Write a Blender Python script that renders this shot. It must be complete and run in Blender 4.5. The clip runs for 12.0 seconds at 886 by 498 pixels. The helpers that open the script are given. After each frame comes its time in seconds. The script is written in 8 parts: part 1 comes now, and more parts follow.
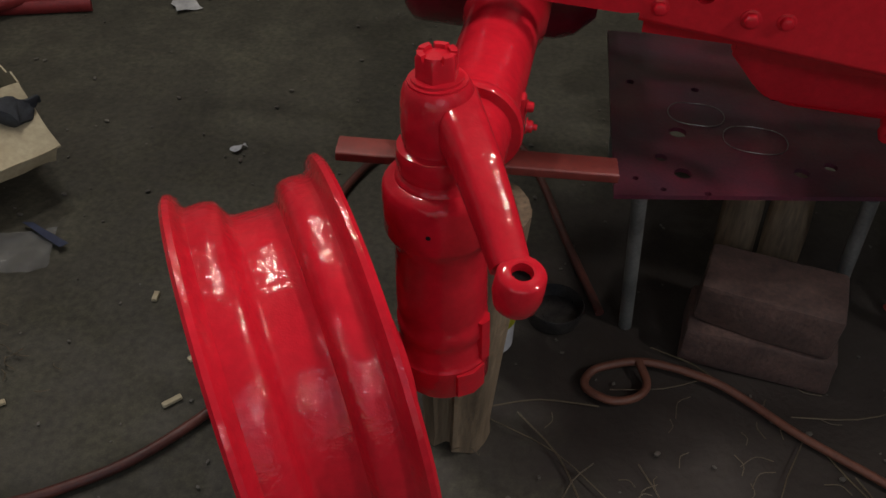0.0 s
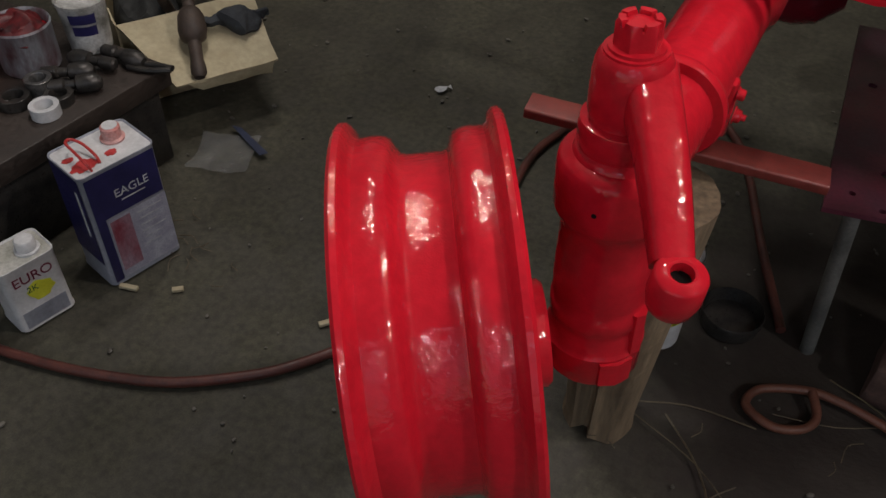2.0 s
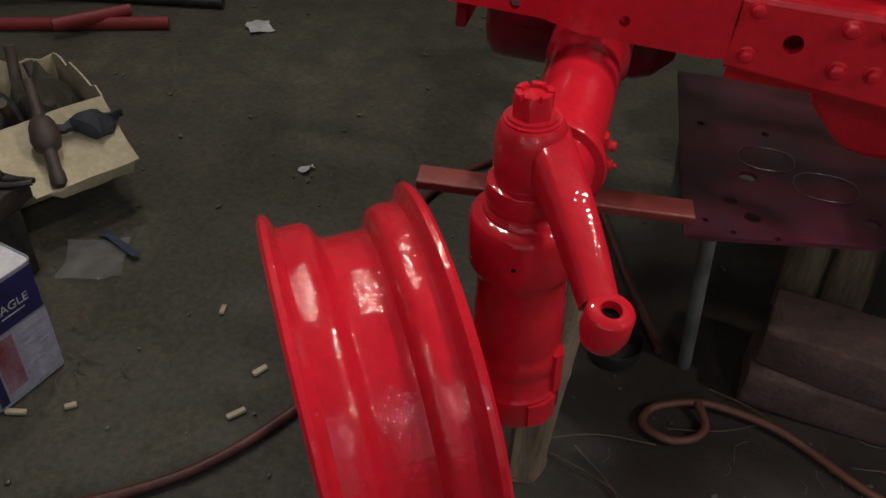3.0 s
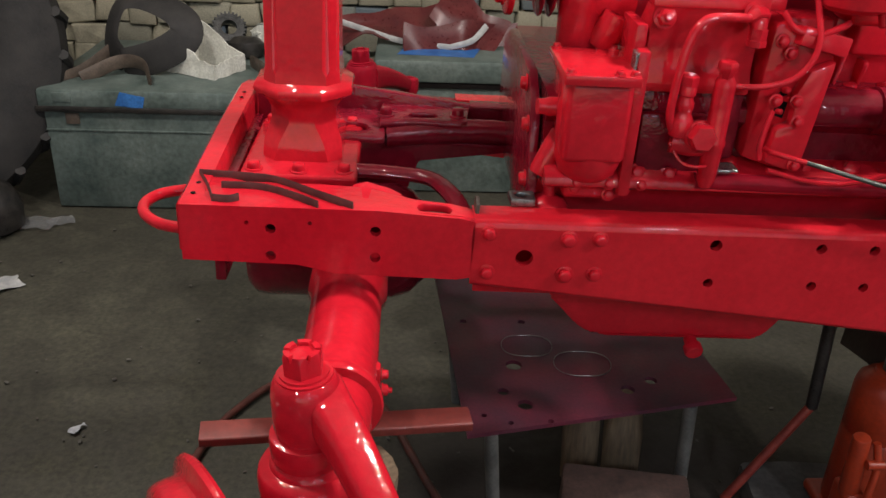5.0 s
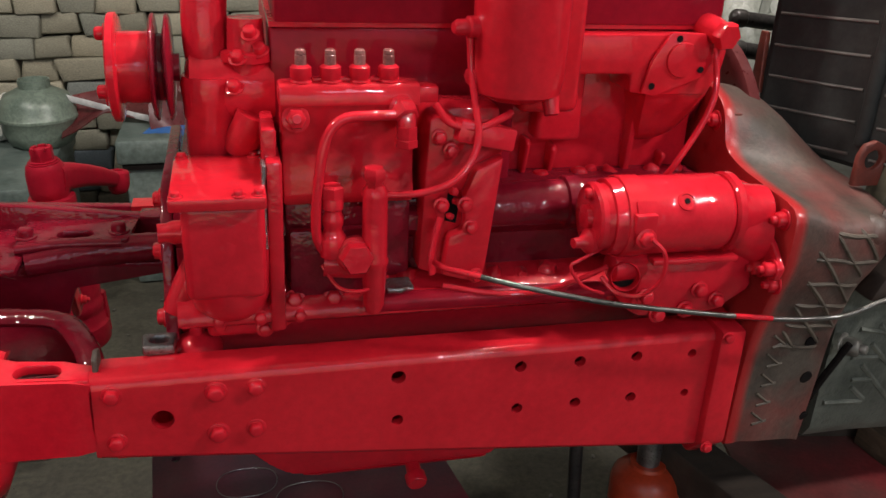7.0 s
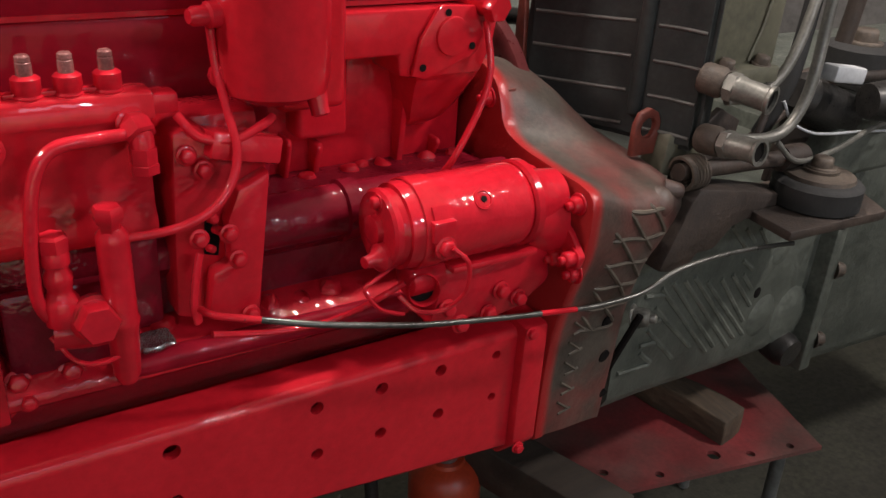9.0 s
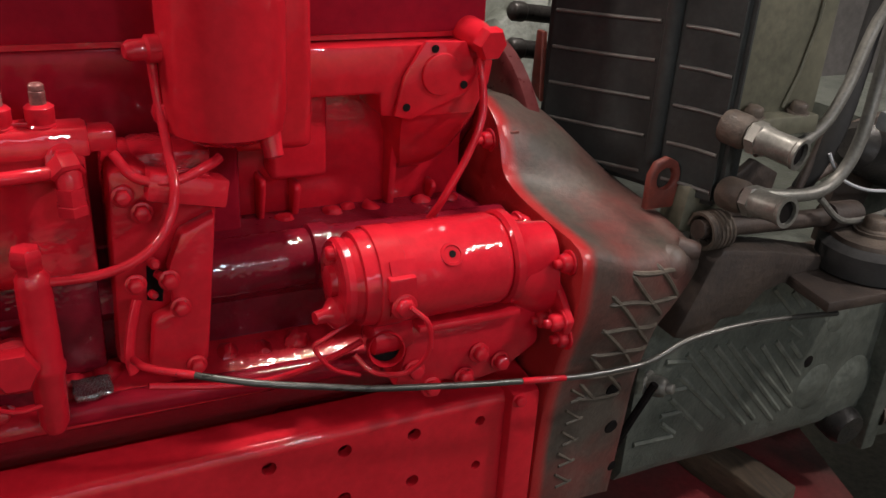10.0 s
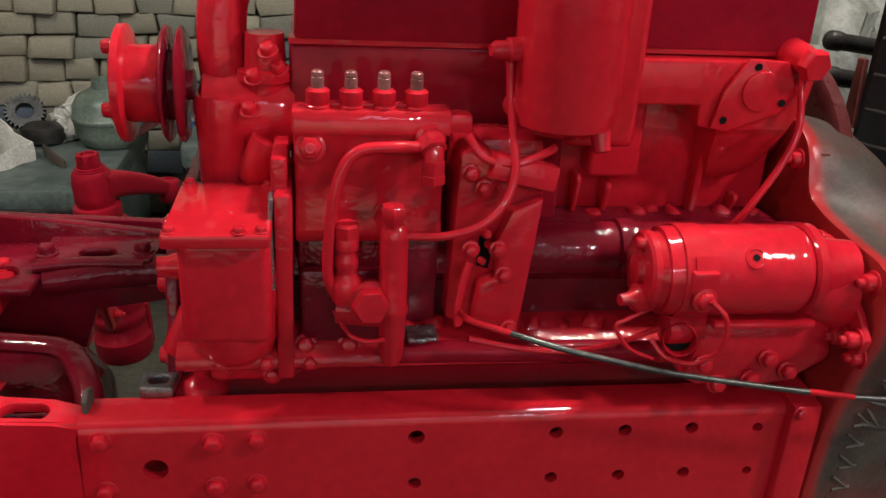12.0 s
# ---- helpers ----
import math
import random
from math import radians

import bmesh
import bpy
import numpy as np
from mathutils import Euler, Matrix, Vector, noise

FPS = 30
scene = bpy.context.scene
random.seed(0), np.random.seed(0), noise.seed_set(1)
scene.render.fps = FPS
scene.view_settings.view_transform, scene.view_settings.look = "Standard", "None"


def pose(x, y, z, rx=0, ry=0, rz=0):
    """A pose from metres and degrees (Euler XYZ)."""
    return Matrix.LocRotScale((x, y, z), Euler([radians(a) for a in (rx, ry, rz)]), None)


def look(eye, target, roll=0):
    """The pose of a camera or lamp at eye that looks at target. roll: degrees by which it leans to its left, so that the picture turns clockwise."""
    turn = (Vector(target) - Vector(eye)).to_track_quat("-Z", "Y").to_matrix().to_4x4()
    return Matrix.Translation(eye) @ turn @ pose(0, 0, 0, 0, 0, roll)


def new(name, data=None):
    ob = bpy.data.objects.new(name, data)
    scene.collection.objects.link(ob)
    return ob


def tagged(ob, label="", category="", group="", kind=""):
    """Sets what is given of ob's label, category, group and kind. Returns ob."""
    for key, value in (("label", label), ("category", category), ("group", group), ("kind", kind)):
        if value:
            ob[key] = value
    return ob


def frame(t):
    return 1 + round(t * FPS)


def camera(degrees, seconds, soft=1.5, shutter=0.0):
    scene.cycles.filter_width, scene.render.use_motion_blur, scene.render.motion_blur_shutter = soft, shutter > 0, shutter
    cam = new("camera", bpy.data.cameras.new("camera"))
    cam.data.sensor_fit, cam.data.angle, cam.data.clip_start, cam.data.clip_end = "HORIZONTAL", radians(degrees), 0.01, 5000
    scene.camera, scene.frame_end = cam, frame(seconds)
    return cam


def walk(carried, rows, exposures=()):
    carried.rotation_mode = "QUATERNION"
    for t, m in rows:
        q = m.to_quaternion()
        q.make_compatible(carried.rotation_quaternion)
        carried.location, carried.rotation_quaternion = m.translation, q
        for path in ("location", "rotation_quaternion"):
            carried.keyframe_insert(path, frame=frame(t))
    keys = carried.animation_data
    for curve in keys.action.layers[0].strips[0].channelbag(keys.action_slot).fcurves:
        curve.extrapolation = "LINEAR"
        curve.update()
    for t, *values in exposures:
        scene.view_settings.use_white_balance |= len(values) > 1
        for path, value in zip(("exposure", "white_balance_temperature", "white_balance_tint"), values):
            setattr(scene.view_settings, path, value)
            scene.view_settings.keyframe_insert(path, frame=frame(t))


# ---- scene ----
cam = camera(54.2, 12.0)
PATH = [
    (0, (-0.396, -1.039, 1.169), (-0.656, 0.445, -0.147), 2.3),
    (0.5, (-0.374, -0.99, 1.138), (-0.839, 0.349, -0.273), 3.0),
    (1, (-0.362, -0.964, 1.139), (-1.004, 0.285, -0.285), 1.9),
    (1.5, (-0.366, -0.966, 1.142), (-1.092, 0.248, -0.272), 1.3),
    (2, (-0.372, -0.993, 1.148), (-1.027, 0.278, -0.251), 1.9),
    (2.5, (-0.404, -1.028, 1.166), (-0.928, 0.348, -0.187), 2.5),
    (3, (-0.442, -1.065, 1.187), (-0.797, 0.435, -0.087), 3.2),
    (3.2, (-0.453, -1.078, 1.194), (-0.732, 0.474, -0.036), 3.9),
    (4.8, (-0.443, -1.07, 1.261), (-0.422, 0.698, 0.327), 2.4),
    (5, (-0.433, -1.067, 1.27), (-0.344, 0.717, 0.371), 2.3),
    (5.5, (-0.39, -1.054, 1.279), (-0.083, 0.727, 0.421), 2.8),
    (6, (-0.318, -1.026, 1.273), (0.129, 0.726, 0.417), 2.5),
    (6.5, (-0.21, -0.95, 1.28), (0.233, 0.823, 0.466), 1.5),
    (6.7, (-0.165, -0.914, 1.286), (0.258, 0.872, 0.49), 1.6),
    (8.3, (-0.152, -0.702, 1.292), (0.607, 0.944, 0.446), 1.7),
    (8.5, (-0.156, -0.694, 1.293), (0.691, 0.9, 0.43), 2.0),
    (9, (-0.148, -0.684, 1.29), (0.838, 0.821, 0.418), 2.5),
    (9.5, (-0.11, -0.682, 1.29), (0.804, 0.871, 0.422), 1.8),
    (10, (0.009, -0.676, 1.29), (0.79, 0.967, 0.459), 2.0),
    (10.5, (0.099, -0.673, 1.284), (0.694, 1.052, 0.466), 1.8),
    (11, (0.112, -0.661, 1.28), (0.501, 1.116, 0.449), 0.3),
    (11.5, (0.048, -0.681, 1.285), (0.351, 1.118, 0.463), 0.6),
    (12, (-0.08, -0.754, 1.288), (0.168, 1.066, 0.497), 1.9),
]
walk(cam, [(t, look(eye, target, roll)) for t, eye, target, roll in PATH], exposures=[(0, -0.3), (1.0, -0.3), (3.2, -0.22), (4.8, 0.48), (6.7, 0.5), (8.3, 0.36), (10.4, 0.13), (11.5, 0.1), (12, 0.22)])

# ---- world and lights ----
world = bpy.data.worlds.new("world")
scene.world = world
world.use_nodes = True
wn = world.node_tree.nodes
sky = wn.new("ShaderNodeTexSky")
sky.sky_type, sky.sun_disc, sky.sun_elevation, sky.sun_rotation = "NISHITA", False, radians(35), radians(200)
world.node_tree.links.new(sky.outputs[0], wn["Background"].inputs[0])
wn["Background"].inputs[1].default_value = 0.05


def area(name, eye, target, w, h, watts, colour):
    d = bpy.data.lights.new(name, "AREA")
    d.shape, d.size, d.size_y, d.energy, d.color = "RECTANGLE", w, h, watts, colour
    ob = new(name, d)
    ob.matrix_world = look(eye, target)
    return ob


def lamp(name, at, watts, colour, size=0.09):
    d = bpy.data.lights.new(name, "POINT")
    d.energy, d.color, d.shadow_soft_size = watts, colour, size
    ob = new(name, d)
    ob.location = at
    return ob


WARM = (1.0, 0.91, 0.86)
lamp("bulb_front", (-1.25, 0.12, 2.5), 54, WARM)
lamp("bulb_rear", (0.6, 0.22, 2.5), 92, WARM)
# added fill with no known source, brightens trunk and back wall
lamp("fill_lamp_back", (-1.7, 0.9, 2.6), 48, (1.0, 0.94, 0.88))
lamp("bulb_side", (1.8, -0.9, 2.3), 80, (1.0, 0.93, 0.91))
# two added lamps behind the camera, front fill and extra glints
lamp("fill_lamp_west", (-1.5, -2.3, 2.35), 26, (0.9, 0.93, 1.0), 0.08)
lamp("fill_lamp_east", (0.9, -2.7, 2.2), 42, (0.86, 0.9, 1.0), 0.08)
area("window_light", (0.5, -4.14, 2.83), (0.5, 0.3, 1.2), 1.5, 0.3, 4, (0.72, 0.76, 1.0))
# weak cool panel added in an unseen doorway to lift the dark parts
area("door_fill", (-0.2, -4.14, 1.1), (-0.2, 0.3, 1.0), 5.6, 2.1, 4, (0.68, 0.76, 1.0))

# ---- materials ----


def mat(name):
    m = bpy.data.materials.new(name)
    m.use_nodes = True
    nt = m.node_tree
    return m, nt, nt.nodes["Principled BSDF"]


def noise_node(nt, scale, detail=4, rough=0.55, stretch=None, distort=0.0):
    tc = nt.nodes.new("ShaderNodeTexCoord")
    n = nt.nodes.new("ShaderNodeTexNoise")
    n.inputs["Scale"].default_value, n.inputs["Detail"].default_value = scale, detail
    n.inputs["Roughness"].default_value, n.inputs["Distortion"].default_value = rough, distort
    if stretch:
        mp = nt.nodes.new("ShaderNodeMapping")
        mp.inputs["Scale"].default_value = stretch
        nt.links.new(tc.outputs["Object"], mp.inputs[0])
        nt.links.new(mp.outputs[0], n.inputs["Vector"])
    else:
        nt.links.new(tc.outputs["Object"], n.inputs["Vector"])
    return n.outputs["Fac"]


def ramp(nt, fac, stops):
    r = nt.nodes.new("ShaderNodeValToRGB")
    e = r.color_ramp.elements
    while len(e) < len(stops):
        e.new(0.5)
    for k, (p, c) in zip(e, stops):
        k.position, k.color = p, (*c, 1) if len(c) == 3 else c
    nt.links.new(fac, r.inputs[0])
    return r.outputs[0]


def mixc(nt, fac, a, b, mode="MIX"):
    m = nt.nodes.new("ShaderNodeMix")
    m.data_type, m.blend_type = "RGBA", mode
    for sock, v in ((m.inputs[0], fac), (m.inputs[6], a), (m.inputs[7], b)):
        if hasattr(v, "links"):
            nt.links.new(v, sock)
        else:
            sock.default_value = v if isinstance(v, (int, float)) else (*v, 1)
    return m.outputs[2]


def bump(nt, bs, *layers):
    prev = None
    for h, strength, dist in layers:
        b = nt.nodes.new("ShaderNodeBump")
        b.inputs["Strength"].default_value, b.inputs["Distance"].default_value = strength, dist
        nt.links.new(h, b.inputs["Height"])
        if prev:
            nt.links.new(prev, b.inputs["Normal"])
        prev = b.outputs[0]
    nt.links.new(prev, bs.inputs["Normal"])


def surface(name, dark, light, scale, rough=(0.4, 0.7), metal=0.0, bumps=((60, 0.3, 0.002),), fine=0.25, coat=0.0, stretch=None, spec=0.5, lump=4):
    """A general surface: two tones by coarse noise, broken up by fine noise, with uneven gloss and relief."""
    m, nt, bs = mat(name)
    big = noise_node(nt, scale, 5, 0.6, stretch)
    small = noise_node(nt, scale * 9, 3, 0.6, stretch)
    col = ramp(nt, big, [(0.32, dark), (0.68, light)])
    grain = ramp(nt, small, [(0.3, (1 - fine,) * 3), (0.7, (1 + fine * 0.5,) * 3)])
    nt.links.new(mixc(nt, 1.0, col, grain, "MULTIPLY"), bs.inputs["Base Color"])
    nt.links.new(ramp(nt, small, [(0.3, (rough[0],) * 3), (0.75, (rough[1],) * 3)]), bs.inputs["Roughness"])
    bs.inputs["Metallic"].default_value = metal
    bs.inputs["Coat Weight"].default_value, bs.inputs["Coat Roughness"].default_value = coat, 0.035
    bs.inputs["Specular IOR Level"].default_value = spec
    if bumps:
        bump(nt, bs, *[(noise_node(nt, s, lump), k, d) for s, k, d in bumps])
    return m


def enamel(name, dark, light, ripple, depth, weight=1.0):
    """Wet gloss enamel: a clear coat with its own ripple over a dull coloured ground."""
    m = surface(name, dark, light, 9, (0.35, 0.5), bumps=((ripple * 1.6, 0.25, depth), (60, 0.15, 0.003)), fine=0.12, coat=weight, spec=0.04, lump=0)
    nt = m.node_tree
    bs = nt.nodes["Principled BSDF"]
    bs.inputs["Coat Roughness"].default_value = 0.03
    fine_, wide = noise_node(nt, ripple, 0, 0.5), noise_node(nt, ripple * 0.32, 0, 0.5)
    prev = None
    for h, dist in ((wide, depth * 2.0), (fine_, depth)):
        b = nt.nodes.new("ShaderNodeBump")
        b.inputs["Strength"].default_value, b.inputs["Distance"].default_value = 1.0, dist
        nt.links.new(h, b.inputs["Height"])
        if prev:
            nt.links.new(prev, b.inputs["Normal"])
        prev = b.outputs[0]
    nt.links.new(prev, bs.inputs["Coat Normal"])
    return m


# fresh wet-looking enamel over rough castings
RED = enamel("red_enamel", (0.5, 0.0095, 0.0208), (0.62, 0.0135, 0.0278), 240, 0.00032)
RED_ROUGH = enamel("red_enamel_on_cast_iron", (0.44, 0.0085, 0.0189), (0.57, 0.0125, 0.0260), 250, 0.00048)
RED_RIM = enamel("red_enamel_orange_peel", (0.5, 0.009, 0.0208), (0.62, 0.013, 0.0278), 400, 0.00037)
RED_FLAT = enamel("red_enamel_smooth", (0.52, 0.0105, 0.0208), (0.6, 0.0145, 0.0266), 160, 0.00018)
# the same red dimmed: shade on block and far knuckle put into colour
RED_DIM = enamel("dimmed_red_enamel", (0.24, 0.006, 0.0177), (0.33, 0.009, 0.0228), 90, 0.0003, 0.25)
RED_MAROON = enamel("dark_maroon_enamel", (0.13, 0.004, 0.0128), (0.22, 0.007, 0.0202), 200, 0.0006)
# the same red much darker, the shade of recesses put into the colour
RED_SHADE = enamel("shaded_red_enamel", (0.13, 0.004, 0.0121), (0.22, 0.007, 0.0188), 220, 0.0007, 0.8)
RED_SATIN = enamel("red_enamel_satin", (0.5, 0.0095, 0.0202), (0.6, 0.0135, 0.0260), 190, 0.00032, 0.8)
EYE_RED = surface("red_oxide_eye", (0.11, 0.026, 0.018), (0.22, 0.045, 0.03), 30, (0.4, 0.6))
STRAW = surface("dry_straw", (0.06, 0.046, 0.028), (0.12, 0.095, 0.055), 20)
STRIP_BLUE = surface("dull_blue_film", (0.02, 0.026, 0.052), (0.03, 0.04, 0.08), 30, (0.4, 0.6))
RED_STEEL = surface("red_stained_steel", (0.22, 0.07, 0.065), (0.4, 0.17, 0.155), 60, (0.15, 0.3), 0.3, ((500, 0.2, 0.0006),))
ORANGE = surface("orange_enamel", (0.3, 0.03, 0.01), (0.42, 0.045, 0.014), 14, (0.3, 0.5), bumps=((220, 0.12, 0.001),), fine=0.2)
# near-black that stands in for the shade inside holes and gaps
HOLE = surface("hole_shade", (0.006, 0.005, 0.005), (0.014, 0.011, 0.01), 60, (0.8, 0.95), bumps=(), spec=0.1)
SILVER = surface("rough_bare_aluminium", (0.3, 0.3, 0.3), (0.6, 0.6, 0.6), 120, (0.15, 0.35), 0.9, ((240, 0.8, 0.002),))
STEEL = surface("worn_steel", (0.16, 0.16, 0.16), (0.32, 0.32, 0.31), 40, (0.25, 0.5), 0.9, ((300, 0.15, 0.001),))
BLACK_STEEL = surface("oily_black_steel", (0.02, 0.02, 0.02), (0.055, 0.05, 0.045), 30, (0.25, 0.55), 0.4, ((160, 0.25, 0.002),))
GREY_PIPE = surface("grey_galvanised_pipe", (0.1, 0.105, 0.1), (0.19, 0.195, 0.185), 22, (0.4, 0.65), 0.35, ((150, 0.15, 0.001),))
CHROME_DULL = surface("dull_plated_pipe", (0.13, 0.125, 0.108), (0.25, 0.24, 0.21), 30, (0.35, 0.6), 0.45, ((200, 0.1, 0.001),))
OLD_CAST = surface("old_green_grey_casting", (0.07, 0.078, 0.065), (0.14, 0.15, 0.125), 13, (0.33, 0.6), 0.1, ((260, 0.35, 0.002), (45, 0.25, 0.006)), 0.35)
BROWN_CAST = surface("rust_brown_casting", (0.06, 0.045, 0.035), (0.13, 0.1, 0.075), 16, (0.5, 0.8), 0.1, ((260, 0.4, 0.002), (45, 0.25, 0.006)), 0.35)
# ribs paler than their castings: the light they catch is in the colour
BELL_RIB = surface("lit_brown_cast_rib", (0.07, 0.056, 0.042), (0.14, 0.115, 0.088), 40, (0.4, 0.65), 0.1)
BOX_RIB = surface("lit_green_cast_rib", (0.1, 0.11, 0.09), (0.2, 0.21, 0.175), 40, (0.4, 0.65), 0.1)
ROD = surface("worn_steel_rod", (0.05, 0.05, 0.045), (0.16, 0.155, 0.14), 14, (0.25, 0.45), 0.6, ((200, 0.1, 0.001),), stretch=(0.4, 1, 1))
# a paler grey than the tank, for its pressed ribs
PALE_RIB = surface("pale_grey_rib", (0.07, 0.068, 0.062), (0.16, 0.15, 0.135), 30, (0.4, 0.65), 0.1)
RUST_DARK = surface("dark_rusty_steel", (0.03, 0.022, 0.018), (0.07, 0.048, 0.036), 16, (0.5, 0.8), 0.1, ((200, 0.4, 0.002),), 0.35)
GASKET = surface("perished_grey_gasket", (0.07, 0.018, 0.018), (0.13, 0.04, 0.036), 30, (0.6, 0.85), 0.0, ((200, 0.3, 0.002),))
KHAKI = surface("faded_khaki_metal", (0.1, 0.098, 0.068), (0.18, 0.168, 0.115), 12, (0.5, 0.75), 0.1, ((200, 0.2, 0.001),))
BLACK_BOX = surface("black_painted_tin", (0.018, 0.02, 0.019), (0.042, 0.045, 0.042), 14, (0.6, 0.85), 0.0, ((150, 0.2, 0.002), (14, 0.25, 0.01)), 0.3, spec=0.3)
RUBBER = surface("dusty_black_rubber", (0.012, 0.012, 0.012), (0.03, 0.028, 0.026), 12, (0.65, 0.9), 0.0, ((140, 0.3, 0.003),), 0.3)
HOSE = surface("red_brown_rubber_hose", (0.05, 0.014, 0.011), (0.125, 0.036, 0.026), 18, (0.4, 0.65), 0.0, ((140, 0.2, 0.002),), 0.25)
HOSE_CLEAN = surface("orange_rubber_hose", (0.09, 0.034, 0.022), (0.16, 0.06, 0.036), 18, (0.4, 0.65), 0.0, ((140, 0.2, 0.002),), 0.25)
WOOD = surface("split_grey_wood", (0.09, 0.065, 0.04), (0.27, 0.2, 0.125), 14, (0.65, 0.9), 0.0, ((60, 0.5, 0.006),), 0.4, stretch=(1, 1, 0.09))
WOOD_DARK = surface("oil_soaked_wood", (0.024, 0.017, 0.012), (0.06, 0.043, 0.03), 14, (0.6, 0.85), 0.0, ((60, 0.4, 0.005),), 0.4, stretch=(0.1, 1, 1))
WOOD_BROWN = surface("old_brown_wood", (0.05, 0.035, 0.023), (0.15, 0.105, 0.065), 14, (0.65, 0.9), 0.0, ((60, 0.5, 0.006),), 0.4, stretch=(1, 0.1, 1))
BRICK = surface("old_clay_brick", (0.05, 0.03, 0.025), (0.11, 0.064, 0.052), 14, (0.75, 0.95), 0.0, ((120, 0.5, 0.004), (24, 0.4, 0.012)), 0.35)
TABLE = surface("greasy_brown_bench_top", (0.018, 0.013, 0.011), (0.042, 0.031, 0.025), 12, (0.4, 0.7), 0.1, ((90, 0.3, 0.003),), 0.35)
CARD = surface("brown_cardboard", (0.34, 0.29, 0.185), (0.46, 0.41, 0.275), 10, (0.75, 0.9), 0.0, ((90, 0.12, 0.002),), 0.15)
WHITE_PLASTIC = surface("white_tinplate", (0.45, 0.46, 0.47), (0.62, 0.63, 0.64), 18, (0.3, 0.5), 0.0, ((90, 0.06, 0.001),), 0.12)
PAPER = surface("crumpled_white_paper", (0.3, 0.31, 0.31), (0.48, 0.49, 0.48), 25, (0.7, 0.9), 0.0, ((60, 0.4, 0.006),), 0.15)
DIRTY_WHITE = surface("smudged_white_plastic", (0.14, 0.14, 0.125), (0.55, 0.56, 0.55), 22, (0.35, 0.6), 0.0, ((60, 0.1, 0.002),), 0.25)
DIRTY_TIN = surface("paint_streaked_tin", (0.09, 0.03, 0.035), (0.3, 0.33, 0.36), 26, (0.35, 0.6), 0.2, ((60, 0.1, 0.002),), 0.25, stretch=(1, 1, 0.35))
NAVY = surface("navy_printed_tin", (0.012, 0.012, 0.06), (0.025, 0.022, 0.1), 20, (0.3, 0.45), 0.0, (), 0.15)
CAN_PRINT = surface("faded_lilac_print", (0.26, 0.265, 0.34), (0.4, 0.41, 0.48), 40, (0.35, 0.55), 0.0, (), 0.25)
CAN_PLAIN = surface("pale_blue_grey_tin", (0.2, 0.215, 0.26), (0.32, 0.34, 0.39), 12, (0.35, 0.55), 0.1, ((60, 0.1, 0.002),), 0.2)
RED_SMEAR = surface("red_paint_smear", (0.32, 0.02, 0.02), (0.5, 0.05, 0.05), 60, (0.3, 0.5), 0.0, ((200, 0.3, 0.001),), 0.3)
YELLOW = surface("yellow_printed_tin", (0.5, 0.5, 0.03), (0.6, 0.62, 0.05), 30, (0.35, 0.5), 0.0, (), 0.1)
BLUE = surface("blue_paint", (0.015, 0.09, 0.3), (0.04, 0.18, 0.5), 14, (0.4, 0.6), 0.0, ((80, 0.2, 0.002),), 0.3)
TEAL_TIN = surface("scuffed_green_grey_tin", (0.07, 0.1, 0.09), (0.16, 0.2, 0.18), 7, (0.4, 0.65), 0.2, ((110, 0.2, 0.002), (9, 0.2, 0.01)), 0.3)
MAROON = surface("maroon_enamel_sheet", (0.07, 0.012, 0.014), (0.13, 0.025, 0.025), 9, (0.25, 0.45), 0.0, ((30, 0.1, 0.004),), 0.2)
GLASS_GREEN = surface("green_gas_bottle_paint", (0.11, 0.15, 0.12), (0.2, 0.25, 0.2), 10, (0.3, 0.5), 0.1, ((60, 0.15, 0.003),), 0.3)
BIRD = surface("grey_feather", (0.3, 0.31, 0.33), (0.5, 0.52, 0.54), 60, (0.7, 0.9), 0.0, (), 0.2)
CHARRED = surface("dirty_dark_cloth", (0.012, 0.013, 0.013), (0.035, 0.037, 0.036), 30, (0.8, 0.95), 0.0, ((90, 0.5, 0.004),), 0.3)
RAG = surface("dirty_olive_cloth", (0.02, 0.018, 0.012), (0.055, 0.05, 0.032), 24, (0.8, 0.95), 0.0, ((90, 0.5, 0.004),), 0.3)
DARK_BOARDS = surface("dark_boards", (0.07, 0.062, 0.055), (0.13, 0.115, 0.1), 3, (0.8, 0.95), 0.0, ((30, 0.3, 0.006),), 0.3)
CLAY = surface("grey_wall_plaster", (0.2, 0.19, 0.18), (0.28, 0.265, 0.25), 3, (0.8, 0.95), 0.0, ((30, 0.3, 0.006),), 0.2)


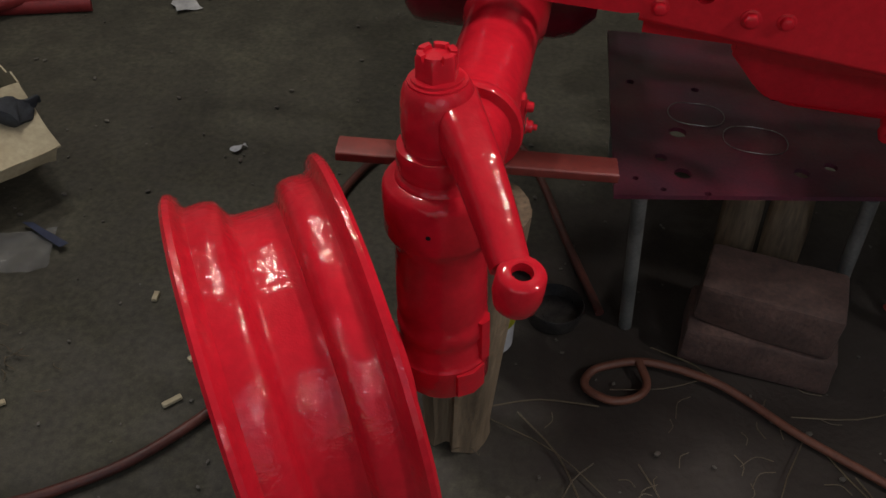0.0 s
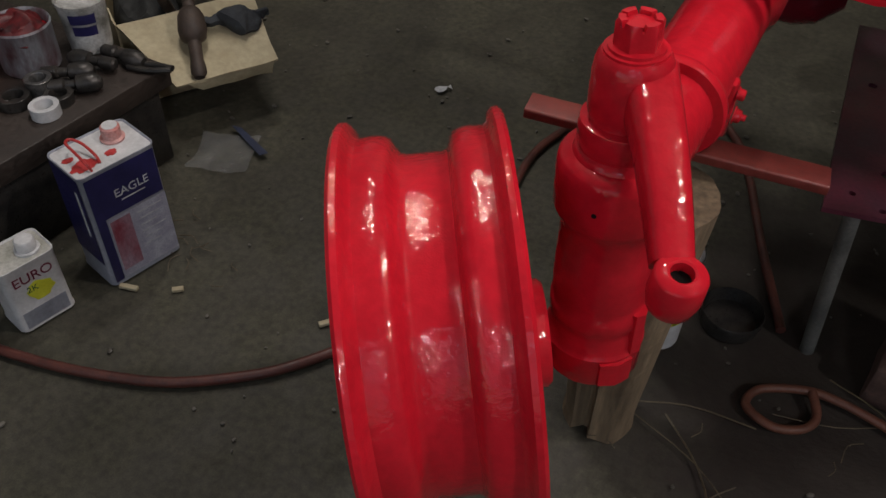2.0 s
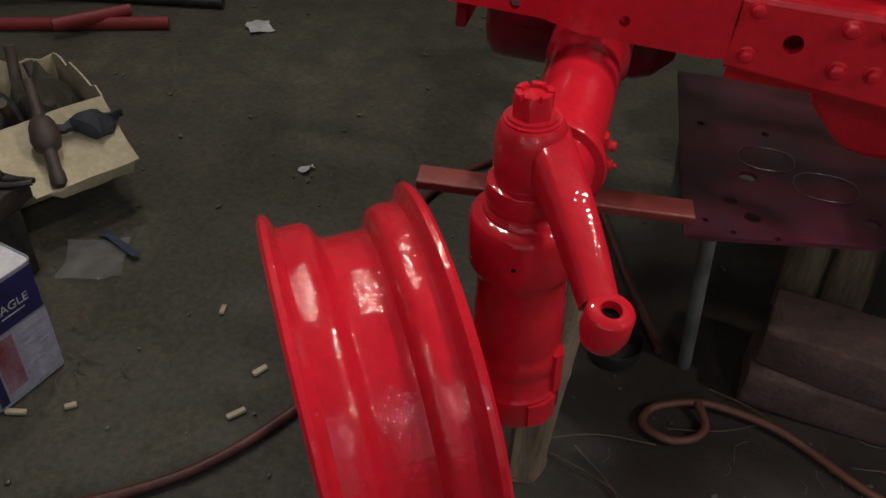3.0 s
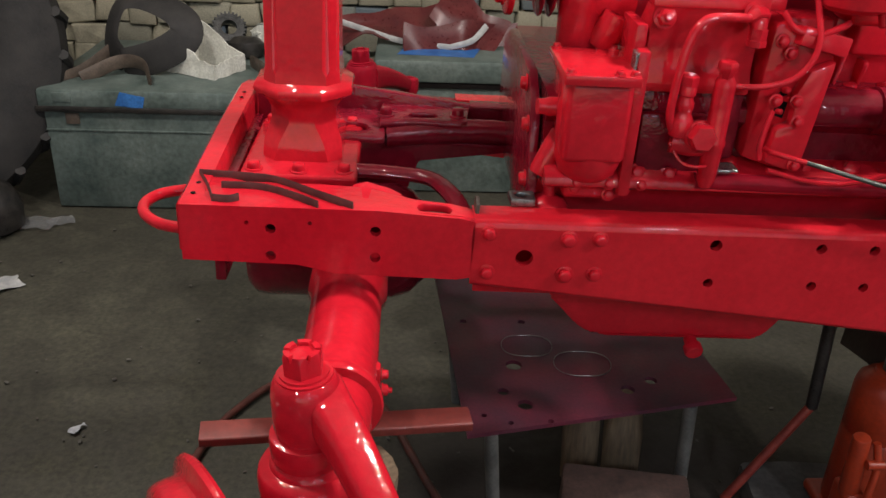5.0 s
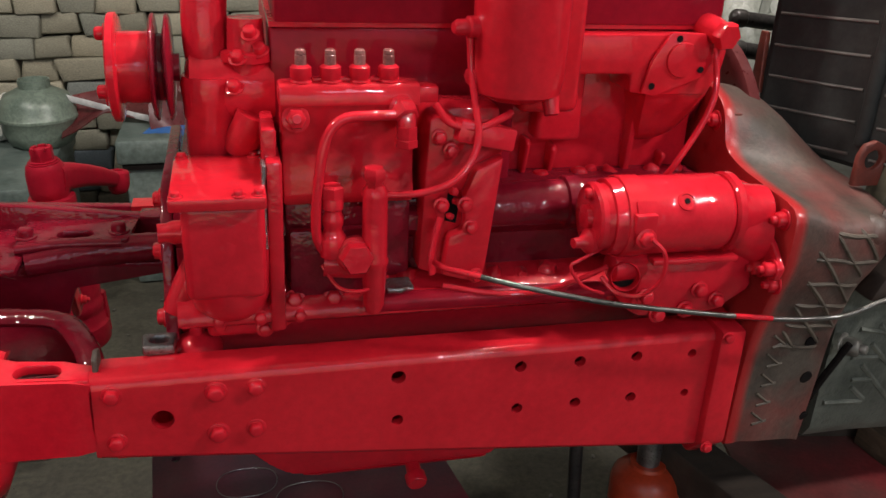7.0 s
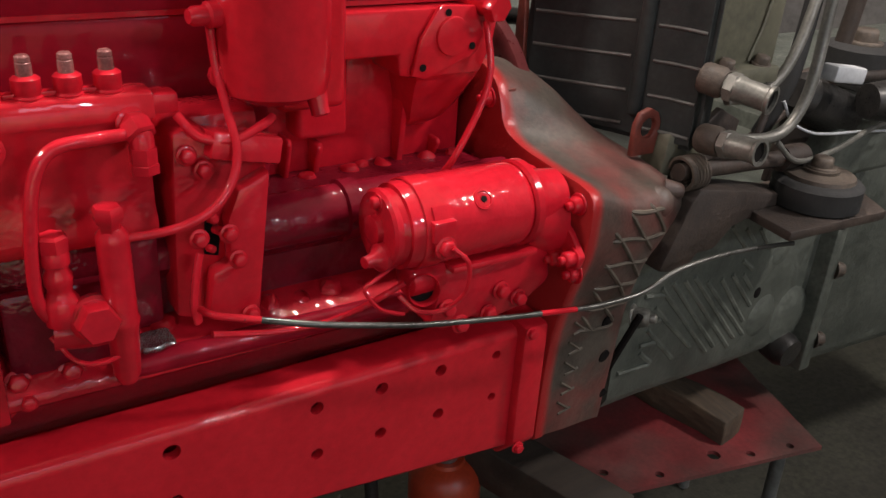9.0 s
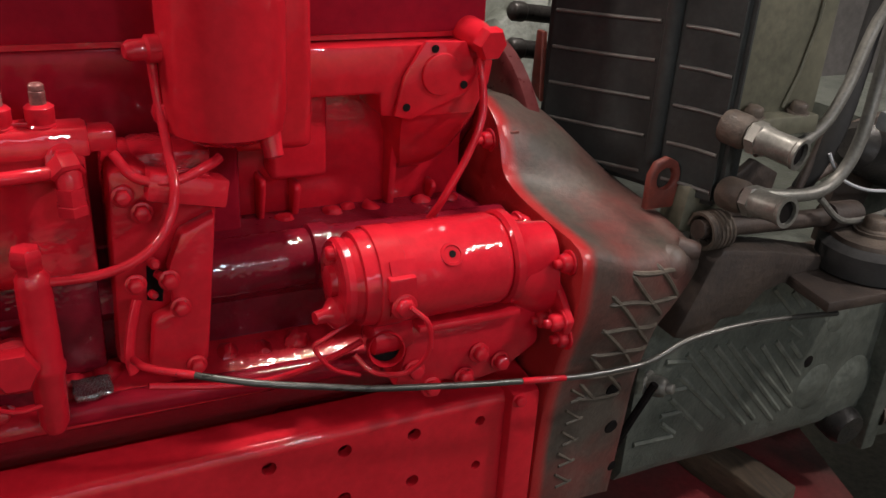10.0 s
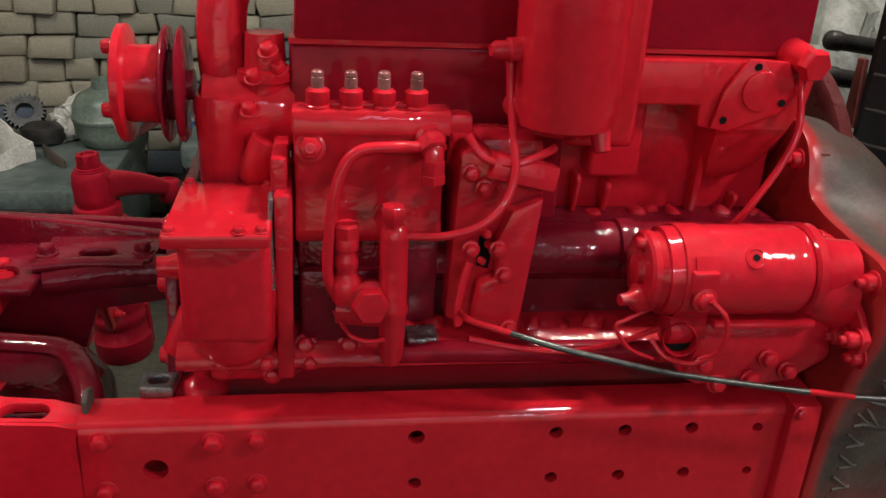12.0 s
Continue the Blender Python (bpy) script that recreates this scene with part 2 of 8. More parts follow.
def oversprayed(name, dark, light, axis, edge, width, scale=16, metal=0.1):
    """Old metal with fresh red overspray that fades out along one axis at a ragged edge."""
    m, nt, bs = mat(name)
    big, small = noise_node(nt, scale, 5, 0.6), noise_node(nt, scale * 9, 3, 0.6)
    col = ramp(nt, big, [(0.3, dark), (0.7, light)])
    tc = nt.nodes.new("ShaderNodeTexCoord")
    sep = nt.nodes.new("ShaderNodeSeparateXYZ")
    nt.links.new(tc.outputs["Object"], sep.inputs[0])
    mr = nt.nodes.new("ShaderNodeMapRange")
    mr.inputs["From Min"].default_value, mr.inputs["From Max"].default_value = edge - width, edge + width
    mr.inputs["To Min"].default_value, mr.inputs["To Max"].default_value = 1, 0
    nt.links.new(sep.outputs[axis], mr.inputs["Value"])
    ad = nt.nodes.new("ShaderNodeMath")
    ad.operation, ad.use_clamp = "MULTIPLY_ADD", True
    nt.links.new(noise_node(nt, 11, 4), ad.inputs[0])
    ad.inputs[1].default_value = 0.7
    nt.links.new(mr.outputs[0], ad.inputs[2])
    sb = nt.nodes.new("ShaderNodeMath")
    sb.operation, sb.use_clamp = "SUBTRACT", True
    nt.links.new(ad.outputs[0], sb.inputs[0])
    sb.inputs[1].default_value = 0.34
    dust = ramp(nt, noise_node(nt, 7, 5, 0.65), [(0.4, (0.0,) * 3), (0.64, (0.6,) * 3)])
    worn = mixc(nt, dust, col, (0.13, 0.03, 0.024))
    grain = ramp(nt, small, [(0.3, (0.75,) * 3), (0.7, (1.15,) * 3)])
    worn = mixc(nt, 1.0, worn, grain, "MULTIPLY")
    nt.links.new(mixc(nt, sb.outputs[0], worn, (0.5, 0.006, 0.012)), bs.inputs["Base Color"])
    nt.links.new(ramp(nt, sb.outputs[0], [(0.2, (0.52,) * 3), (0.95, (0.14,) * 3)]), bs.inputs["Roughness"])
    bs.inputs["Metallic"].default_value = 0.0
    bump(nt, bs, (noise_node(nt, 300, 3), 0.3, 0.0015), (noise_node(nt, 40, 2), 0.1, 0.005))
    return m


BELL = oversprayed("bell_housing_overspray", (0.042, 0.034, 0.027), (0.095, 0.077, 0.061), 0, 0.459, 0.011)


def plate_paint(name, dark, light, red):
    """Steel plate dusted with patches of red overspray, scratched and oily."""
    m, nt, bs = mat(name)
    big, mid, small = noise_node(nt, 5, 4), noise_node(nt, 17, 5, 0.65), noise_node(nt, 150, 3)
    base = ramp(nt, mid, [(0.3, dark), (0.7, light)])
    col = mixc(nt, ramp(nt, big, [(0.4, (0, 0, 0)), (0.68, (0.85,) * 3)]), base, red)
    grain = ramp(nt, small, [(0.3, (0.8,) * 3), (0.7, (1.1,) * 3)])
    nt.links.new(mixc(nt, 1.0, col, grain, "MULTIPLY"), bs.inputs["Base Color"])
    nt.links.new(ramp(nt, mid, [(0.3, (0.35,) * 3), (0.7, (0.62,) * 3)]), bs.inputs["Roughness"])
    bump(nt, bs, (small, 0.2, 0.001), (noise_node(nt, 12, 3), 0.15, 0.006))
    return m


PLATE = plate_paint("oversprayed_steel_plate", (0.04, 0.013, 0.027), (0.085, 0.022, 0.041), (0.17, 0.01, 0.027))
PLATE_DARK = plate_paint("oily_oversprayed_plate", (0.06, 0.034, 0.03), (0.12, 0.062, 0.052), (0.27, 0.03, 0.034))


def ground_material():
    m, nt, bs = mat("oil_stained_dirt_floor")
    a, b, c, d = noise_node(nt, 1.7, 5, 0.6), noise_node(nt, 9, 5, 0.65), noise_node(nt, 70, 4, 0.6), noise_node(nt, 330, 3)
    col = ramp(nt, a, [(0.3, (0.042, 0.0398, 0.0268)), (0.72, (0.079, 0.0765, 0.0505))])
    col = mixc(nt, ramp(nt, b, [(0.42, (0.55,) * 3), (0.7, (0,) * 3)]), col, (0.032, 0.029, 0.022))
    col = mixc(nt, 1.0, col, ramp(nt, c, [(0.3, (0.6,) * 3), (0.72, (1.3,) * 3)]), "MULTIPLY")
    col = mixc(nt, 1.0, col, ramp(nt, d, [(0.3, (0.82,) * 3), (0.74, (1.15,) * 3)]), "MULTIPLY")
    # a wide dark patch: spilt oil, and the chassis's shadow painted in
    tc = nt.nodes.new("ShaderNodeTexCoord")
    vm = nt.nodes.new("ShaderNodeVectorMath")
    vm.operation = "DISTANCE"
    nt.links.new(tc.outputs["Object"], vm.inputs[0])
    vm.inputs[1].default_value = (0.0, 0.1, 0)
    ad = nt.nodes.new("ShaderNodeMath")
    ad.operation = "MULTIPLY_ADD"
    nt.links.new(b, ad.inputs[0])
    ad.inputs[1].default_value = 0.5
    nt.links.new(vm.outputs["Value"], ad.inputs[2])
    shade_and_oil = ramp(nt, ad.outputs[0], [(0.66, (0.8,) * 3), (0.95, (0,) * 3)])
    col = mixc(nt, shade_and_oil, col, (0.021, 0.0145, 0.0125))
    nt.links.new(col, bs.inputs["Base Color"])
    nt.links.new(ramp(nt, b, [(0.35, (0.6,) * 3), (0.7, (0.9,) * 3)]), bs.inputs["Roughness"])
    bump(nt, bs, (d, 0.08, 0.001), (c, 0.3, 0.004), (b, 0.3, 0.015))
    return m


GROUND = ground_material()


def wall_brick_material():
    m, nt, bs = mat("pale_mud_brick")
    oi = nt.nodes.new("ShaderNodeObjectInfo")
    tone = ramp(nt, oi.outputs["Random"], [(0.0, (0.17, 0.17, 0.13)), (0.16, (0.3, 0.275, 0.195)), (0.32, (0.21, 0.215, 0.17)), (0.46, (0.36, 0.335, 0.245)), (0.6, (0.25, 0.235, 0.17)), (0.74, (0.33, 0.31, 0.225)), (0.86, (0.19, 0.2, 0.165)), (0.95, (0.12, 0.15, 0.165)), (1.0, (0.1, 0.135, 0.175))])
    n, f = noise_node(nt, 22, 5, 0.6), noise_node(nt, 160, 3)
    col = mixc(nt, 1.0, tone, ramp(nt, n, [(0.3, (0.7,) * 3), (0.7, (1.15,) * 3)]), "MULTIPLY")
    col = mixc(nt, 1.0, col, ramp(nt, f, [(0.3, (0.85,) * 3), (0.7, (1.08,) * 3)]), "MULTIPLY")
    nt.links.new(col, bs.inputs["Base Color"])
    bs.inputs["Roughness"].default_value = 0.85
    bump(nt, bs, (f, 0.3, 0.002), (n, 0.4, 0.01))
    return m


MUD_BRICK = wall_brick_material()


def clear_film(name, tint, rough, mixin):
    """Thin plastic film."""
    m, nt, bs = mat(name)
    bs.inputs["Base Color"].default_value = (*tint, 1)
    bs.inputs["Roughness"].default_value = rough
    bs.inputs["Alpha"].default_value = mixin
    bump(nt, bs, (noise_node(nt, 35, 4), 0.6, 0.01))
    return m


FILM = clear_film("crumpled_clear_film", (0.33, 0.34, 0.35), 0.2, 0.22)

# ---- mesh helpers ----


def V(*a):
    return Vector(a)


def finish(name, bm, material, smooth=40):
    bmesh.ops.recalc_face_normals(bm, faces=bm.faces[:])
    me = bpy.data.meshes.new(name)
    bm.to_mesh(me)
    bm.free()
    me.materials.append(material)
    me.polygons.foreach_set("use_smooth", [True] * len(me.polygons))
    me.set_sharp_from_angle(angle=radians(smooth))
    return me


def part(name, bm, material, parent, label="", smooth=40):
    """Link a bmesh in world metres as one mesh under a thing or a part."""
    ob = new(name, finish(name, bm, material, smooth))
    ob.parent = parent
    if parent.type == "EMPTY":
        ob.matrix_parent_inverse = parent.matrix_basis.inverted()
    return tagged(ob, label)


def thing(name, at, label, category, group="", kind=""):
    ob = new(name)
    ob.matrix_basis = Matrix.Translation(at)
    ob.empty_display_size = 0.05
    return tagged(ob, label, category, group, kind)


def solo(name, bm, material, label, category, group="", kind="", smooth=40):
    """A thing that is one mesh."""
    return tagged(new(name, finish(name, bm, material, smooth)), label, category, group, kind)


def frame_of(d):
    d = Vector(d).normalized()
    a = d.cross(V(0, 0, 1) if abs(d.z) < 0.9 else V(1, 0, 0)).normalized()
    return d, a, d.cross(a)


def box(bm, x0, x1, y0, y1, z0, z1, bev=0.003, seg=2, m=None):
    c = V((x0 + x1) / 2, (y0 + y1) / 2, (z0 + z1) / 2)
    mx = Matrix.Translation(c) @ Matrix.Diagonal((abs(x1 - x0), abs(y1 - y0), abs(z1 - z0), 1))
    g = bmesh.ops.create_cube(bm, size=1, matrix=(m @ mx) if m else mx)
    if bev:
        es = list({e for v in g["verts"] for e in v.link_edges})
        bmesh.ops.bevel(bm, geom=es, offset=bev, segments=seg, affect="EDGES", profile=0.5)
    return bm


def rings(bm, rs, cap=True, close=True):
    """Skin a list of rings of points."""
    vs = [[bm.verts.new(p) for p in r] for r in rs]
    n = len(vs[0])
    for a, b in zip(vs, vs[1:]):
        for i in range(n if close else n - 1):
            j = (i + 1) % n
            bm.faces.new((a[i], a[j], b[j], b[i]))
    if cap:
        bm.faces.new(vs[0])
        bm.faces.new(vs[-1])
    return bm


def lathe(bm, o, d, profile, seg=24, cap=True):
    """Turn (along, radius) pairs about the line from o along d."""
    d, a, b = frame_of(d)
    o = Vector(o)
    rs = []
    for s, r in profile:
        r = max(r, 1e-5)
        rs.append([o + d * s + (a * math.cos(t) + b * math.sin(t)) * r for t in (2 * math.pi * i / seg for i in range(seg))])
    return rings(bm, rs, cap)


def rod(bm, p, q, r0, r1=None, seg=14, bev=0.0):
    p, q = Vector(p), Vector(q)
    n = (q - p).length
    r1 = r0 if r1 is None else r1
    pr = [(0, r0), (n, r1)] if not bev else [(0, r0 - bev), (bev * 0.3, r0 - bev * 0.3), (bev, r0), (n - bev, r1), (n - bev * 0.3, r1 - bev * 0.3), (n, r1 - bev)]
    return lathe(bm, p, q - p, pr, seg)


def spline(pts, k=6):
    pts = [Vector(p) for p in pts]
    q = [pts[0] * 2 - pts[1]] + pts + [pts[-1] * 2 - pts[-2]]
    out = []
    for i in range(1, len(q) - 2):
        a, b, c, d = q[i - 1:i + 3]
        for j in range(k):
            t = j / k
            out.append(0.5 * (2 * b + (c - a) * t + (2 * a - 5 * b + 4 * c - d) * t * t + (3 * b - a - 3 * c + d) * t ** 3))
    return out + [pts[-1]]


def tube(bm, pts, r, seg=10, k=6, flat=1.0, r_end=None):
    """A round (or flattened) bar along a smooth line."""
    ps = spline(pts, k) if k > 1 else [Vector(p) for p in pts]
    rs, up = [], None
    for i, p in enumerate(ps):
        d = (ps[min(i + 1, len(ps) - 1)] - ps[max(i - 1, 0)]).normalized()
        if up is None:
            _, up, _ = frame_of(d)
        up = (up - d * up.dot(d)).normalized()
        side = d.cross(up)
        rr = r if r_end is None else r + (r_end - r) * i / (len(ps) - 1)
        rs.append([p + up * math.cos(t) * rr * flat + side * math.sin(t) * rr for t in (2 * math.pi * j / seg for j in range(seg))])
    return rings(bm, rs)


def prism(bm, pts, to3d, thick, bev=0.0, holes=(), hseg=18):
    """A flat outline of (u, v) pairs, with round or long holes (u, v, r[, len]), given a thickness. to3d(u, v, w) places it."""
    vs, es = [], []
    loops = [list(pts)]
    for h in holes:
        u, v, r = h[:3]
        s = h[3] / 2 if len(h) > 3 else 0
        loops.append([(u + r * math.cos(t) + (s if math.cos(t) > 0 else -s), v + r * math.sin(t)) for t in (2 * math.pi * (i + 0.5) / hseg for i in range(hseg))])
    tmp = bmesh.new()
    for lp in loops:
        vv = [tmp.verts.new((u, v, 0)) for u, v in lp]
        es += [tmp.edges.new((vv[i], vv[(i + 1) % len(vv)])) for i in range(len(vv))]
    if len(loops) == 1:
        tmp.faces.new([e.verts[0] for e in es])
    else:
        bmesh.ops.triangle_fill(tmp, use_beauty=True, use_dissolve=False, edges=es)
    g = bmesh.ops.extrude_face_region(tmp, geom=tmp.faces[:])
    for v in g["geom"]:
        if isinstance(v, bmesh.types.BMVert):
            v.co.z = thick
    bmesh.ops.recalc_face_normals(tmp, faces=tmp.faces[:])
    if bev:
        sharp = [e for e in tmp.edges if len(e.link_faces) == 2 and e.calc_face_angle(0) > 0.6]
        bmesh.ops.bevel(tmp, geom=sharp, offset=bev, segments=2, affect="EDGES", profile=0.5, clamp_overlap=True)
    idx = {}
    for v in tmp.verts:
        idx[v] = bm.verts.new(to3d(*v.co))
    for f in tmp.faces:
        bm.faces.new([idx[v] for v in f.verts])
    tmp.free()
    return bm


def bolt_bm(bm, p, n, r=0.009, h=0.008, washer=True, stud=False):
    """A hexagon head on its washer, standing on p along n."""
    d, a, b = frame_of(n)
    p = Vector(p)
    if washer:
        lathe(bm, p, d, [(0, r * 1.45), (r * 0.2, r * 1.45), (r * 0.25, r * 1.35)], 16)
    lathe(bm, p + d * r * 0.2, d, [(0, r * 1.12), (h * 0.62, r * 1.1), (h * 0.9, r * 0.98), (h, r * 0.72)], 6)
    if stud:
        lathe(bm, p + d * h, d, [(0, r * 0.55), (r * 0.8, r * 0.55), (r * 0.9, r * 0.45)], 10)
    return bm


def bolt(parent, p, n, r=0.009, h=0.008, material=None, stud=False, name="bolt"):
    return part(name, bolt_bm(bmesh.new(), p, n, r, h, True, stud), material or RED, parent, "", 64)


def yz(x):
    return lambda u, v, w: (x + w, u, v)


def xz(y):
    return lambda u, v, w: (u, y + w, v)


def xy(z):
    return lambda u, v, w: (u, v, z + w)


def jitter(bm, amount, scale, seed=0.0):
    """Knock a mesh gently out of true."""
    for v in bm.verts:
        v.co += noise.noise_vector(v.co * scale + V(seed, seed * 2, 0)) * amount
    return bm


def split(bm, cuts=2):
    bmesh.ops.subdivide_edges(bm, edges=bm.edges[:], cuts=cuts, use_grid_fill=True)
    return bm

# ---- the workshop shell ----
WX0, WX1, WY0, WY1, WZ = -4.2, 4.2, -4.2, 2.7, 3.2


def shell():
    bm = bmesh.new()
    bmesh.ops.create_grid(bm, x_segments=90, y_segments=90, size=1, matrix=Matrix.Translation((0, -0.7, 0)) @ Matrix.Diagonal((4.3, 3.6, 1, 1)))
    for v in bm.verts:
        v.co.z = noise.noise(v.co * 1.3) * 0.005 + noise.noise(v.co * 5) * 0.002 - 0.004
    solo("floor", bm, GROUND, "dark oil-stained dirt and concrete workshop floor", "floor", kind="structure")
    # unseen ceiling and walls, added to close the room and bounce light
    bm = box(bmesh.new(), WX0, WX1, WY0, WY1, WZ, WZ + 0.15, 0)
    solo("ceiling", bm, DARK_BOARDS, "dark unseen ceiling added to close the room", "ceiling", kind="structure")
    solo("wall_west", box(bmesh.new(), WX0 - 0.2, WX0, WY0, WY1, -0.05, WZ, 0), CLAY, "unseen grey side wall added to close the room", "wall", kind="structure")
    solo("wall_east", box(bmesh.new(), WX1, WX1 + 0.2, WY0, WY1, -0.05, WZ, 0), CLAY, "unseen grey side wall added to close the room", "wall", kind="structure")
    # the wide opening is made up to go with the fill panel
    bm = bmesh.new()
    box(bm, WX0, -3.1, WY0 - 0.2, WY0, -0.05, WZ, 0)
    box(bm, 2.7, WX1, WY0 - 0.2, WY0, -0.05, WZ, 0)
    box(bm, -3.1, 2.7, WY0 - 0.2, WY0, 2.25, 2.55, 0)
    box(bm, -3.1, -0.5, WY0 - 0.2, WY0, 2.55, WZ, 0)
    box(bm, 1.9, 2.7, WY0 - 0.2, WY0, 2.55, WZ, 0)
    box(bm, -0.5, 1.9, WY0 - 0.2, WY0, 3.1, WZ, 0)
    solo("wall_south", bm, CLAY, "unseen plastered wall with an added wide doorway and a high window", "wall", kind="structure")
    return tagged(new("wall_north", finish("wall_north", box(bmesh.new(), WX0, WX1, WY1 + 0.06, WY1 + 0.3, -0.05, WZ, 0), CLAY)),
                  "rough wall of stacked pale mud bricks", "wall", kind="structure")


wall_north = shell()

# ---- the tractor ----
CY = 0.287          # centre line
tractor = thing("tractor", (0, CY, 0), "stripped red tractor chassis with freshly painted engine and axle", "tractor")


def mirror_y(bm):
    for v in bm.verts:
        v.co.y = 2 * CY - v.co.y
    return bm


HOLES_X = (0.0, 0.151, 0.228, 0.304, 0.381)


def rail_bottom(x):
    return 0.812 + (x + 0.341) / 0.75 * (0.738 - 0.812)


def rail_bm():
    bm = bmesh.new()
    x0, x1, t = -0.341, 0.41, 0.916
    holes = [(x, 0.889, 0.0075 if i else 0.0088) for i, x in enumerate(HOLES_X[:4])] + [(0.381, 0.887, 0.006)]
    holes += [(x, 0.829, 0.0072) for x in HOLES_X[:4]] + [(0.38, 0.828, 0.0055), (-0.164, 0.889, 0.008), (-0.267, 0.86, 0.0125)]
    out = [(x0, rail_bottom(x0) + 0.008), (x1, rail_bottom(x1) + 0.008), (x1, t - 0.012), (x0, t - 0.012)]
    prism(bm, out, xz(0), 0.012, 0, holes)
    for flip in (0, 1):
        rs = []
        for x in (x0, -0.1, 0.15, x1):
            zt = t if not flip else rail_bottom(x)
            s = -1 if not flip else 1
            prof = [(0.0, 0.012), (0.0012, 0.006), (0.004, 0.002), (0.009, 0.0), (0.048, 0.0), (0.048, 0.009), (0.012, 0.012)]
            rs.append([V(x, y, zt + s * k) for y, k in prof])
        rings(bm, rs)
    return bm


near_rail = part("side_rail", rail_bm(), RED_FLAT, tractor, "glossy red steel side rail drilled with bolt holes")
part("side_rail", mirror_y(rail_bm()), RED, tractor)
for x, z, s in ((-0.318, 0.897, 0.008), (-0.208, 0.891, 0.009), (-0.164, 0.893, 0.008), (-0.318, 0.836, 0.008), (-0.208, 0.836, 0.009), (-0.166, 0.838, 0.008)):
    bolt(near_rail, (x, 0.0005, z), (0, -1, 0), s, 0.009)

# plate added behind the rail, keeps the holes dark
part("hole_backing", box(bmesh.new(), -0.33, 0.4, 0.058, 0.066, 0.77, 0.905, 0.002), RED, tractor)

# bracket plate at the rear end of the rail
bm = bmesh.new()
prism(bm, [(-0.014, 0.752), (-0.014, 0.922), (0.09, 0.93), (0.09, 0.722), (0.02, 0.715)], yz(0.41), 0.036, 0.006)
end_plate = part("rail_end_plate", bm, RED_FLAT, tractor)
bolt(end_plate, (0.4095, 0.03, 0.75), (-1, 0, 0), 0.009)
bolt(end_plate, (0.418, -0.0145, 0.915), (0, -1, 0), 0.006, 0.006)
bolt(end_plate, (0.418, -0.0145, 0.748), (0, -1, 0), 0.006, 0.006)


def front_frame():
    bm = bmesh.new()
    # near cheek
    out = [(-0.737, 0.841), (-0.58, 0.838), (-0.53, 0.826), (-0.36, 0.822), (-0.34, 0.826), (-0.338, 0.912), (-0.36, 0.917), (-0.47, 0.924), (-0.737, 0.924)]
    holes = [(-0.616, 0.892, 0.0072), (-0.617, 0.851, 0.0072), (-0.474, 0.893, 0.0075), (-0.474, 0.853, 0.0075), (-0.648, 0.9, 0.0032), (-0.563, 0.902, 0.003)]
    prism(bm, out, xz(0.0), 0.012, 0, holes)
    ff = part("front_frame", bm, RED, tractor, "cast red front axle carrier frame")
    part("cheek_backing", box(bmesh.new(), -0.73, -0.345, 0.04, 0.05, 0.842, 0.9, 0.002), RED_MAROON, ff)
    b2 = bmesh.new()
    prism(b2, [(-0.737, 0.003), (-0.74, 0.1), (-0.69, 0.1), (-0.66, 0.085), (-0.56, 0.085), (-0.49, 0.08), (-0.45, 0.062), (-0.42, 0.05), (-0.37, 0.047), (-0.339, 0.036), (-0.339, 0.003)], xy(0.9115), 0.013, 0.003,
          [(-0.394, 0.0235, 0.0155, 0.016)])
    for v in b2.verts:
        v.co.z -= max(0, v.co.x + 0.47) * 0.06
    part("flange", b2, RED, ff)
    # raised boss that meets the pedestal
    b3 = bmesh.new()
    rings(b3, [[V(x, y, z) for y, z in ((0.03, 0.905), (0.045, 0.918 + h), (0.09, 0.922 + h), (0.11, 0.9))] for x, h in ((-0.51, 0.0), (-0.49, 0.006), (-0.455, -0.004), (-0.44, -0.012))])
    part("boss", b3, RED_ROUGH, ff)
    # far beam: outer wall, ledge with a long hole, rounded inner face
    part("cheek", mirror_y(prism(bmesh.new(), [(-0.737, 0.841), (-0.34, 0.822), (-0.338, 0.905), (-0.737, 0.924)], xz(0.0), 0.018, 0.002)), RED_MAROON, ff)
    part("beam_wall", prism(bmesh.new(), [(-0.7, 0.86), (-0.24, 0.86), (-0.235, 0.925), (-0.34, 0.933), (-0.45, 0.948), (-0.56, 0.96), (-0.7, 0.955)], xz(0.448), 0.02, 0.004), RED_MAROON, ff)
    part("ledge", prism(bmesh.new(), [(-0.48, 0.362), (-0.33, 0.366), (-0.32, 0.45), (-0.48, 0.45)], xy(0.917), 0.012, 0.004, [(-0.405, 0.392, 0.0115, 0.026)]), RED_MAROON, ff)
    part("ledge", prism(bmesh.new(), [(-0.64, 0.31), (-0.47, 0.3), (-0.47, 0.45), (-0.64, 0.45)], xy(0.906), 0.012, 0.004, [(-0.545, 0.352, 0.02, 0.05)]), RED_MAROON, ff)
    part("beam_rib", tube(bmesh.new(), [(-0.47, 0.36, 0.9), (-0.4, 0.372, 0.905), (-0.3, 0.385, 0.905), (-0.235, 0.39, 0.9)], 0.022, 14, 5), RED_MAROON, ff)
    part("beam_rib", tube(bmesh.new(), [(-0.48, 0.35, 0.925), (-0.42, 0.362, 0.925), (-0.34, 0.366, 0.922)], 0.007, 10, 5), RED_MAROON, ff)
    part("beam_face", prism(bmesh.new(), [(-0.7, 0.7), (-0.455, 0.7), (-0.43, 0.79), (-0.41, 0.85), (-0.25, 0.872), (-0.25, 0.885), (-0.7, 0.9)], xz(0.37), 0.014, 0.004), RED_MAROON, ff)
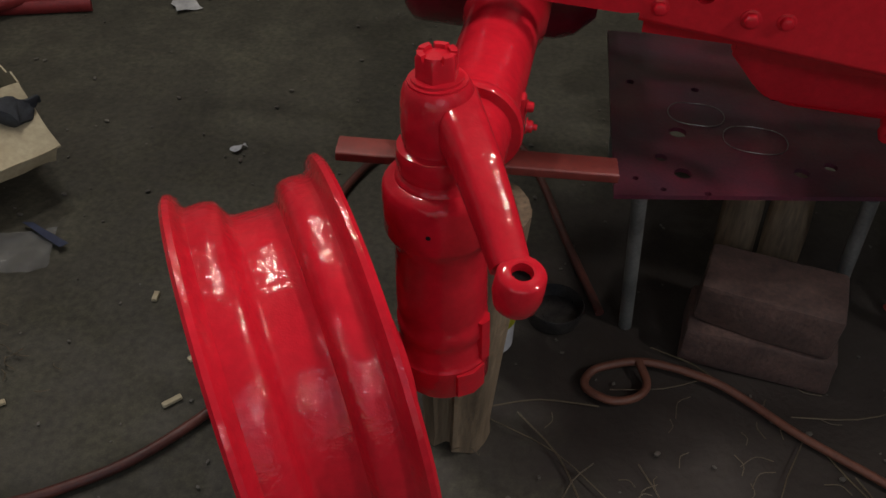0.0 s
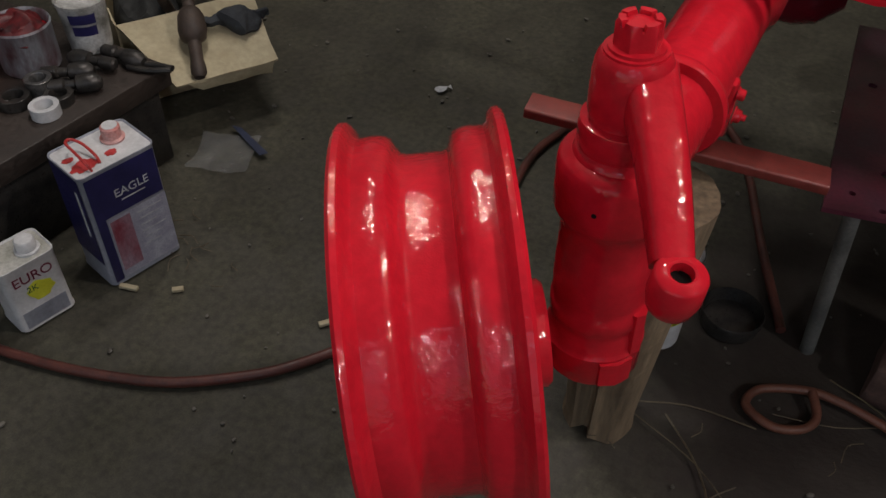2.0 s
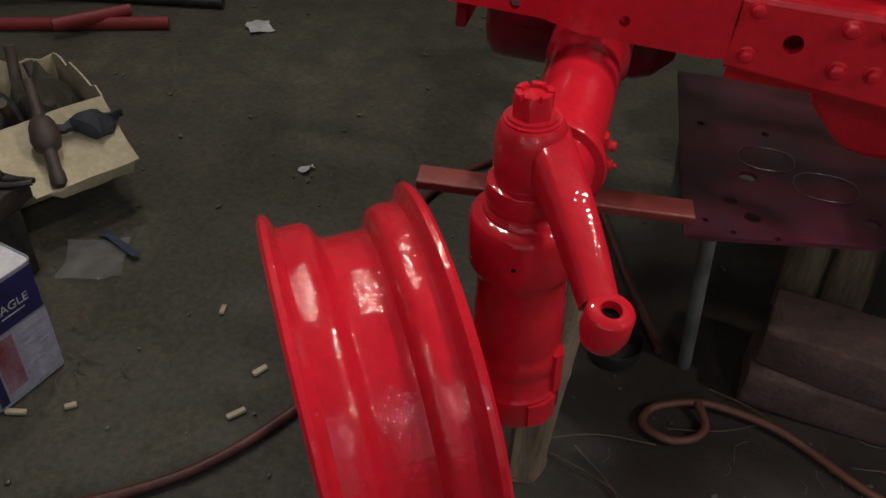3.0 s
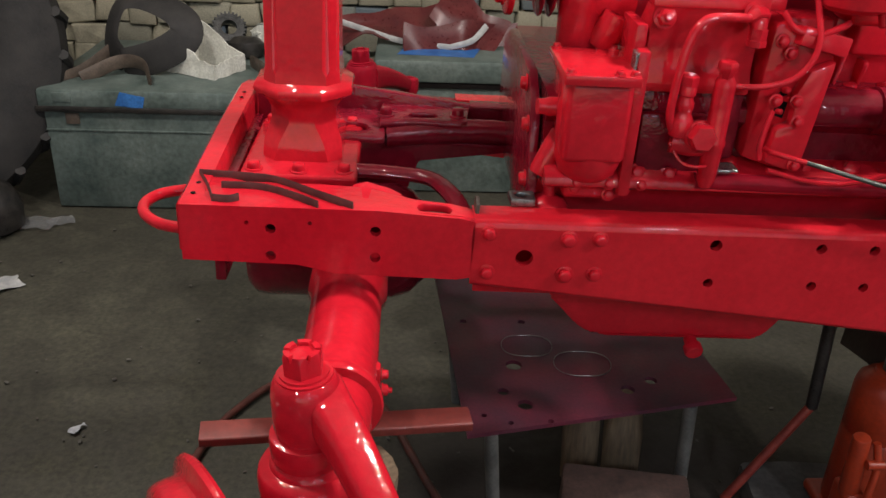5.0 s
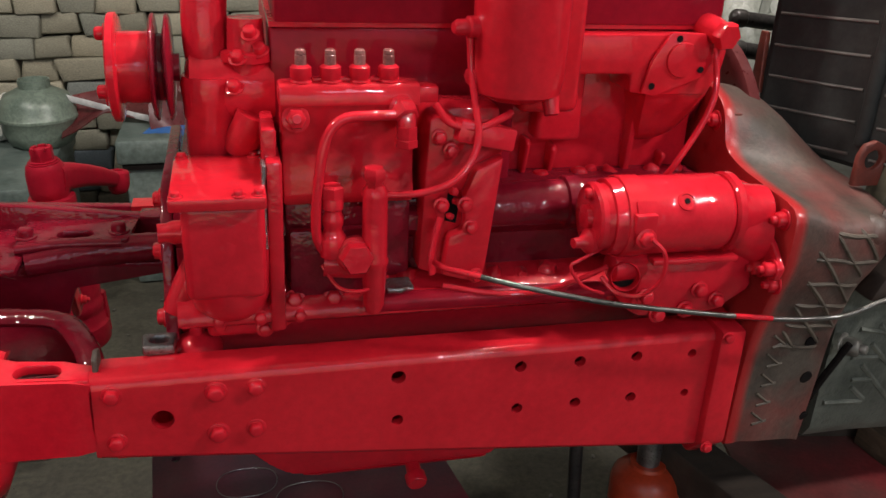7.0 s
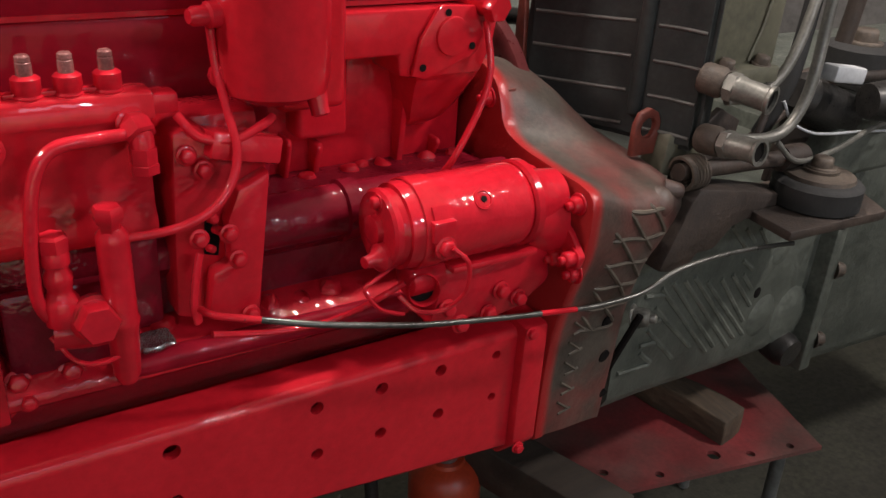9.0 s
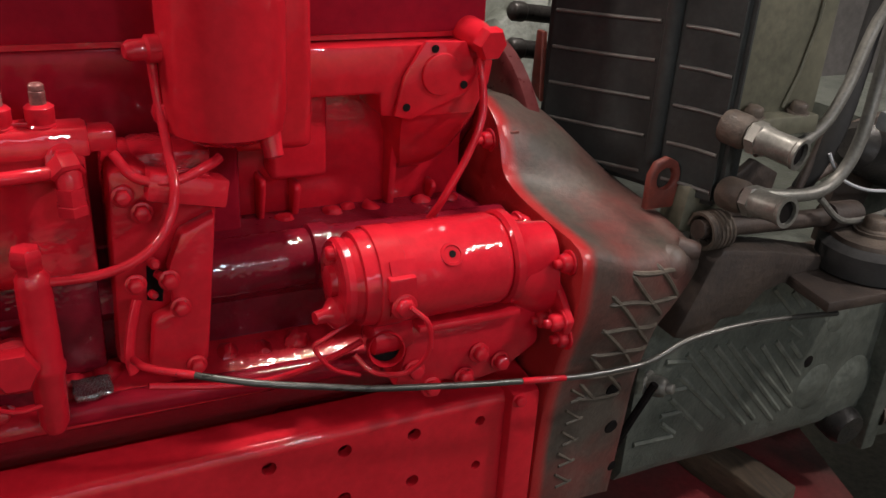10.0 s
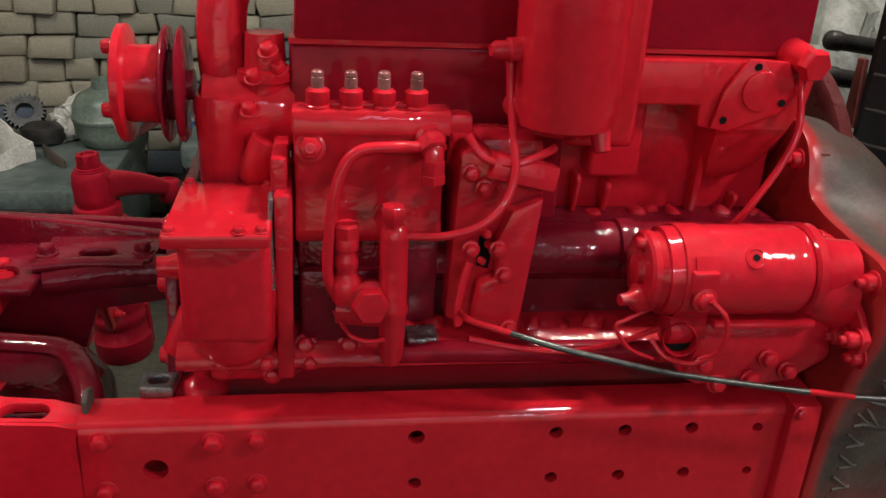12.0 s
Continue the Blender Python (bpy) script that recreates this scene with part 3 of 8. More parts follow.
    part("top_strip", box(bmesh.new(), -0.32, -0.2, 0.44, 0.475, 0.926, 0.933, 0.002), RED_MAROON, ff)
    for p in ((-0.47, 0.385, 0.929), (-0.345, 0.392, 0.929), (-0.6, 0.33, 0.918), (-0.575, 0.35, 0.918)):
        bolt(ff, p, (0, 0, 1), 0.0105, 0.013, RED_MAROON)
    # front cross member
    b = bmesh.new()
    rings(b, [[V(x, y, z) for x, z in ((-0.737, 0.845), (-0.743, 0.85), (-0.743, 0.917 + h), (-0.737, 0.924 + h), (-0.71, 0.924 + h), (-0.706, 0.918 + h), (-0.706, 0.85))] for y, h in ((0.013, 0.0), (0.05, 0.001), (0.287, 0.012), (0.5, 0.014), (0.572, 0.0))])
    part("cross_member", b, RED, ff)
    # flat black discs drawn as the shade of small holes
    for y in (0.42, 0.45, 0.035, 0.07):
        part("hole_disc", lathe(bmesh.new(), (-0.724, y, 0.9255 if y < 0.2 else 0.9378), (0, 0, 1), [(0, 0.0035), (0.001, 0.0035)], 10), HOLE, ff)
    part("inner_web", box(bmesh.new(), -0.706, -0.69, 0.05, 0.45, 0.78, 0.9, 0.003), RED_MAROON, ff)
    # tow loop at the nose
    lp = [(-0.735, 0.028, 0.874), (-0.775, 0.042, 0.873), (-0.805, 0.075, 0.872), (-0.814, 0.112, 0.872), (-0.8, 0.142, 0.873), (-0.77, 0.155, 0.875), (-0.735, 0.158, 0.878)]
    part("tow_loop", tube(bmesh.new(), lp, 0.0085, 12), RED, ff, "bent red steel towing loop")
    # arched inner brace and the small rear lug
    part("brace", tube(bmesh.new(), [(-0.52, 0.205, 0.898), (-0.46, 0.195, 0.9), (-0.397, 0.179, 0.899), (-0.364, 0.128, 0.894), (-0.35, 0.09, 0.88), (-0.346, 0.06, 0.85)], 0.0105, 12, flat=1.5), RED_MAROON, ff)
    part("rear_lug", prism(bmesh.new(), [(-0.287, 0.045), (-0.252, 0.045), (-0.25, 0.078), (-0.289, 0.078)], xy(0.917), 0.012, 0.003, [(-0.269, 0.062, 0.0085, 0.004)]), STEEL, ff, "bare steel lug with a round hole")
    part("lug_ear", prism(bmesh.new(), [(0.02, 0.905), (0.05, 0.905), (0.05, 0.93), (0.035, 0.936), (0.02, 0.93)], yz(-0.338), 0.006, 0.002), BROWN_CAST, ff)
    # perished grey gasket strips lying on the near flange
    for q in ([(-0.728, 0.098), (-0.66, 0.092), (-0.617, 0.082), (-0.56, 0.042), (-0.505, 0.004)], [(-0.728, 0.098), (-0.71, 0.06), (-0.694, 0.014)], [(-0.69, 0.058), (-0.65, 0.058), (-0.62, 0.05), (-0.58, 0.026), (-0.552, 0.004)], [(-0.694, 0.014), (-0.672, 0.012), (-0.66, 0.02)]):
        part("gasket_strip", tube(bmesh.new(), [(x, y, 0.9262) for x, y in q], 0.0085, 8, 5, flat=0.16), GASKET, ff, "perished grey-brown gasket strip")
    return ff


front_frame()


def steering_post():
    """Square pedestal bolted on the front frame."""
    cx, cy = -0.596, 0.275
    bm = bmesh.new()

    def sect(hx, hy, c, z, dx=0.0):
        return [V(cx + dx + u, cy + v, z) for u, v in ((-hx + c, -hy), (hx - c, -hy), (hx, -hy + c), (hx, hy - c), (hx - c, hy), (-hx + c, hy), (-hx, hy - c), (-hx, -hy + c))]
    rs = [sect(0.062, 0.075, 0.02, 0.905), sect(0.06, 0.07, 0.025, 0.935), sect(0.05, 0.06, 0.03, 0.965), sect(0.05, 0.06, 0.03, 0.985), sect(0.06, 0.068, 0.036, 1.0),
          sect(0.074, 0.078, 0.042, 1.008), sect(0.076, 0.08, 0.044, 1.014), sect(0.074, 0.078, 0.042, 1.021), sect(0.058, 0.062, 0.02, 1.028), sect(0.056, 0.06, 0.018, 1.05), sect(0.054, 0.058, 0.018, 1.3), sect(0.052, 0.056, 0.018, 1.62)]
    rings(bm, rs)
    bmesh.ops.bevel(bm, geom=[e for e in bm.edges if e.calc_length() > 0.1], offset=0.006, segments=3, affect="EDGES")
    post = part("pedestal", bm, RED_FLAT, tractor, "tall square red cast pedestal")
    part("base_plate", box(bmesh.new(), cx - 0.088, cx + 0.088, cy - 0.13, cy + 0.13, 0.878, 0.91, 0.007, 3), RED_ROUGH, post)
    for dx, dy in ((-0.068, -0.108), (0.0, -0.112), (0.068, -0.108), (-0.068, 0.108), (0.068, 0.108)):
        bolt(post, (cx + dx, cy + dy, 0.91), (0, 0, 1), 0.0095, 0.011)
    return post


steering_post()


def axle():
    bm = bmesh.new()
    lathe(bm, (-0.516, 0.86, 0.748), (0.0, -1, 0), [(0, 0.05), (0.02, 0.052), (0.34, 0.052), (0.36, 0.06), (0.78, 0.06), (0.8, 0.052), (1.04, 0.0515), (1.042, 0.0595), (1.045, 0.0615), (1.055, 0.0615), (1.058, 0.0595), (1.059, 0.049), (1.1, 0.048), (1.16, 0.046)], 36)
    ax = part("front_axle", bm, RED, tractor, "round red front axle tube with clamp bolts")
    # clamp ears and bolts on the rear side of the tube
    for y in (-0.083, 0.655):
        part("clamp_ear", prism(bmesh.new(), [(y + 0.018, 0.665), (y + 0.018, 0.7), (y - 0.03, 0.76), (y - 0.05, 0.76), (y - 0.045, 0.72), (y - 0.018, 0.665)], yz(-0.474), 0.014, 0.005), RED, ax)
        for z, dy, k in ((0.69, 0.0, 0.0075), (0.742, -0.036, 0.006)):
            bolt(ax, (-0.459, y + dy, z), (1, 0, 0), k, 0.008, RED, k > 0.007)
    # round pivot drum under the frame, the shade there put into its maroon
    part("pivot_housing", lathe(bmesh.new(), (-0.69, CY, 0.735), (1, 0, 0), [(0, 0.085), (0.012, 0.097), (0.03, 0.1), (0.24, 0.1), (0.27, 0.09), (0.3, 0.06)], 32), RED_MAROON, ax)
    return ax


axle()

KT, KB = V(-0.539, -0.311, 0.907), V(-0.51, -0.321, 0.473)


PAINT = RED_ROUGH, RED


def knuckle(flip):
    """King pin housing with its castle nut and steering arm."""
    d = (KB - KT).normalized()
    fix = mirror_y if flip else (lambda b: b)
    bm = bmesh.new()
    lathe(bm, KT, d, [(0.029, 0.02), (0.029, 0.031), (0.032, 0.0335), (0.038, 0.036), (0.05, 0.038), (0.078, 0.0385), (0.09, 0.0385), (0.094, 0.036), (0.098, 0.036), (0.1, 0.0435), (0.106, 0.045), (0.124, 0.045), (0.127, 0.0425), (0.13, 0.0425), (0.133, 0.046), (0.138, 0.0475),
                      (0.141, 0.057), (0.145, 0.0605), (0.152, 0.0622), (0.2, 0.0622), (0.206, 0.0605), (0.216, 0.0535), (0.225, 0.0522), (0.262, 0.0525), (0.264, 0.053), (0.318, 0.054), (0.319, 0.0525), (0.333, 0.0528), (0.335, 0.0545), (0.352, 0.055), (0.357, 0.052), (0.366, 0.052), (0.37, 0.0535), (0.385, 0.054), (0.39, 0.058), (0.43, 0.057), (0.438, 0.052), (0.44, 0.03)], 44)
    # the far knuckle's weaker light is painted in with the dimmed red
    RED_ROUGH, RED = (RED_DIM, RED_DIM) if flip else PAINT
    kn = part("steering_knuckle", fix(bm), RED_ROUGH, tractor, "glossy red king pin housing")
    # locking lugs and the notch at the foot
    for s, w, h0, h1, az in ((0.057, 0.011, 0.325, 0.385, -0.25), (0.058, 0.02, 0.39, 0.425, -0.75)):
        rad = V(math.cos(az), math.sin(az), 0)
        tan = V(-rad.y, rad.x, 0)
        lug = bmesh.new()
        rings(lug, [[KT + d * hh + rad * r + tan * u for r, u in ((0.035, -w), (s, -w), (s + 0.005, 0), (s, w), (0.035, w))] for hh in (h0, h1)])
        part("stop_lug", fix(lug), RED, kn)
    # castle nut: a hexagon whose crown rises and falls round the slots
    nb = bmesh.new()
    dd, a, b_ = frame_of(-d)
    o = KT + d * 0.0225
    angs = [2 * math.pi * i / 72 for i in range(72)]
    hexr = [0.0192 / math.cos((t % (math.pi / 3)) - math.pi / 6) for t in angs]
    crown = [0.0255 if (i % 12) not in (5, 6) else 0.019 for i in range(72)]
    ring_at = lambda rf, hf: [o + (a * math.cos(t) + b_ * math.sin(t)) * rf(i) + dd * hf(i) for i, t in enumerate(angs)]
    rings(nb, [ring_at(lambda i: hexr[i], lambda i: 0.0), ring_at(lambda i: hexr[i], lambda i: crown[i] - 0.003), ring_at(lambda i: 0.0195, lambda i: crown[i]), ring_at(lambda i: 0.013, lambda i: crown[i]), ring_at(lambda i: 0.0128, lambda i: 0.0215), ring_at(lambda i: 0.002, lambda i: 0.0225)])
    part("castle_nut", fix(nb), RED, kn, "red castellated nut")
    part("washer", fix(lathe(bmesh.new(), KT + d * 0.0305, -d, [(0, 0.03), (0.004, 0.03), (0.0045, 0.0265), (0.0075, 0.0265), (0.008, 0.024)], 32)), RED, kn)
    # steering arm with an open eye
    ab = bmesh.new()
    line = spline([KT + d * 0.062 + V(0.012, 0.006, 0), (-0.506, -0.336, 0.841), (-0.482, -0.377, 0.828), (-0.456, -0.424, 0.808), (-0.436, -0.46, 0.789)], 5)
    rs = []
    for i, p in enumerate(line):
        k = i / (len(line) - 1)
        run = (line[min(i + 1, len(line) - 1)] - line[max(i - 1, 0)]).normalized()
        side = run.cross(V(0, 0, 1)).normalized()
        up = side.cross(run)
        w, h = 0.0285 - 0.0105 * k ** 0.8, 0.031 - 0.0145 * k
        sgn = lambda q: math.copysign(abs(q) ** 0.62, q)
        rs.append([p + side * w * sgn(math.cos(t)) + up * h * sgn(math.sin(t)) for t in (2 * math.pi * j / 28 for j in range(28))])
    rings(ab, rs)
    arm = part("steering_arm", fix(ab), RED_ROUGH, kn, "forged red steering arm")
    eb = bmesh.new()
    e = V(-0.424, -0.478, 0.802)
    ax = V(0.06, -0.12, 1).normalized()
    lathe(eb, e, -ax, [(0.014, 0.0095), (0.0, 0.0102), (-0.001, 0.0122), (0.001, 0.0205), (0.004, 0.0228), (0.028, 0.0238), (0.042, 0.0212), (0.049, 0.016)], 30, False)
    rings(eb, [[e - ax * 0.049 + V(math.cos(t) * r, math.sin(t) * r, 0) for t in (2 * math.pi * i / 16 for i in range(16))] for r in (0.016, 0.001)], False)
    part("arm_eye", fix(eb), RED, kn)
    part("eye_bore", fix(lathe(bmesh.new(), e - ax * 0.02, ax, [(0, 0.0098), (0.01, 0.0098)], 20)), HOLE, kn)
    part("grease_hole", fix(lathe(bmesh.new(), V(-0.527, -0.3783, 0.733), V(0.0, -1, 0.0), [(0, 0.0028), (0.0005, 0.0028)], 10)), HOLE, kn)
    return kn


knuckle(False)
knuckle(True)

RC = V(-0.6533, -0.44, 0.5629)
RN = V(0.8416, 0.5255, 0.1247)


def wheel_rim():
    h = 0.0838
    outer = [(-h - 0.002, 0.219), (-h - 0.003, 0.224), (-h + 0.001, 0.2275), (-h + 0.007, 0.2265), (-h + 0.0115, 0.221), (-h + 0.0135, 0.2125), (-h + 0.018, 0.2088), (-h + 0.024, 0.2092), (-h + 0.032, 0.2097), (-h + 0.04, 0.2092), (-h + 0.046, 0.2075), (-h + 0.051, 0.2045),
             (-h + 0.054, 0.1975), (-h + 0.06, 0.1885), (-h + 0.066, 0.1865), (0.022, 0.186), (0.0265, 0.188), (0.0305, 0.1985), (0.0335, 0.2045), (0.0385, 0.2075), (h - 0.04, 0.2092), (h - 0.032, 0.2097), (h - 0.024, 0.2092), (h - 0.018, 0.2088), (h - 0.0135, 0.2125), (h - 0.0115, 0.221), (h - 0.007, 0.2265), (h - 0.001, 0.2275), (h + 0.003, 0.224), (h + 0.002, 0.219)]
    inner = [(s * 0.985, r - 0.006) for s, r in reversed(outer)]
    bm = bmesh.new()
    lathe(bm, RC, RN, outer + inner + outer[:1], 96, False)
    rim = part("wheel_rim", bm, RED_RIM, tractor, "bare red steel wheel rim without its tyre")
    part("rim_disc", lathe(bmesh.new(), RC, RN, [(0.03, 0.182), (0.036, 0.182), (0.05, 0.15), (0.066, 0.11), (0.07, 0.055), (0.064, 0.055), (0.06, 0.11), (0.044, 0.15), (0.03, 0.182)], 64, False), RED, rim)
    part("hub", lathe(bmesh.new(), RC - V(0.004, 0, 0.04), RN, [(-0.02, 0.03), (0.0, 0.04), (0.06, 0.046), (0.064, 0.06), (0.068, 0.062), (0.118, 0.062), (0.123, 0.058), (0.125, 0.03)], 40), RED, rim, "red wheel hub")
    for i in range(5):
        t = 2 * math.pi * i / 5
        d, a, b = frame_of(RN)
        bolt(rim, RC + RN * 0.06 + (a * math.cos(t) + b * math.sin(t)) * 0.085, -RN, 0.011, 0.014, RED, False, "wheel_nut")
    return rim


wheel_rim()


def engine():
    # crankcase: one long stepped section
    bm = bmesh.new()
    prof = [(0.2, 0.99), (0.09, 0.99), (0.07, 0.985), (0.05, 0.978), (0.037, 0.971), (0.033, 0.966), (0.033, 0.957), (0.037, 0.953), (0.07, 0.95), (0.092, 0.942), (0.1, 0.9), (0.13, 0.86), (0.2, 0.85)]
    rings(bm, [[V(x, y, z) for y, z in prof] + [V(x, 2 * CY - y, z) for y, z in reversed(prof)] for x in (-0.245, -0.1, 0.1, 0.3, 0.448)])
    eb = part("crankcase", bm, RED_ROUGH, tractor, "red cast engine crankcase")
    # wall, shelf and gallery carry the recess shade in their colour
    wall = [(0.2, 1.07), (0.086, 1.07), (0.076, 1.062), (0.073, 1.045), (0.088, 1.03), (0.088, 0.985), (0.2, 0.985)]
    part("recessed_wall", rings(bmesh.new(), [[V(x, y, z) for y, z in wall] + [V(x, 2 * CY - y, z) for y, z in reversed(wall)] for x in (-0.244, 0.1, 0.447)]), RED_SHADE, eb, "recessed crankcase wall in red darkened for shade")
    part("shelf", box(bmesh.new(), -0.12, 0.43, 0.09, 0.24, 1.068, 1.078, 0.004), RED_SHADE, eb)
    for x in (-0.2, -0.155, -0.11, 0.27, 0.3, 0.34, 0.37):
        bolt(eb, (x, 0.036, 0.962), (0, -1, 0.25), 0.0065, 0.008)
    for x, z in ((-0.115, 0.975), (-0.07, 0.975), (-0.155, 0.985), (-0.13, 0.953)):
        bolt(eb, (x, 0.05, z), (0, -1, 0.3), 0.0085, 0.009)
    for x in (-0.118, -0.065):
        part("core_hole", lathe(bmesh.new(), (x, 0.046, 0.962), (0, -1, 0.6), [(0, 0.008), (0.004, 0.008)], 14), HOLE, eb)
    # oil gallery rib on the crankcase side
    part("oil_gallery", tube(bmesh.new(), [(-0.035, 0.042, 0.968), (0.1, 0.04, 0.968), (0.3, 0.038, 0.966), (0.4, 0.04, 0.964)], 0.012, 14, 3), RED_DIM, eb)
    part("cam_gallery", lathe(bmesh.new(), (0.1, 0.098, 1.062), (1, 0, 0), [(0, 0.03), (0.12, 0.03), (0.122, 0.034), (0.14, 0.034), (0.142, 0.03), (0.34, 0.03)], 24), RED_SHADE, eb)
    for x, z in ((0.13, 0.978), (0.165, 0.975), (0.2, 0.98), (0.235, 0.972), (0.02, 0.982), (-0.01, 0.978)):
        part("cast_lump", jitter(lathe(bmesh.new(), (x, 0.075, z), (0.1, -1, 0.5), [(0, 0.013), (0.008, 0.012), (0.014, 0.006), (0.015, 0.001)], 10), 0.004, 60, x), RED_ROUGH, eb)
    # bare wiped patch on the ledge
    part("bare_patch", jitter(split(box(bmesh.new(), -0.012, 0.022, 0.03, 0.062, 0.984, 0.99, 0.002, 1), 3), 0.004, 90), SILVER, eb, "bare wiped aluminium patch")
    # upper block
    ub = bmesh.new()
    prism(ub, [(-0.13, 1.07), (0.168, 1.07), (0.168, 1.222), (0.432, 1.222), (0.432, 1.268), (-0.13, 1.268)], xz(0.152), 0.29, 0.006)
    # block and head use the dimmed red for the shade lying on them
    up = part("cylinder_block", ub, RED_DIM, tractor, "red cast cylinder block")
    # rear pad of the block with a square recess
    pad = bmesh.new()
    prism(pad, [(0.15, 1.217), (0.305, 1.217), (0.306, 1.194), (0.33, 1.19), (0.412, 1.19), (0.428, 1.222), (0.434, 1.266), (0.15, 1.266)], xz(0.124), 0.08, 0.004)
    rings(pad, [[V(x, y, z) for x, y in ((a, 0.24), (a, d + 0.012), (a + 0.004, d), (b - 0.014, d), (b - 0.004, d + 0.006), (b, d + 0.02), (b, 0.24))] for z, a, b, d in ((1.2, 0.326, 0.424, 0.126), (1.185, 0.328, 0.421, 0.13), (1.165, 0.332, 0.415, 0.142), (1.145, 0.336, 0.406, 0.152), (1.13, 0.34, 0.396, 0.16), (1.118, 0.345, 0.384, 0.176), (1.114, 0.35, 0.376, 0.2))])
    part("block_wall", prism(bmesh.new(), [(0.16, 1.07), (0.43, 1.07), (0.43, 1.221), (0.16, 1.221)], xz(0.186), 0.25, 0.004), RED, up)
    part("block_pad", pad, RED_FLAT, up)
    # raised oval cover plate with tapped holes
    part("flywheel_plate", prism(bmesh.new(), [(0.4, 1.11), (0.22, 1.12), (0.195, 1.15), (0.183, 1.19), (0.187, 1.23), (0.208, 1.265), (0.25, 1.285), (0.4, 1.29)], yz(0.4345), 0.014, 0.004), RED_MAROON, up)
    cov = prism(bmesh.new(), [(0.318, 1.195), (0.336, 1.19), (0.4, 1.215), (0.41, 1.235), (0.395, 1.268), (0.35, 1.27), (0.328, 1.235)], xz(0.117), 0.006, 0.002)
    part("cover_pad", cov, RED_FLAT, up)
    for x, z in ((0.36, 1.262), (0.394, 1.224), (0.331, 1.204)):
        part("tapped_hole", lathe(bmesh.new(), (x, 0.1165, z), (0, -1, 0), [(0, 0.0042), (0.0006, 0.0042)], 12), HOLE, up)
    part("disc_boss", lathe(bmesh.new(), (0.368, 0.117, 1.236), (0, -1, 0), [(0, 0.022), (0.003, 0.021), (0.0035, 0.019)], 28), RED_FLAT, up)
    pa = V(0.15, -0.92, -0.12).normalized()
    pb = V(0.41, 0.14, 1.272)
    part("plug_boss", lathe(bmesh.new(), pb, pa, [(-0.02, 0.017), (0.012, 0.0165), (0.026, 0.0145), (0.028, 0.0145)], 22), RED_FLAT, up)
    part("plug_head", lathe(bmesh.new(), pb + pa * 0.028, pa, [(0, 0.0165), (0.001, 0.0178), (0.012, 0.0178), (0.0145, 0.0155)], 6), RED_FLAT, up)
    # ribs standing on the shelf
    for x, w, z, y in ((0.193, 0.007, 1.126, 0.158), (0.23, 0.008, 1.116, 0.16), (0.339, 0.009, 1.186, 0.158), (0.39, 0.007, 1.1, 0.165)):
        part("block_rib", prism(bmesh.new(), [(y + 0.014, 1.072), (0.21, 1.072), (0.21, z), (y + 0.004, z), (y, z - 0.006)], yz(x - w / 2), w, 0.003), RED, up)
    part("cast_column", box(bmesh.new(), 0.2, 0.261, 0.155, 0.2, 1.124, 1.224, 0.007, 3), RED, up)
    for x, y, r in ((0.216, 0.165, 0.01), (0.27, 0.168, 0.012), (0.29, 0.175, 0.009), (0.315, 0.168, 0.011), (0.375, 0.17, 0.012), (0.41, 0.168, 0.009)):
        part("cast_lump", jitter(lathe(bmesh.new(), (x, y, 1.076), (0, -0.3, 1), [(0, r), (0.004, r * 0.9), (0.008, r * 0.5), (0.009, 0.001)], 12), 0.004, 70, x), RED_ROUGH, up)
    # head
    hd = prism(bmesh.new(), [(-0.125, 1.272), (0.43, 1.272), (0.428, 1.42), (-0.12, 1.42)], xz(0.143), 0.3, 0.006)
    head = part("cylinder_head", hd, RED_DIM, tractor, "red cast cylinder head")
    bm = rings(bmesh.new(), [[V(x, y, z) for y, z in ((0.146, 1.268), (0.146, 1.274), (0.44, 1.274), (0.44, 1.268))] for x in (-0.13, 0.432)])
    part("head_gasket", bm, RED_ROUGH, head)
    part("rocker_cover", box(bmesh.new(), -0.09, 0.4, 0.18, 0.4, 1.42, 1.53, 0.03, 4), RED, head)
    # hidden box added so nothing bright shows through the rail gap
    part("gap_block", box(bmesh.new(), 0.19, 0.446, 0.12, 0.45, 0.79, 0.87, 0.008), RED_MAROON, eb)
    # sump under the rails
    sm = bmesh.new()
    sp = lambda i, z: [V(x, y, z) for x, y in ((-0.165 + i, 0.145 + i * 0.2), (0.2 - i * 0.5, 0.145 + i * 0.2), (0.2 - i * 0.5, 0.43 - i * 0.2), (-0.165 + i, 0.43 - i * 0.2))]
    rings(sm, [sp(-0.03, 0.88), sp(-0.03, 0.715), sp(-0.015, 0.7), sp(0.02, 0.66), sp(0.045, 0.64), sp(0.062, 0.635)])
    bmesh.ops.bevel(sm, geom=sm.edges[:], offset=0.006, segments=2, affect="EDGES")
    sump = part("sump", sm, RED, tractor, "red oil sump with drain plug")
    part("drain_plug", lathe(bmesh.new(), (0.057, 0.16, 0.632), (0.05, -1, -0.35), [(0, 0.011), (0.014, 0.0115), (0.017, 0.0155), (0.03, 0.0155), (0.033, 0.013)], 20), RED, sump)
    # front plate of the engine
    fp = part("front_engine_plate", prism(bmesh.new(), [(0.075, 0.868), (0.5, 0.868), (0.5, 1.05), (0.42, 1.08), (0.17, 1.08), (0.12, 1.05), (0.1, 1.02), (0.095, 0.98), (0.08, 0.965), (0.075, 0.93)], yz(-0.262), 0.014, 0.003, [(0.1, 0.9, 0.007)]), RED_MAROON, tractor)
    for y, z in ((0.118, 1.015), (0.17, 1.06), (0.095, 0.94)):
        bolt(fp, (-0.2625, y, z), (-1, 0, 0), 0.009)
    return eb


engine()


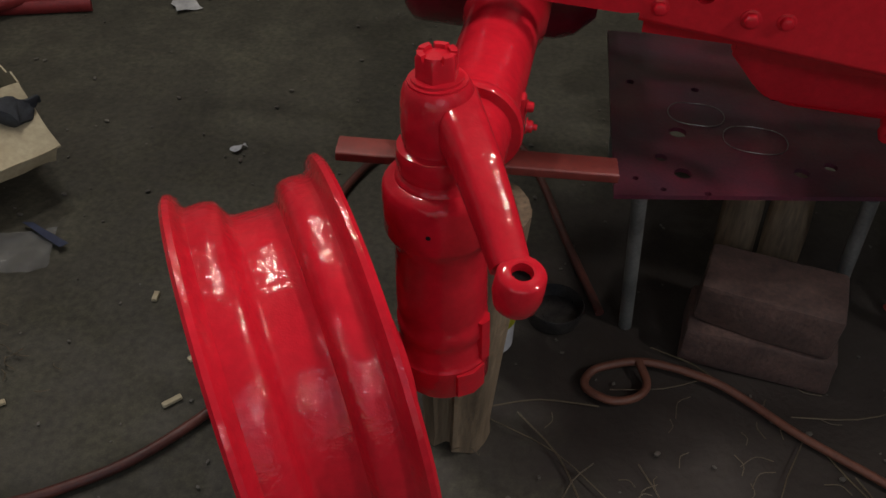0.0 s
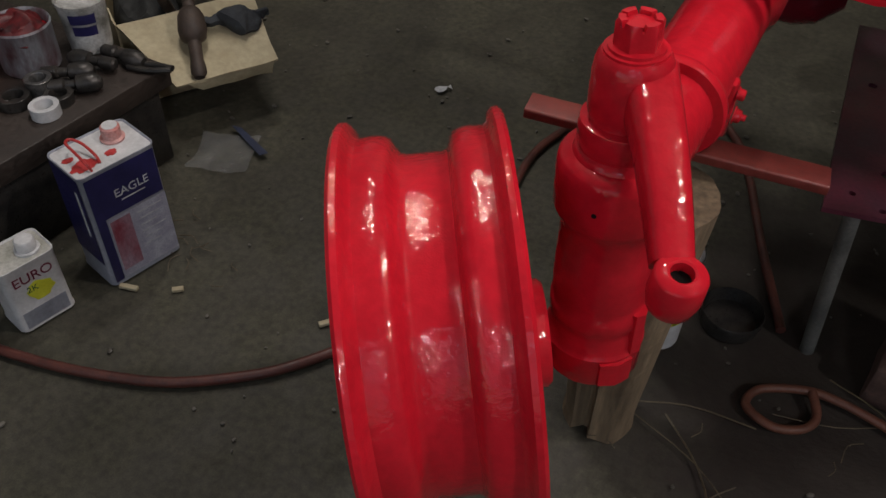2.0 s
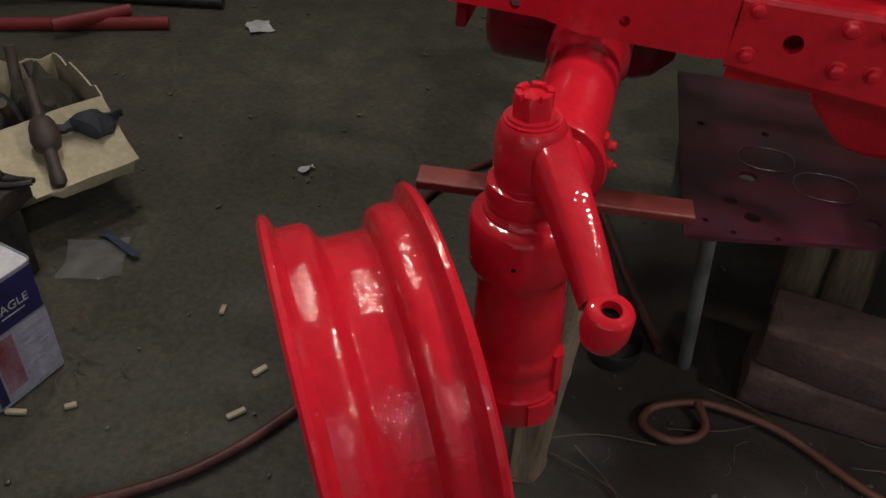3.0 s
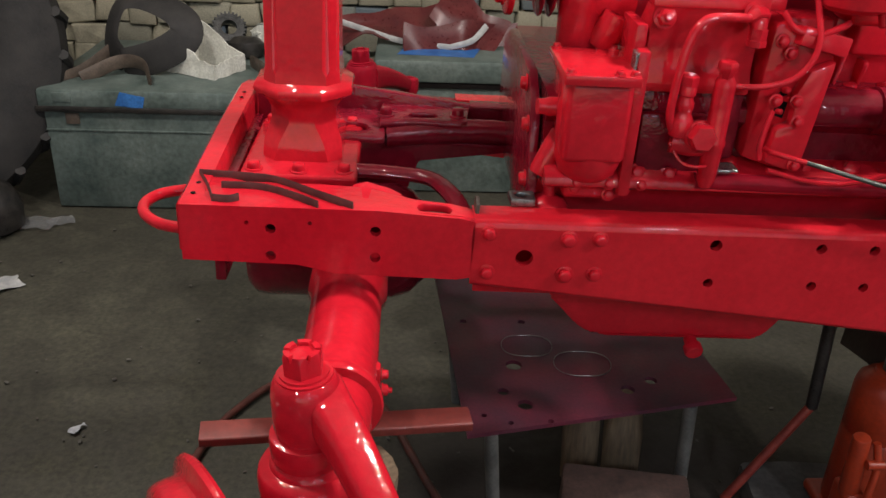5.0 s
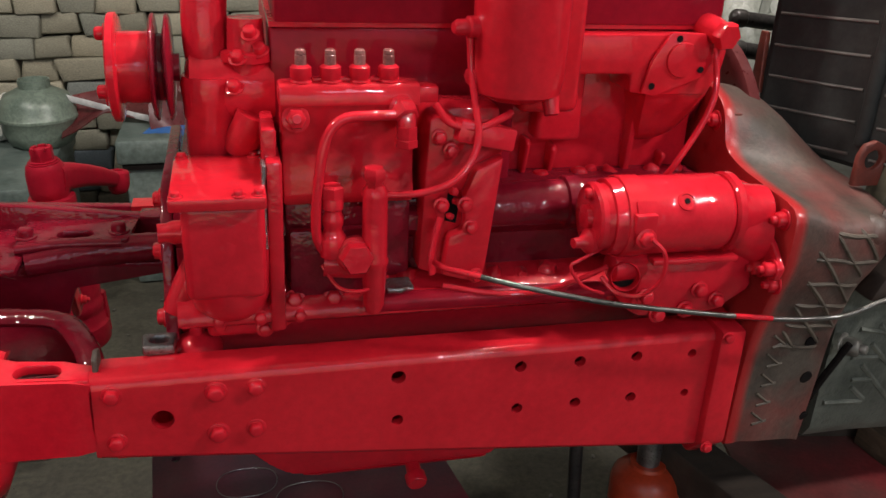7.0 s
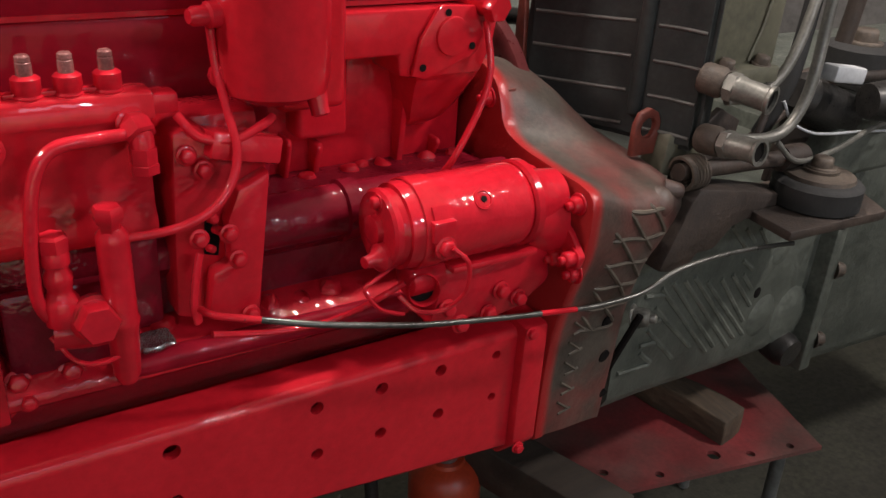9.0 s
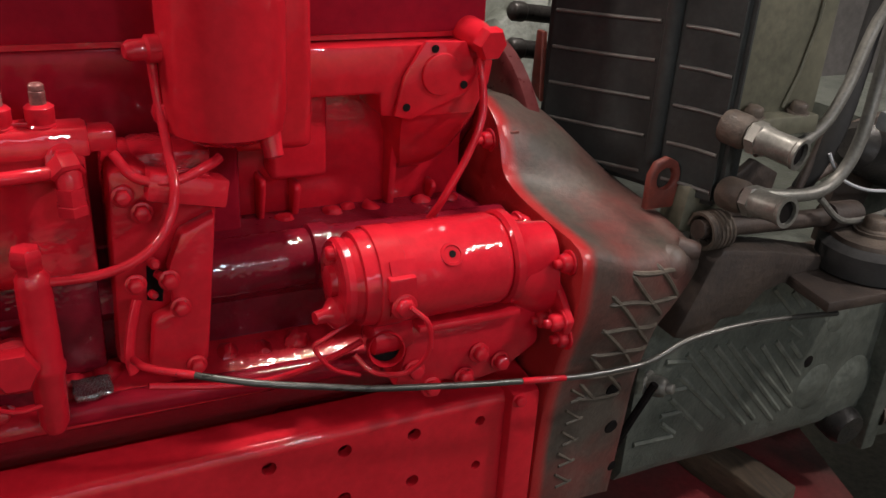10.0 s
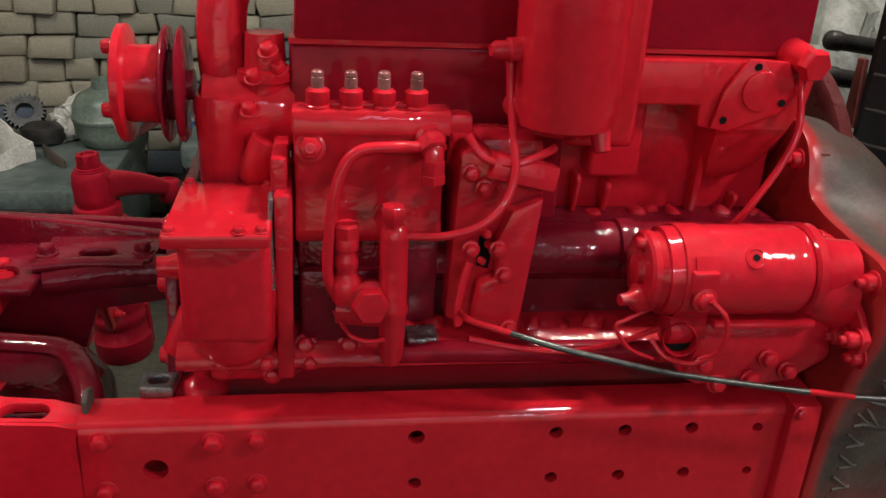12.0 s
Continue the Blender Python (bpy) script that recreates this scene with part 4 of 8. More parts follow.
def timing_case():
    """Square governor case with a bolted lid in front of the injection pump."""
    bm = bmesh.new()
    box(bm, -0.232, -0.146, 0.006, 0.13, 1.0, 1.112, 0.01, 3)
    lathe(bm, (-0.186, 0.055, 0.965), (0, 0, 1), [(0, 0.03), (0.012, 0.042), (0.03, 0.047), (0.1, 0.05), (0.12, 0.046)], 28)
    case = part("governor_case", bm, RED, tractor, "square red governor case with a bolted lid")
    tilt = pose(-0.192, 0.062, 1.117, 0, 0, 0)
    part("lid", box(bmesh.new(), -0.05, 0.048, -0.074, 0.074, -0.006, 0.008, 0.003, 2, tilt), RED_FLAT, case)
    for dx, dy in ((-0.041, 0.064), (0.039, 0.064), (-0.042, -0.064), (0.02, -0.066), (0.04, -0.064)):
        p = tilt @ V(dx, dy, 0.008)
        bolt(case, p, tilt.to_3x3() @ V(0, 0, 1), 0.0052, 0.005)
    # slanting spout, stud and its foot on the frame
    part("spout", lathe(bmesh.new(), (-0.222, 0.075, 1.02), (-0.32, -0.1, -0.75), [(0, 0.014), (0.02, 0.016), (0.06, 0.017), (0.066, 0.0155)], 20), RED, case)
    part("spout", lathe(bmesh.new(), (-0.225, 0.07, 1.058), (-1, -0.1, 0), [(0, 0.013), (0.02, 0.0135), (0.026, 0.011), (0.036, 0.011)], 16), RED, case)
    part("mount_stud", lathe(bmesh.new(), (-0.228, 0.082, 0.905), (0, 0, 1), [(-0.01, 0.03), (0.004, 0.029), (0.012, 0.022), (0.018, 0.009), (0.075, 0.008)], 20), RED, case)
    # dark slot plate behind
    part("case_flange", box(bmesh.new(), -0.143, -0.126, 0.03, 0.15, 0.945, 1.148, 0.004), RED_ROUGH, case)
    part("case_flange", box(bmesh.new(), -0.146, -0.13, 0.05, 0.13, 1.12, 1.178, 0.004), RED_ROUGH, case)
    part("gasket_edge", jitter(split(box(bmesh.new(), -0.1475, -0.1435, 0.027, 0.05, 1.05, 1.146, 0.001, 1), 3), 0.0015, 90), SILVER, case, "rough bare aluminium joint edge")
    for z in (0.965, 1.03):
        bolt(case, (-0.143, 0.04, z), (-1, -0.2, 0), 0.006, 0.006)
    part("lower_case", box(bmesh.new(), -0.215, -0.13, 0.05, 0.14, 0.93, 0.985, 0.008, 3), RED_ROUGH, case)
    for x, z in ((-0.2, 0.948), (-0.165, 0.968), (-0.15, 0.94), (-0.2, 0.97)):
        bolt(case, (x, 0.049, z), (0, -1, 0.2), 0.007, 0.007)
    return case


timing_case()


def injection_pump():
    bm = bmesh.new()
    prism(bm, [(0.06, 1.198), (0.066, 1.222), (0.098, 1.222), (0.1, 1.198)], yz(-0.126), 0.155, 0.004)
    pump = part("injection_pump", bm, RED_FLAT, tractor, "red four-cylinder inline fuel injection pump")
    bd = bmesh.new()
    prism(bd, [(0.063, 1.2), (0.1, 1.2), (0.145, 1.15), (0.145, 1.085), (0.064, 1.085), (0.062, 1.1), (0.07, 1.118), (0.07, 1.18)], yz(-0.124), 0.148, 0.004)
    part("pump_body", bd, RED_SATIN, pump)
    # base and skirt darkened to stand for the shade below the pump
    part("pump_base", prism(bmesh.new(), [(0.07, 1.09), (0.145, 1.09), (0.145, 1.0), (0.075, 0.985), (0.066, 1.0)], yz(-0.122), 0.144, 0.004), RED_SHADE, pump)
    part("pump_skirt", box(bmesh.new(), -0.12, -0.02, 0.05, 0.066, 0.975, 1.06, 0.006), RED_SHADE, pump)
    for i in range(4):
        x = -0.1005 + 0.0317 * i
        v = part("delivery_valve", lathe(bmesh.new(), (x, 0.079, 1.219), (0, 0, 1), [(0, 0.0118), (0.004, 0.0122), (0.0055, 0.0108), (0.0075, 0.0108), (0.009, 0.012), (0.019, 0.0118), (0.0215, 0.0085)], 16), RED, pump)
        part("valve_tip", lathe(bmesh.new(), (x, 0.079, 1.2395), (0, 0, 1), [(0, 0.0066), (0.011, 0.0064), (0.012, 0.0052), (0.0125, 0.0062), (0.016, 0.006), (0.0175, 0.0045)], 14), RED_STEEL, v, "bare threaded steel tip")
    part("clamp_bar", box(bmesh.new(), -0.088, 0.006, 0.076, 0.086, 1.222, 1.2265, 0.001), RED, pump)
    part("rack_cover", box(bmesh.new(), 0.022, 0.05, 0.066, 0.094, 1.2, 1.218, 0.003), RED, pump)
    # banjo fittings
    for p, n in (((-0.108, 0.064, 1.185), (0, -1, 0.25)), ((0.008, 0.062, 1.196), (0.1, -1, 0.2))):
        b = bolt_bm(bmesh.new(), p, n, 0.0105, 0.012, True, True)
        part("banjo_bolt", b, RED, pump)
    part("elbow", tube(bmesh.new(), [(0.008, 0.05, 1.2), (0.009, 0.042, 1.188), (0.009, 0.04, 1.17)], 0.0105, 14), RED, pump)
    part("elbow_nut", lathe(bmesh.new(), (0.006, 0.052, 1.2), (0.2, -0.6, -0.5), [(0, 0.0125), (0.004, 0.0145), (0.014, 0.0145), (0.016, 0.012)], 6), RED, pump)
    part("elbow_nut", lathe(bmesh.new(), (0.009, 0.04, 1.169), (0, 0, -1), [(0, 0.0105), (0.002, 0.013), (0.01, 0.013), (0.012, 0.008)], 6), RED, pump)
    part("elbow_nut", lathe(bmesh.new(), (0.009, 0.04, 1.182), (0, 0, -1), [(0, 0.012), (0.016, 0.012)], 6), RED, pump)
    part("fuel_pipe", tube(bmesh.new(), [(0.0, 0.045, 1.193), (-0.03, 0.035, 1.195), (-0.062, 0.032, 1.192), (-0.079, 0.028, 1.172), (-0.088, 0.024, 1.13), (-0.092, 0.022, 1.075), (-0.086, 0.024, 1.05), (-0.076, 0.03, 1.042)], 0.0058, 10), RED, pump, "bent red fuel pipe")
    # lift pump with priming plunger
    lp = part("lift_pump", lathe(bmesh.new(), (-0.028, 0.018, 0.97), (0, 0, 1), [(0, 0.008), (0.01, 0.0125), (0.058, 0.0145), (0.062, 0.016), (0.066, 0.016), (0.07, 0.0145), (0.14, 0.014), (0.148, 0.0135), (0.154, 0.009)], 20), RED, pump, "red fuel lift pump")
    part("cap_screw", lathe(bmesh.new(), (-0.03, 0.016, 1.12), (0, 0, 1), [(0, 0.0085), (0.008, 0.009), (0.012, 0.0128), (0.021, 0.0132), (0.024, 0.011)], 6), RED, lp)
    pb = bmesh.new()
    lathe(pb, (-0.073, 0.026, 1.04), (0, 0, 1), [(0, 0.015), (0.02, 0.016), (0.024, 0.014), (0.03, 0.0105), (0.034, 0.0105), (0.038, 0.012), (0.046, 0.012), (0.05, 0.0095), (0.054, 0.0095), (0.056, 0.0118), (0.066, 0.0118), (0.07, 0.0098), (0.078, 0.0098), (0.081, 0.008)], 18)
    part("priming_plunger", pb, RED, lp)
    part("plunger_cap", lathe(bmesh.new(), (-0.073, 0.026, 1.108), (0, 0, 1), [(0, 0.0125), (0.012, 0.0125), (0.0145, 0.01)], 6), RED, lp)
    part("pump_body", tube(bmesh.new(), [(-0.082, 0.03, 1.03), (-0.05, 0.025, 1.028), (-0.02, 0.025, 1.03)], 0.017, 14, 4), RED_ROUGH, lp)
    nb = bmesh.new()
    lathe(nb, (-0.05, 0.02, 1.043), (0.0, -1, 0.12), [(0, 0.021), (0.008, 0.0215), (0.011, 0.0185)], 24)
    lathe(nb, (-0.05, 0.012, 1.044), (0.0, -1, 0.12), [(0, 0.0185), (0.017, 0.0185), (0.02, 0.0165)], 6)
    part("filter_nut", nb, RED, lp, "large red hexagon nut")
    part("fuel_pipe", tube(bmesh.new(), [(-0.018, 0.016, 1.112), (0.02, 0.012, 1.114), (0.055, 0.012, 1.125), (0.078, 0.02, 1.145), (0.088, 0.03, 1.172), (0.088, 0.05, 1.2), (0.086, 0.07, 1.235), (0.083, 0.075, 1.28)], 0.0042, 10), RED, pump)
    part("fuel_pipe", tube(bmesh.new(), [(0.045, 0.06, 1.2), (0.06, 0.045, 1.182), (0.09, 0.04, 1.178), (0.12, 0.045, 1.188), (0.13, 0.05, 1.192)], 0.0045, 10), RED, pump)
    part("wire", tube(bmesh.new(), [(-0.086, 0.022, 1.03), (-0.07, 0.01, 1.008), (-0.05, 0.005, 1.003), (-0.03, 0.01, 1.004)], 0.0022, 8), RED, pump)
    # governor end with throttle lever
    gb = bmesh.new()
    prism(gb, [(0.03, 1.0), (0.038, 1.185), (0.06, 1.19), (0.075, 1.178), (0.118, 1.168), (0.127, 1.15), (0.108, 0.995), (0.08, 0.985)], xz(0.055), 0.09, 0.006)
    gv = part("governor_housing", gb, RED_SATIN, pump, "red governor end housing with throttle lever")
    part("governor_face", prism(bmesh.new(), [(0.055, 1.0), (0.062, 1.05), (0.08, 1.056), (0.078, 1.1), (0.09, 1.13), (0.122, 1.145), (0.108, 1.0), (0.09, 0.99)], xz(0.036), 0.022, 0.005), RED, gv)
    part("governor_cap", box(bmesh.new(), -0.034, 0.034, -0.03, 0.03, -0.013, 0.013, 0.004, 2, pose(0.1, 0.066, 1.165, -8, 12, 0)), RED, gv)
    # flat near-black patch painted as the shade of a recess
    part("recess", prism(bmesh.new(), [(0.06, 1.064), (0.073, 1.06), (0.076, 1.085), (0.07, 1.1), (0.062, 1.096)], xz(0.0525), 0.003, 0), HOLE, gv)
    for x, z, r in ((0.064, 1.07, 0.004), (0.071, 1.088, 0.0045), (0.067, 1.1, 0.005)):
        part("spindle_end", lathe(bmesh.new(), (x, 0.052, z), (0.2, -1, 0.2), [(0, r), (0.008, r), (0.01, r * 0.6)], 10), RED, gv)
    part("throttle_lever", tube(bmesh.new(), [(0.05, 0.035, 1.075), (0.043, 0.028, 1.055), (0.038, 0.022, 1.03), (0.04, 0.02, 1.012)], 0.006, 10, flat=0.6), RED, gv)
    for p in ((0.048, 0.05, 1.165), (0.062, 0.048, 1.15), (0.05, 0.034, 1.09), (0.078, 0.034, 1.09), (0.096, 0.034, 1.0), (0.086, 0.034, 1.062), (0.114, 0.05, 1.17), (0.1, 0.05, 1.176)):
        bolt(gv, p, (0, -1, 0.1), 0.0065, 0.008)
    return pump


injection_pump()


def oil_filter():
    bm = bmesh.new()
    lathe(bm, (0.142, 0.075, 1.2), (0, 0, 1), [(0, 0.02), (0.004, 0.038), (0.012, 0.05), (0.03, 0.0535), (0.2, 0.055), (0.204, 0.06), (0.23, 0.06), (0.235, 0.055)], 40)
    f = part("oil_filter", bm, RED_FLAT, tractor, "large red oil filter bowl")
    part("filter_bracket", box(bmesh.new(), 0.15, 0.225, 0.085, 0.15, 1.18, 1.4, 0.01, 3), RED_FLAT, f)
    part("drain_tap", lathe(bmesh.new(), (0.172, 0.055, 1.225), (0.12, -0.3, -1), [(-0.01, 0.012), (0.0, 0.0125), (0.03, 0.009), (0.036, 0.009), (0.038, 0.006)], 14), RED, f)
    part("union", lathe(bmesh.new(), (0.095, 0.07, 1.283), (-1, -0.2, 0), [(-0.02, 0.007), (0.0, 0.008), (0.004, 0.012), (0.016, 0.012), (0.018, 0.009), (0.03, 0.009), (0.034, 0.006)], 12), RED, f)
    part("union", lathe(bmesh.new(), (0.098, 0.08, 1.228), (-0.6, -0.7, 0), [(-0.02, 0.008), (0.0, 0.009), (0.004, 0.012), (0.014, 0.012), (0.018, 0.008)], 10), RED, f)
    part("filter_foot", box(bmesh.new(), 0.06, 0.13, 0.085, 0.15, 1.12, 1.19, 0.008, 2), RED_ROUGH, f)
    part("dipstick", tube(bmesh.new(), [(0.412, 0.118, 1.25), (0.41, 0.1, 1.2), (0.392, 0.09, 1.16), (0.362, 0.085, 1.112), (0.35, 0.09, 1.09)], 0.0042, 10), RED, f, "red dipstick tube")
    return f


oil_filter()


def starter():
    y, z = 0.004, 1.08
    bm = bmesh.new()
    lathe(bm, (0.222, y, z), (1, 0, 0), [(0, 0.03), (0.003, 0.037), (0.012, 0.0395), (0.0125, 0.044), (0.03, 0.0462), (0.0305, 0.0452), (0.035, 0.0452), (0.0355, 0.0465), (0.15, 0.0468), (0.158, 0.044), (0.162, 0.04)], 44)
    st = part("starter_motor", bm, RED, tractor, "cylindrical red starter motor")
    part("end_cap", lathe(bmesh.new(), (0.224, y, z), (-1, 0, 0), [(-0.002, 0.041), (0.004, 0.041), (0.007, 0.038), (0.0075, 0.016), (0.013, 0.015), (0.0145, 0.011)], 30), RED_ROUGH, st)
    part("end_boss", lathe(bmesh.new(), (0.222, -0.012, 1.058), (-1, -0.2, 0), [(0, 0.015), (0.012, 0.015), (0.015, 0.012), (0.02, 0.007), (0.03, 0.006)], 14), RED_ROUGH, st)
    bolt(st, (0.217, 0.002, 1.11), (-1, 0, 0), 0.006, 0.007)
    # tapered drive-end casting
    de = bmesh.new()
    lathe(de, (0.382, y, z), (1, 0, 0), [(0, 0.0445), (0.003, 0.0475), (0.011, 0.0475), (0.014, 0.04), (0.024, 0.035), (0.04, 0.032), (0.058, 0.03)], 36)
    rs = []
    for x, cy_, cz, ry, rz in ((0.39, y, z - 0.012, 0.035, 0.034), (0.4, y, z - 0.016, 0.036, 0.037), (0.418, y + 0.002, z - 0.022, 0.037, 0.044), (0.44, y + 0.004, z - 0.026, 0.04, 0.05)):
        rs.append([V(x, cy_ + ry * math.cos(t), cz + rz * math.sin(t)) for t in (2 * math.pi * i / 28 for i in range(28))])
    rings(de, rs)
    part("drive_housing", de, RED, st)
    fl = prism(bmesh.new(), [(0.08, 1.08), (0.07, 1.097), (0.045, 1.099), (-0.035, 1.05), (-0.058, 1.028), (-0.052, 1.01), (-0.02, 1.003), (-0.006, 1.012), (-0.014, 1.033)], yz(0.437), 0.009, 0.003)
    part("mounting_flange", fl, RED, st)
    for p in ((0.437, -0.022, 1.015), (0.437, -0.046, 1.024), (0.437, 0.056, 1.088)):
        bolt(st, p, (-1, 0, 0), 0.0085, 0.012, RED, True)
    part("brush_strap", lathe(bmesh.new(), (0.247, y, z), (1, 0, 0), [(0, 0.0462), (0.001, 0.0478), (0.025, 0.0478), (0.026, 0.0462)], 44, False), RED_FLAT, st)
    part("terminal_plate", box(bmesh.new(), 0.252, 0.278, -0.048, -0.038, 1.078, 1.1, 0.002), RED, st)
    bolt(st, (0.266, -0.0475, 1.072), (0, -1, 0.1), 0.0085, 0.007)
    b = bmesh.new()
    lathe(b, (0.318, -0.032, 1.109), (0, -0.78, 0.62), [(0, 0.0115), (0.001, 0.0112), (0.0014, 0.0085), (0.0004, 0.008), (0.0008, 0.005), (0.0005, 0.004)], 20)
    part("pole_screw", b, RED_SATIN, st)
    part("screw_slot", lathe(bmesh.new(), (0.318, -0.0328, 1.1096), (0, -0.78, 0.62), [(0, 0.0034), (0.0008, 0.0034)], 10), HOLE, st)
    # switch body and engine bracket under the motor
    sw = bmesh.new()
    lathe(sw, (0.248, 0.0, 1.018), (1, 0, 0.02), [(0, 0.014), (0.004, 0.019), (0.04, 0.02), (0.05, 0.016)], 22)
    part("solenoid", sw, RED_ROUGH, st)
    mouth = V(-0.25, -1, 0.25)
    part("solenoid_mouth", lathe(bmesh.new(), (0.262, -0.016, 1.012), mouth, [(-0.012, 0.001), (-0.012, 0.0145), (0.006, 0.0155), (0.008, 0.0168), (0.006, 0.0182), (-0.006, 0.0185)], 24, False), RED, st)
    part("mouth_shade", lathe(bmesh.new(), V(0.262, -0.016, 1.012) - mouth.normalized() * 0.006, mouth, [(0, 0.0147), (0.001, 0.0146)], 20), HOLE, st)
    # cover band hugging the motor above its terminal
    cb = bmesh.new()
    rings(cb, [[V(x, y + rr * math.cos(t), z + rr * math.sin(t)) for rr in (0.0465, 0.0495) for x in ((0.256, 0.28) if rr < 0.048 else (0.28, 0.256))] for t in (math.radians(140 + 8 * k) for k in range(9))])
    part("terminal_cover", cb, RED, st)
    br = bmesh.new()
    prism(br, [(0.285, 1.032), (0.4, 1.038), (0.43, 1.02), (0.432, 0.985), (0.39, 0.958), (0.345, 0.95), (0.33, 0.962), (0.29, 0.955), (0.27, 0.965), (0.28, 1.0)], xz(-0.02), 0.06, 0.008)
    part("starter_bracket", br, RED_ROUGH, st)
    part("bracket_rib", box(bmesh.new(), 0.29, 0.4, -0.03, -0.01, 1.028, 1.036, 0.003), RED, st)
    for p in ((0.29, -0.022, 0.985), (0.345, -0.022, 0.965), (0.36, -0.022, 0.99), (0.385, -0.022, 0.975), (0.31, -0.02, 0.96)):
        bolt(st, p, (0, -1, 0.1), 0.0075, 0.008)
    # cables
    part("cable", tube(bmesh.new(), [(0.268, -0.058, 1.076), (0.283, -0.064, 1.06), (0.286, -0.062, 1.03), (0.276, -0.052, 1.008), (0.262, -0.045, 1.0), (0.24, -0.04, 1.005), (0.226, -0.03, 1.02)], 0.0026, 8), RED, st)
    part("cable", tube(bmesh.new(), [(0.226, -0.02, 1.05), (0.2, -0.025, 1.04), (0.19, -0.025, 1.032), (0.205, -0.03, 1.01), (0.23, -0.035, 1.0)], 0.0022, 8), RED, st)
    part("cable", tube(bmesh.new(), [(0.235, -0.025, 1.03), (0.2, -0.01, 1.005), (0.16, 0.008, 0.985), (0.11, 0.015, 0.985), (0.05, 0.012, 1.0)], 0.0034, 8), RED, st)
    return st


starter()


def stop_cable():
    """Long black control rod from the governor back along the gearbox."""
    line = [(0.04, 0.012, 1.03), (0.05, -0.006, 1.03), (0.085, -0.024, 1.026), (0.132, -0.041, 1.018), (0.185, -0.047, 1.006), (0.24, -0.053, 0.995), (0.31, -0.055, 0.983), (0.381, -0.055, 0.971), (0.459, -0.056, 0.96), (0.526, -0.056, 0.957), (0.56, -0.056, 0.962), (0.601, -0.056, 0.976), (0.675, -0.057, 0.981), (0.76, -0.058, 0.976), (0.82, -0.058, 0.969)]
    rod_ = part("control_rod", tube(bmesh.new(), line, 0.0032, 10), ROD, tractor, "thin worn dark steel control rod")
    part("painted_end", tube(bmesh.new(), line[:3], 0.0037, 10), RED, rod_, "red painted rod end")
    part("paint_fleck", tube(bmesh.new(), [V(*line[7]).lerp(V(*line[8]), k) for k in (0.15, 0.5, 0.8)], 0.0035, 10, 2), RED_SATIN, rod_, "fleck of red overspray")
    return rod_


stop_cable()


def water_pump():
    bm = bmesh.new()
    lathe(bm, (-0.198, 0.17, 1.115), (0, 0, 1), [(-0.03, 0.026), (0.0, 0.03), (0.06, 0.031), (0.085, 0.033), (0.095, 0.03)], 26)
    wp = part("water_pump", bm, RED, tractor, "red cast water pump and fan hub")
    part("pump_volute", lathe(bmesh.new(), (-0.225, 0.19, 1.19), (1, 0, 0), [(0, 0.03), (0.006, 0.045), (0.075, 0.05), (0.1, 0.045)], 30), RED, wp)
    part("pump_spout", lathe(bmesh.new(), (-0.15, 0.14, 1.17), (-0.4, 0.1, -1), [(0, 0.02), (0.03, 0.022), (0.05, 0.018)], 18), RED, wp)
    part("water_outlet", tube(bmesh.new(), [(-0.195, 0.19, 1.2), (-0.2, 0.19, 1.25), (-0.195, 0.2, 1.31), (-0.16, 0.21, 1.36), (-0.1, 0.215, 1.37)], 0.026, 18), RED, wp)
    part("thermostat", lathe(bmesh.new(), (-0.155, 0.17, 1.205), (0, 0, 1), [(0, 0.024), (0.02, 0.024), (0.022, 0.03), (0.032, 0.03), (0.034, 0.022), (0.07, 0.02)], 22), RED_ROUGH, wp)
    for p in ((-0.165, 0.145, 1.232), (-0.14, 0.15, 1.24), (-0.17, 0.14, 1.2), (-0.15, 0.142, 1.26)):
        bolt(wp, p, (-0.2, -0.5, 0.8), 0.0075, 0.009)
    # the pulley's shading is put into its darker red
    part("belt_pulley", lathe(bmesh.new(), (-0.23, 0.185, 1.215), (-1, 0, 0), [(0, 0.016), (0.006, 0.016), (0.008, 0.057), (0.011, 0.061), (0.013, 0.06), (0.018, 0.038), (0.022, 0.038), (0.025, 0.06), (0.027, 0.061), (0.03, 0.057), (0.031, 0.036)], 44), RED_SHADE, wp, "red grooved belt pulley, darkened for shade")
    fan = part("fan_hub", lathe(bmesh.new(), (-0.23, 0.185, 1.215), (-1, 0, 0), [(0.029, 0.035), (0.03, 0.039), (0.034, 0.0405), (0.064, 0.0405), (0.0645, 0.058), (0.066, 0.061), (0.073, 0.061), (0.075, 0.058)], 44), RED, wp, "red fan flange")
    for i in range(4):
        t = math.pi / 2 * i + 0.4
        bolt(fan, (-0.305, 0.185 + 0.045 * math.cos(t), 1.215 + 0.045 * math.sin(t)), (-1, 0, 0), 0.0075, 0.01)
    return wp


water_pump()

FL = [(0.26, 1.172), (0.2, 1.188), (0.177, 1.189), (0.143, 1.174), (0.128, 1.152), (0.115, 1.123), (0.079, 1.11), (0.018, 1.104), (-0.044, 1.098), (-0.055, 1.066), (-0.05, 1.017), (-0.034, 0.969), (-0.018, 0.905), (-0.012, 0.84), (-0.01, 0.745)]
FM = [(0.25, 1.178), (0.216, 1.176), (0.19, 1.172), (0.149, 1.162), (0.115, 1.14), (0.068, 1.108), (0.012, 1.09), (-0.022, 1.081), (-0.041, 1.069), (-0.046, 1.045), (-0.04, 1.0), (-0.028, 0.955), (-0.012, 0.905), (-0.005, 0.84), (0.0, 0.735)]
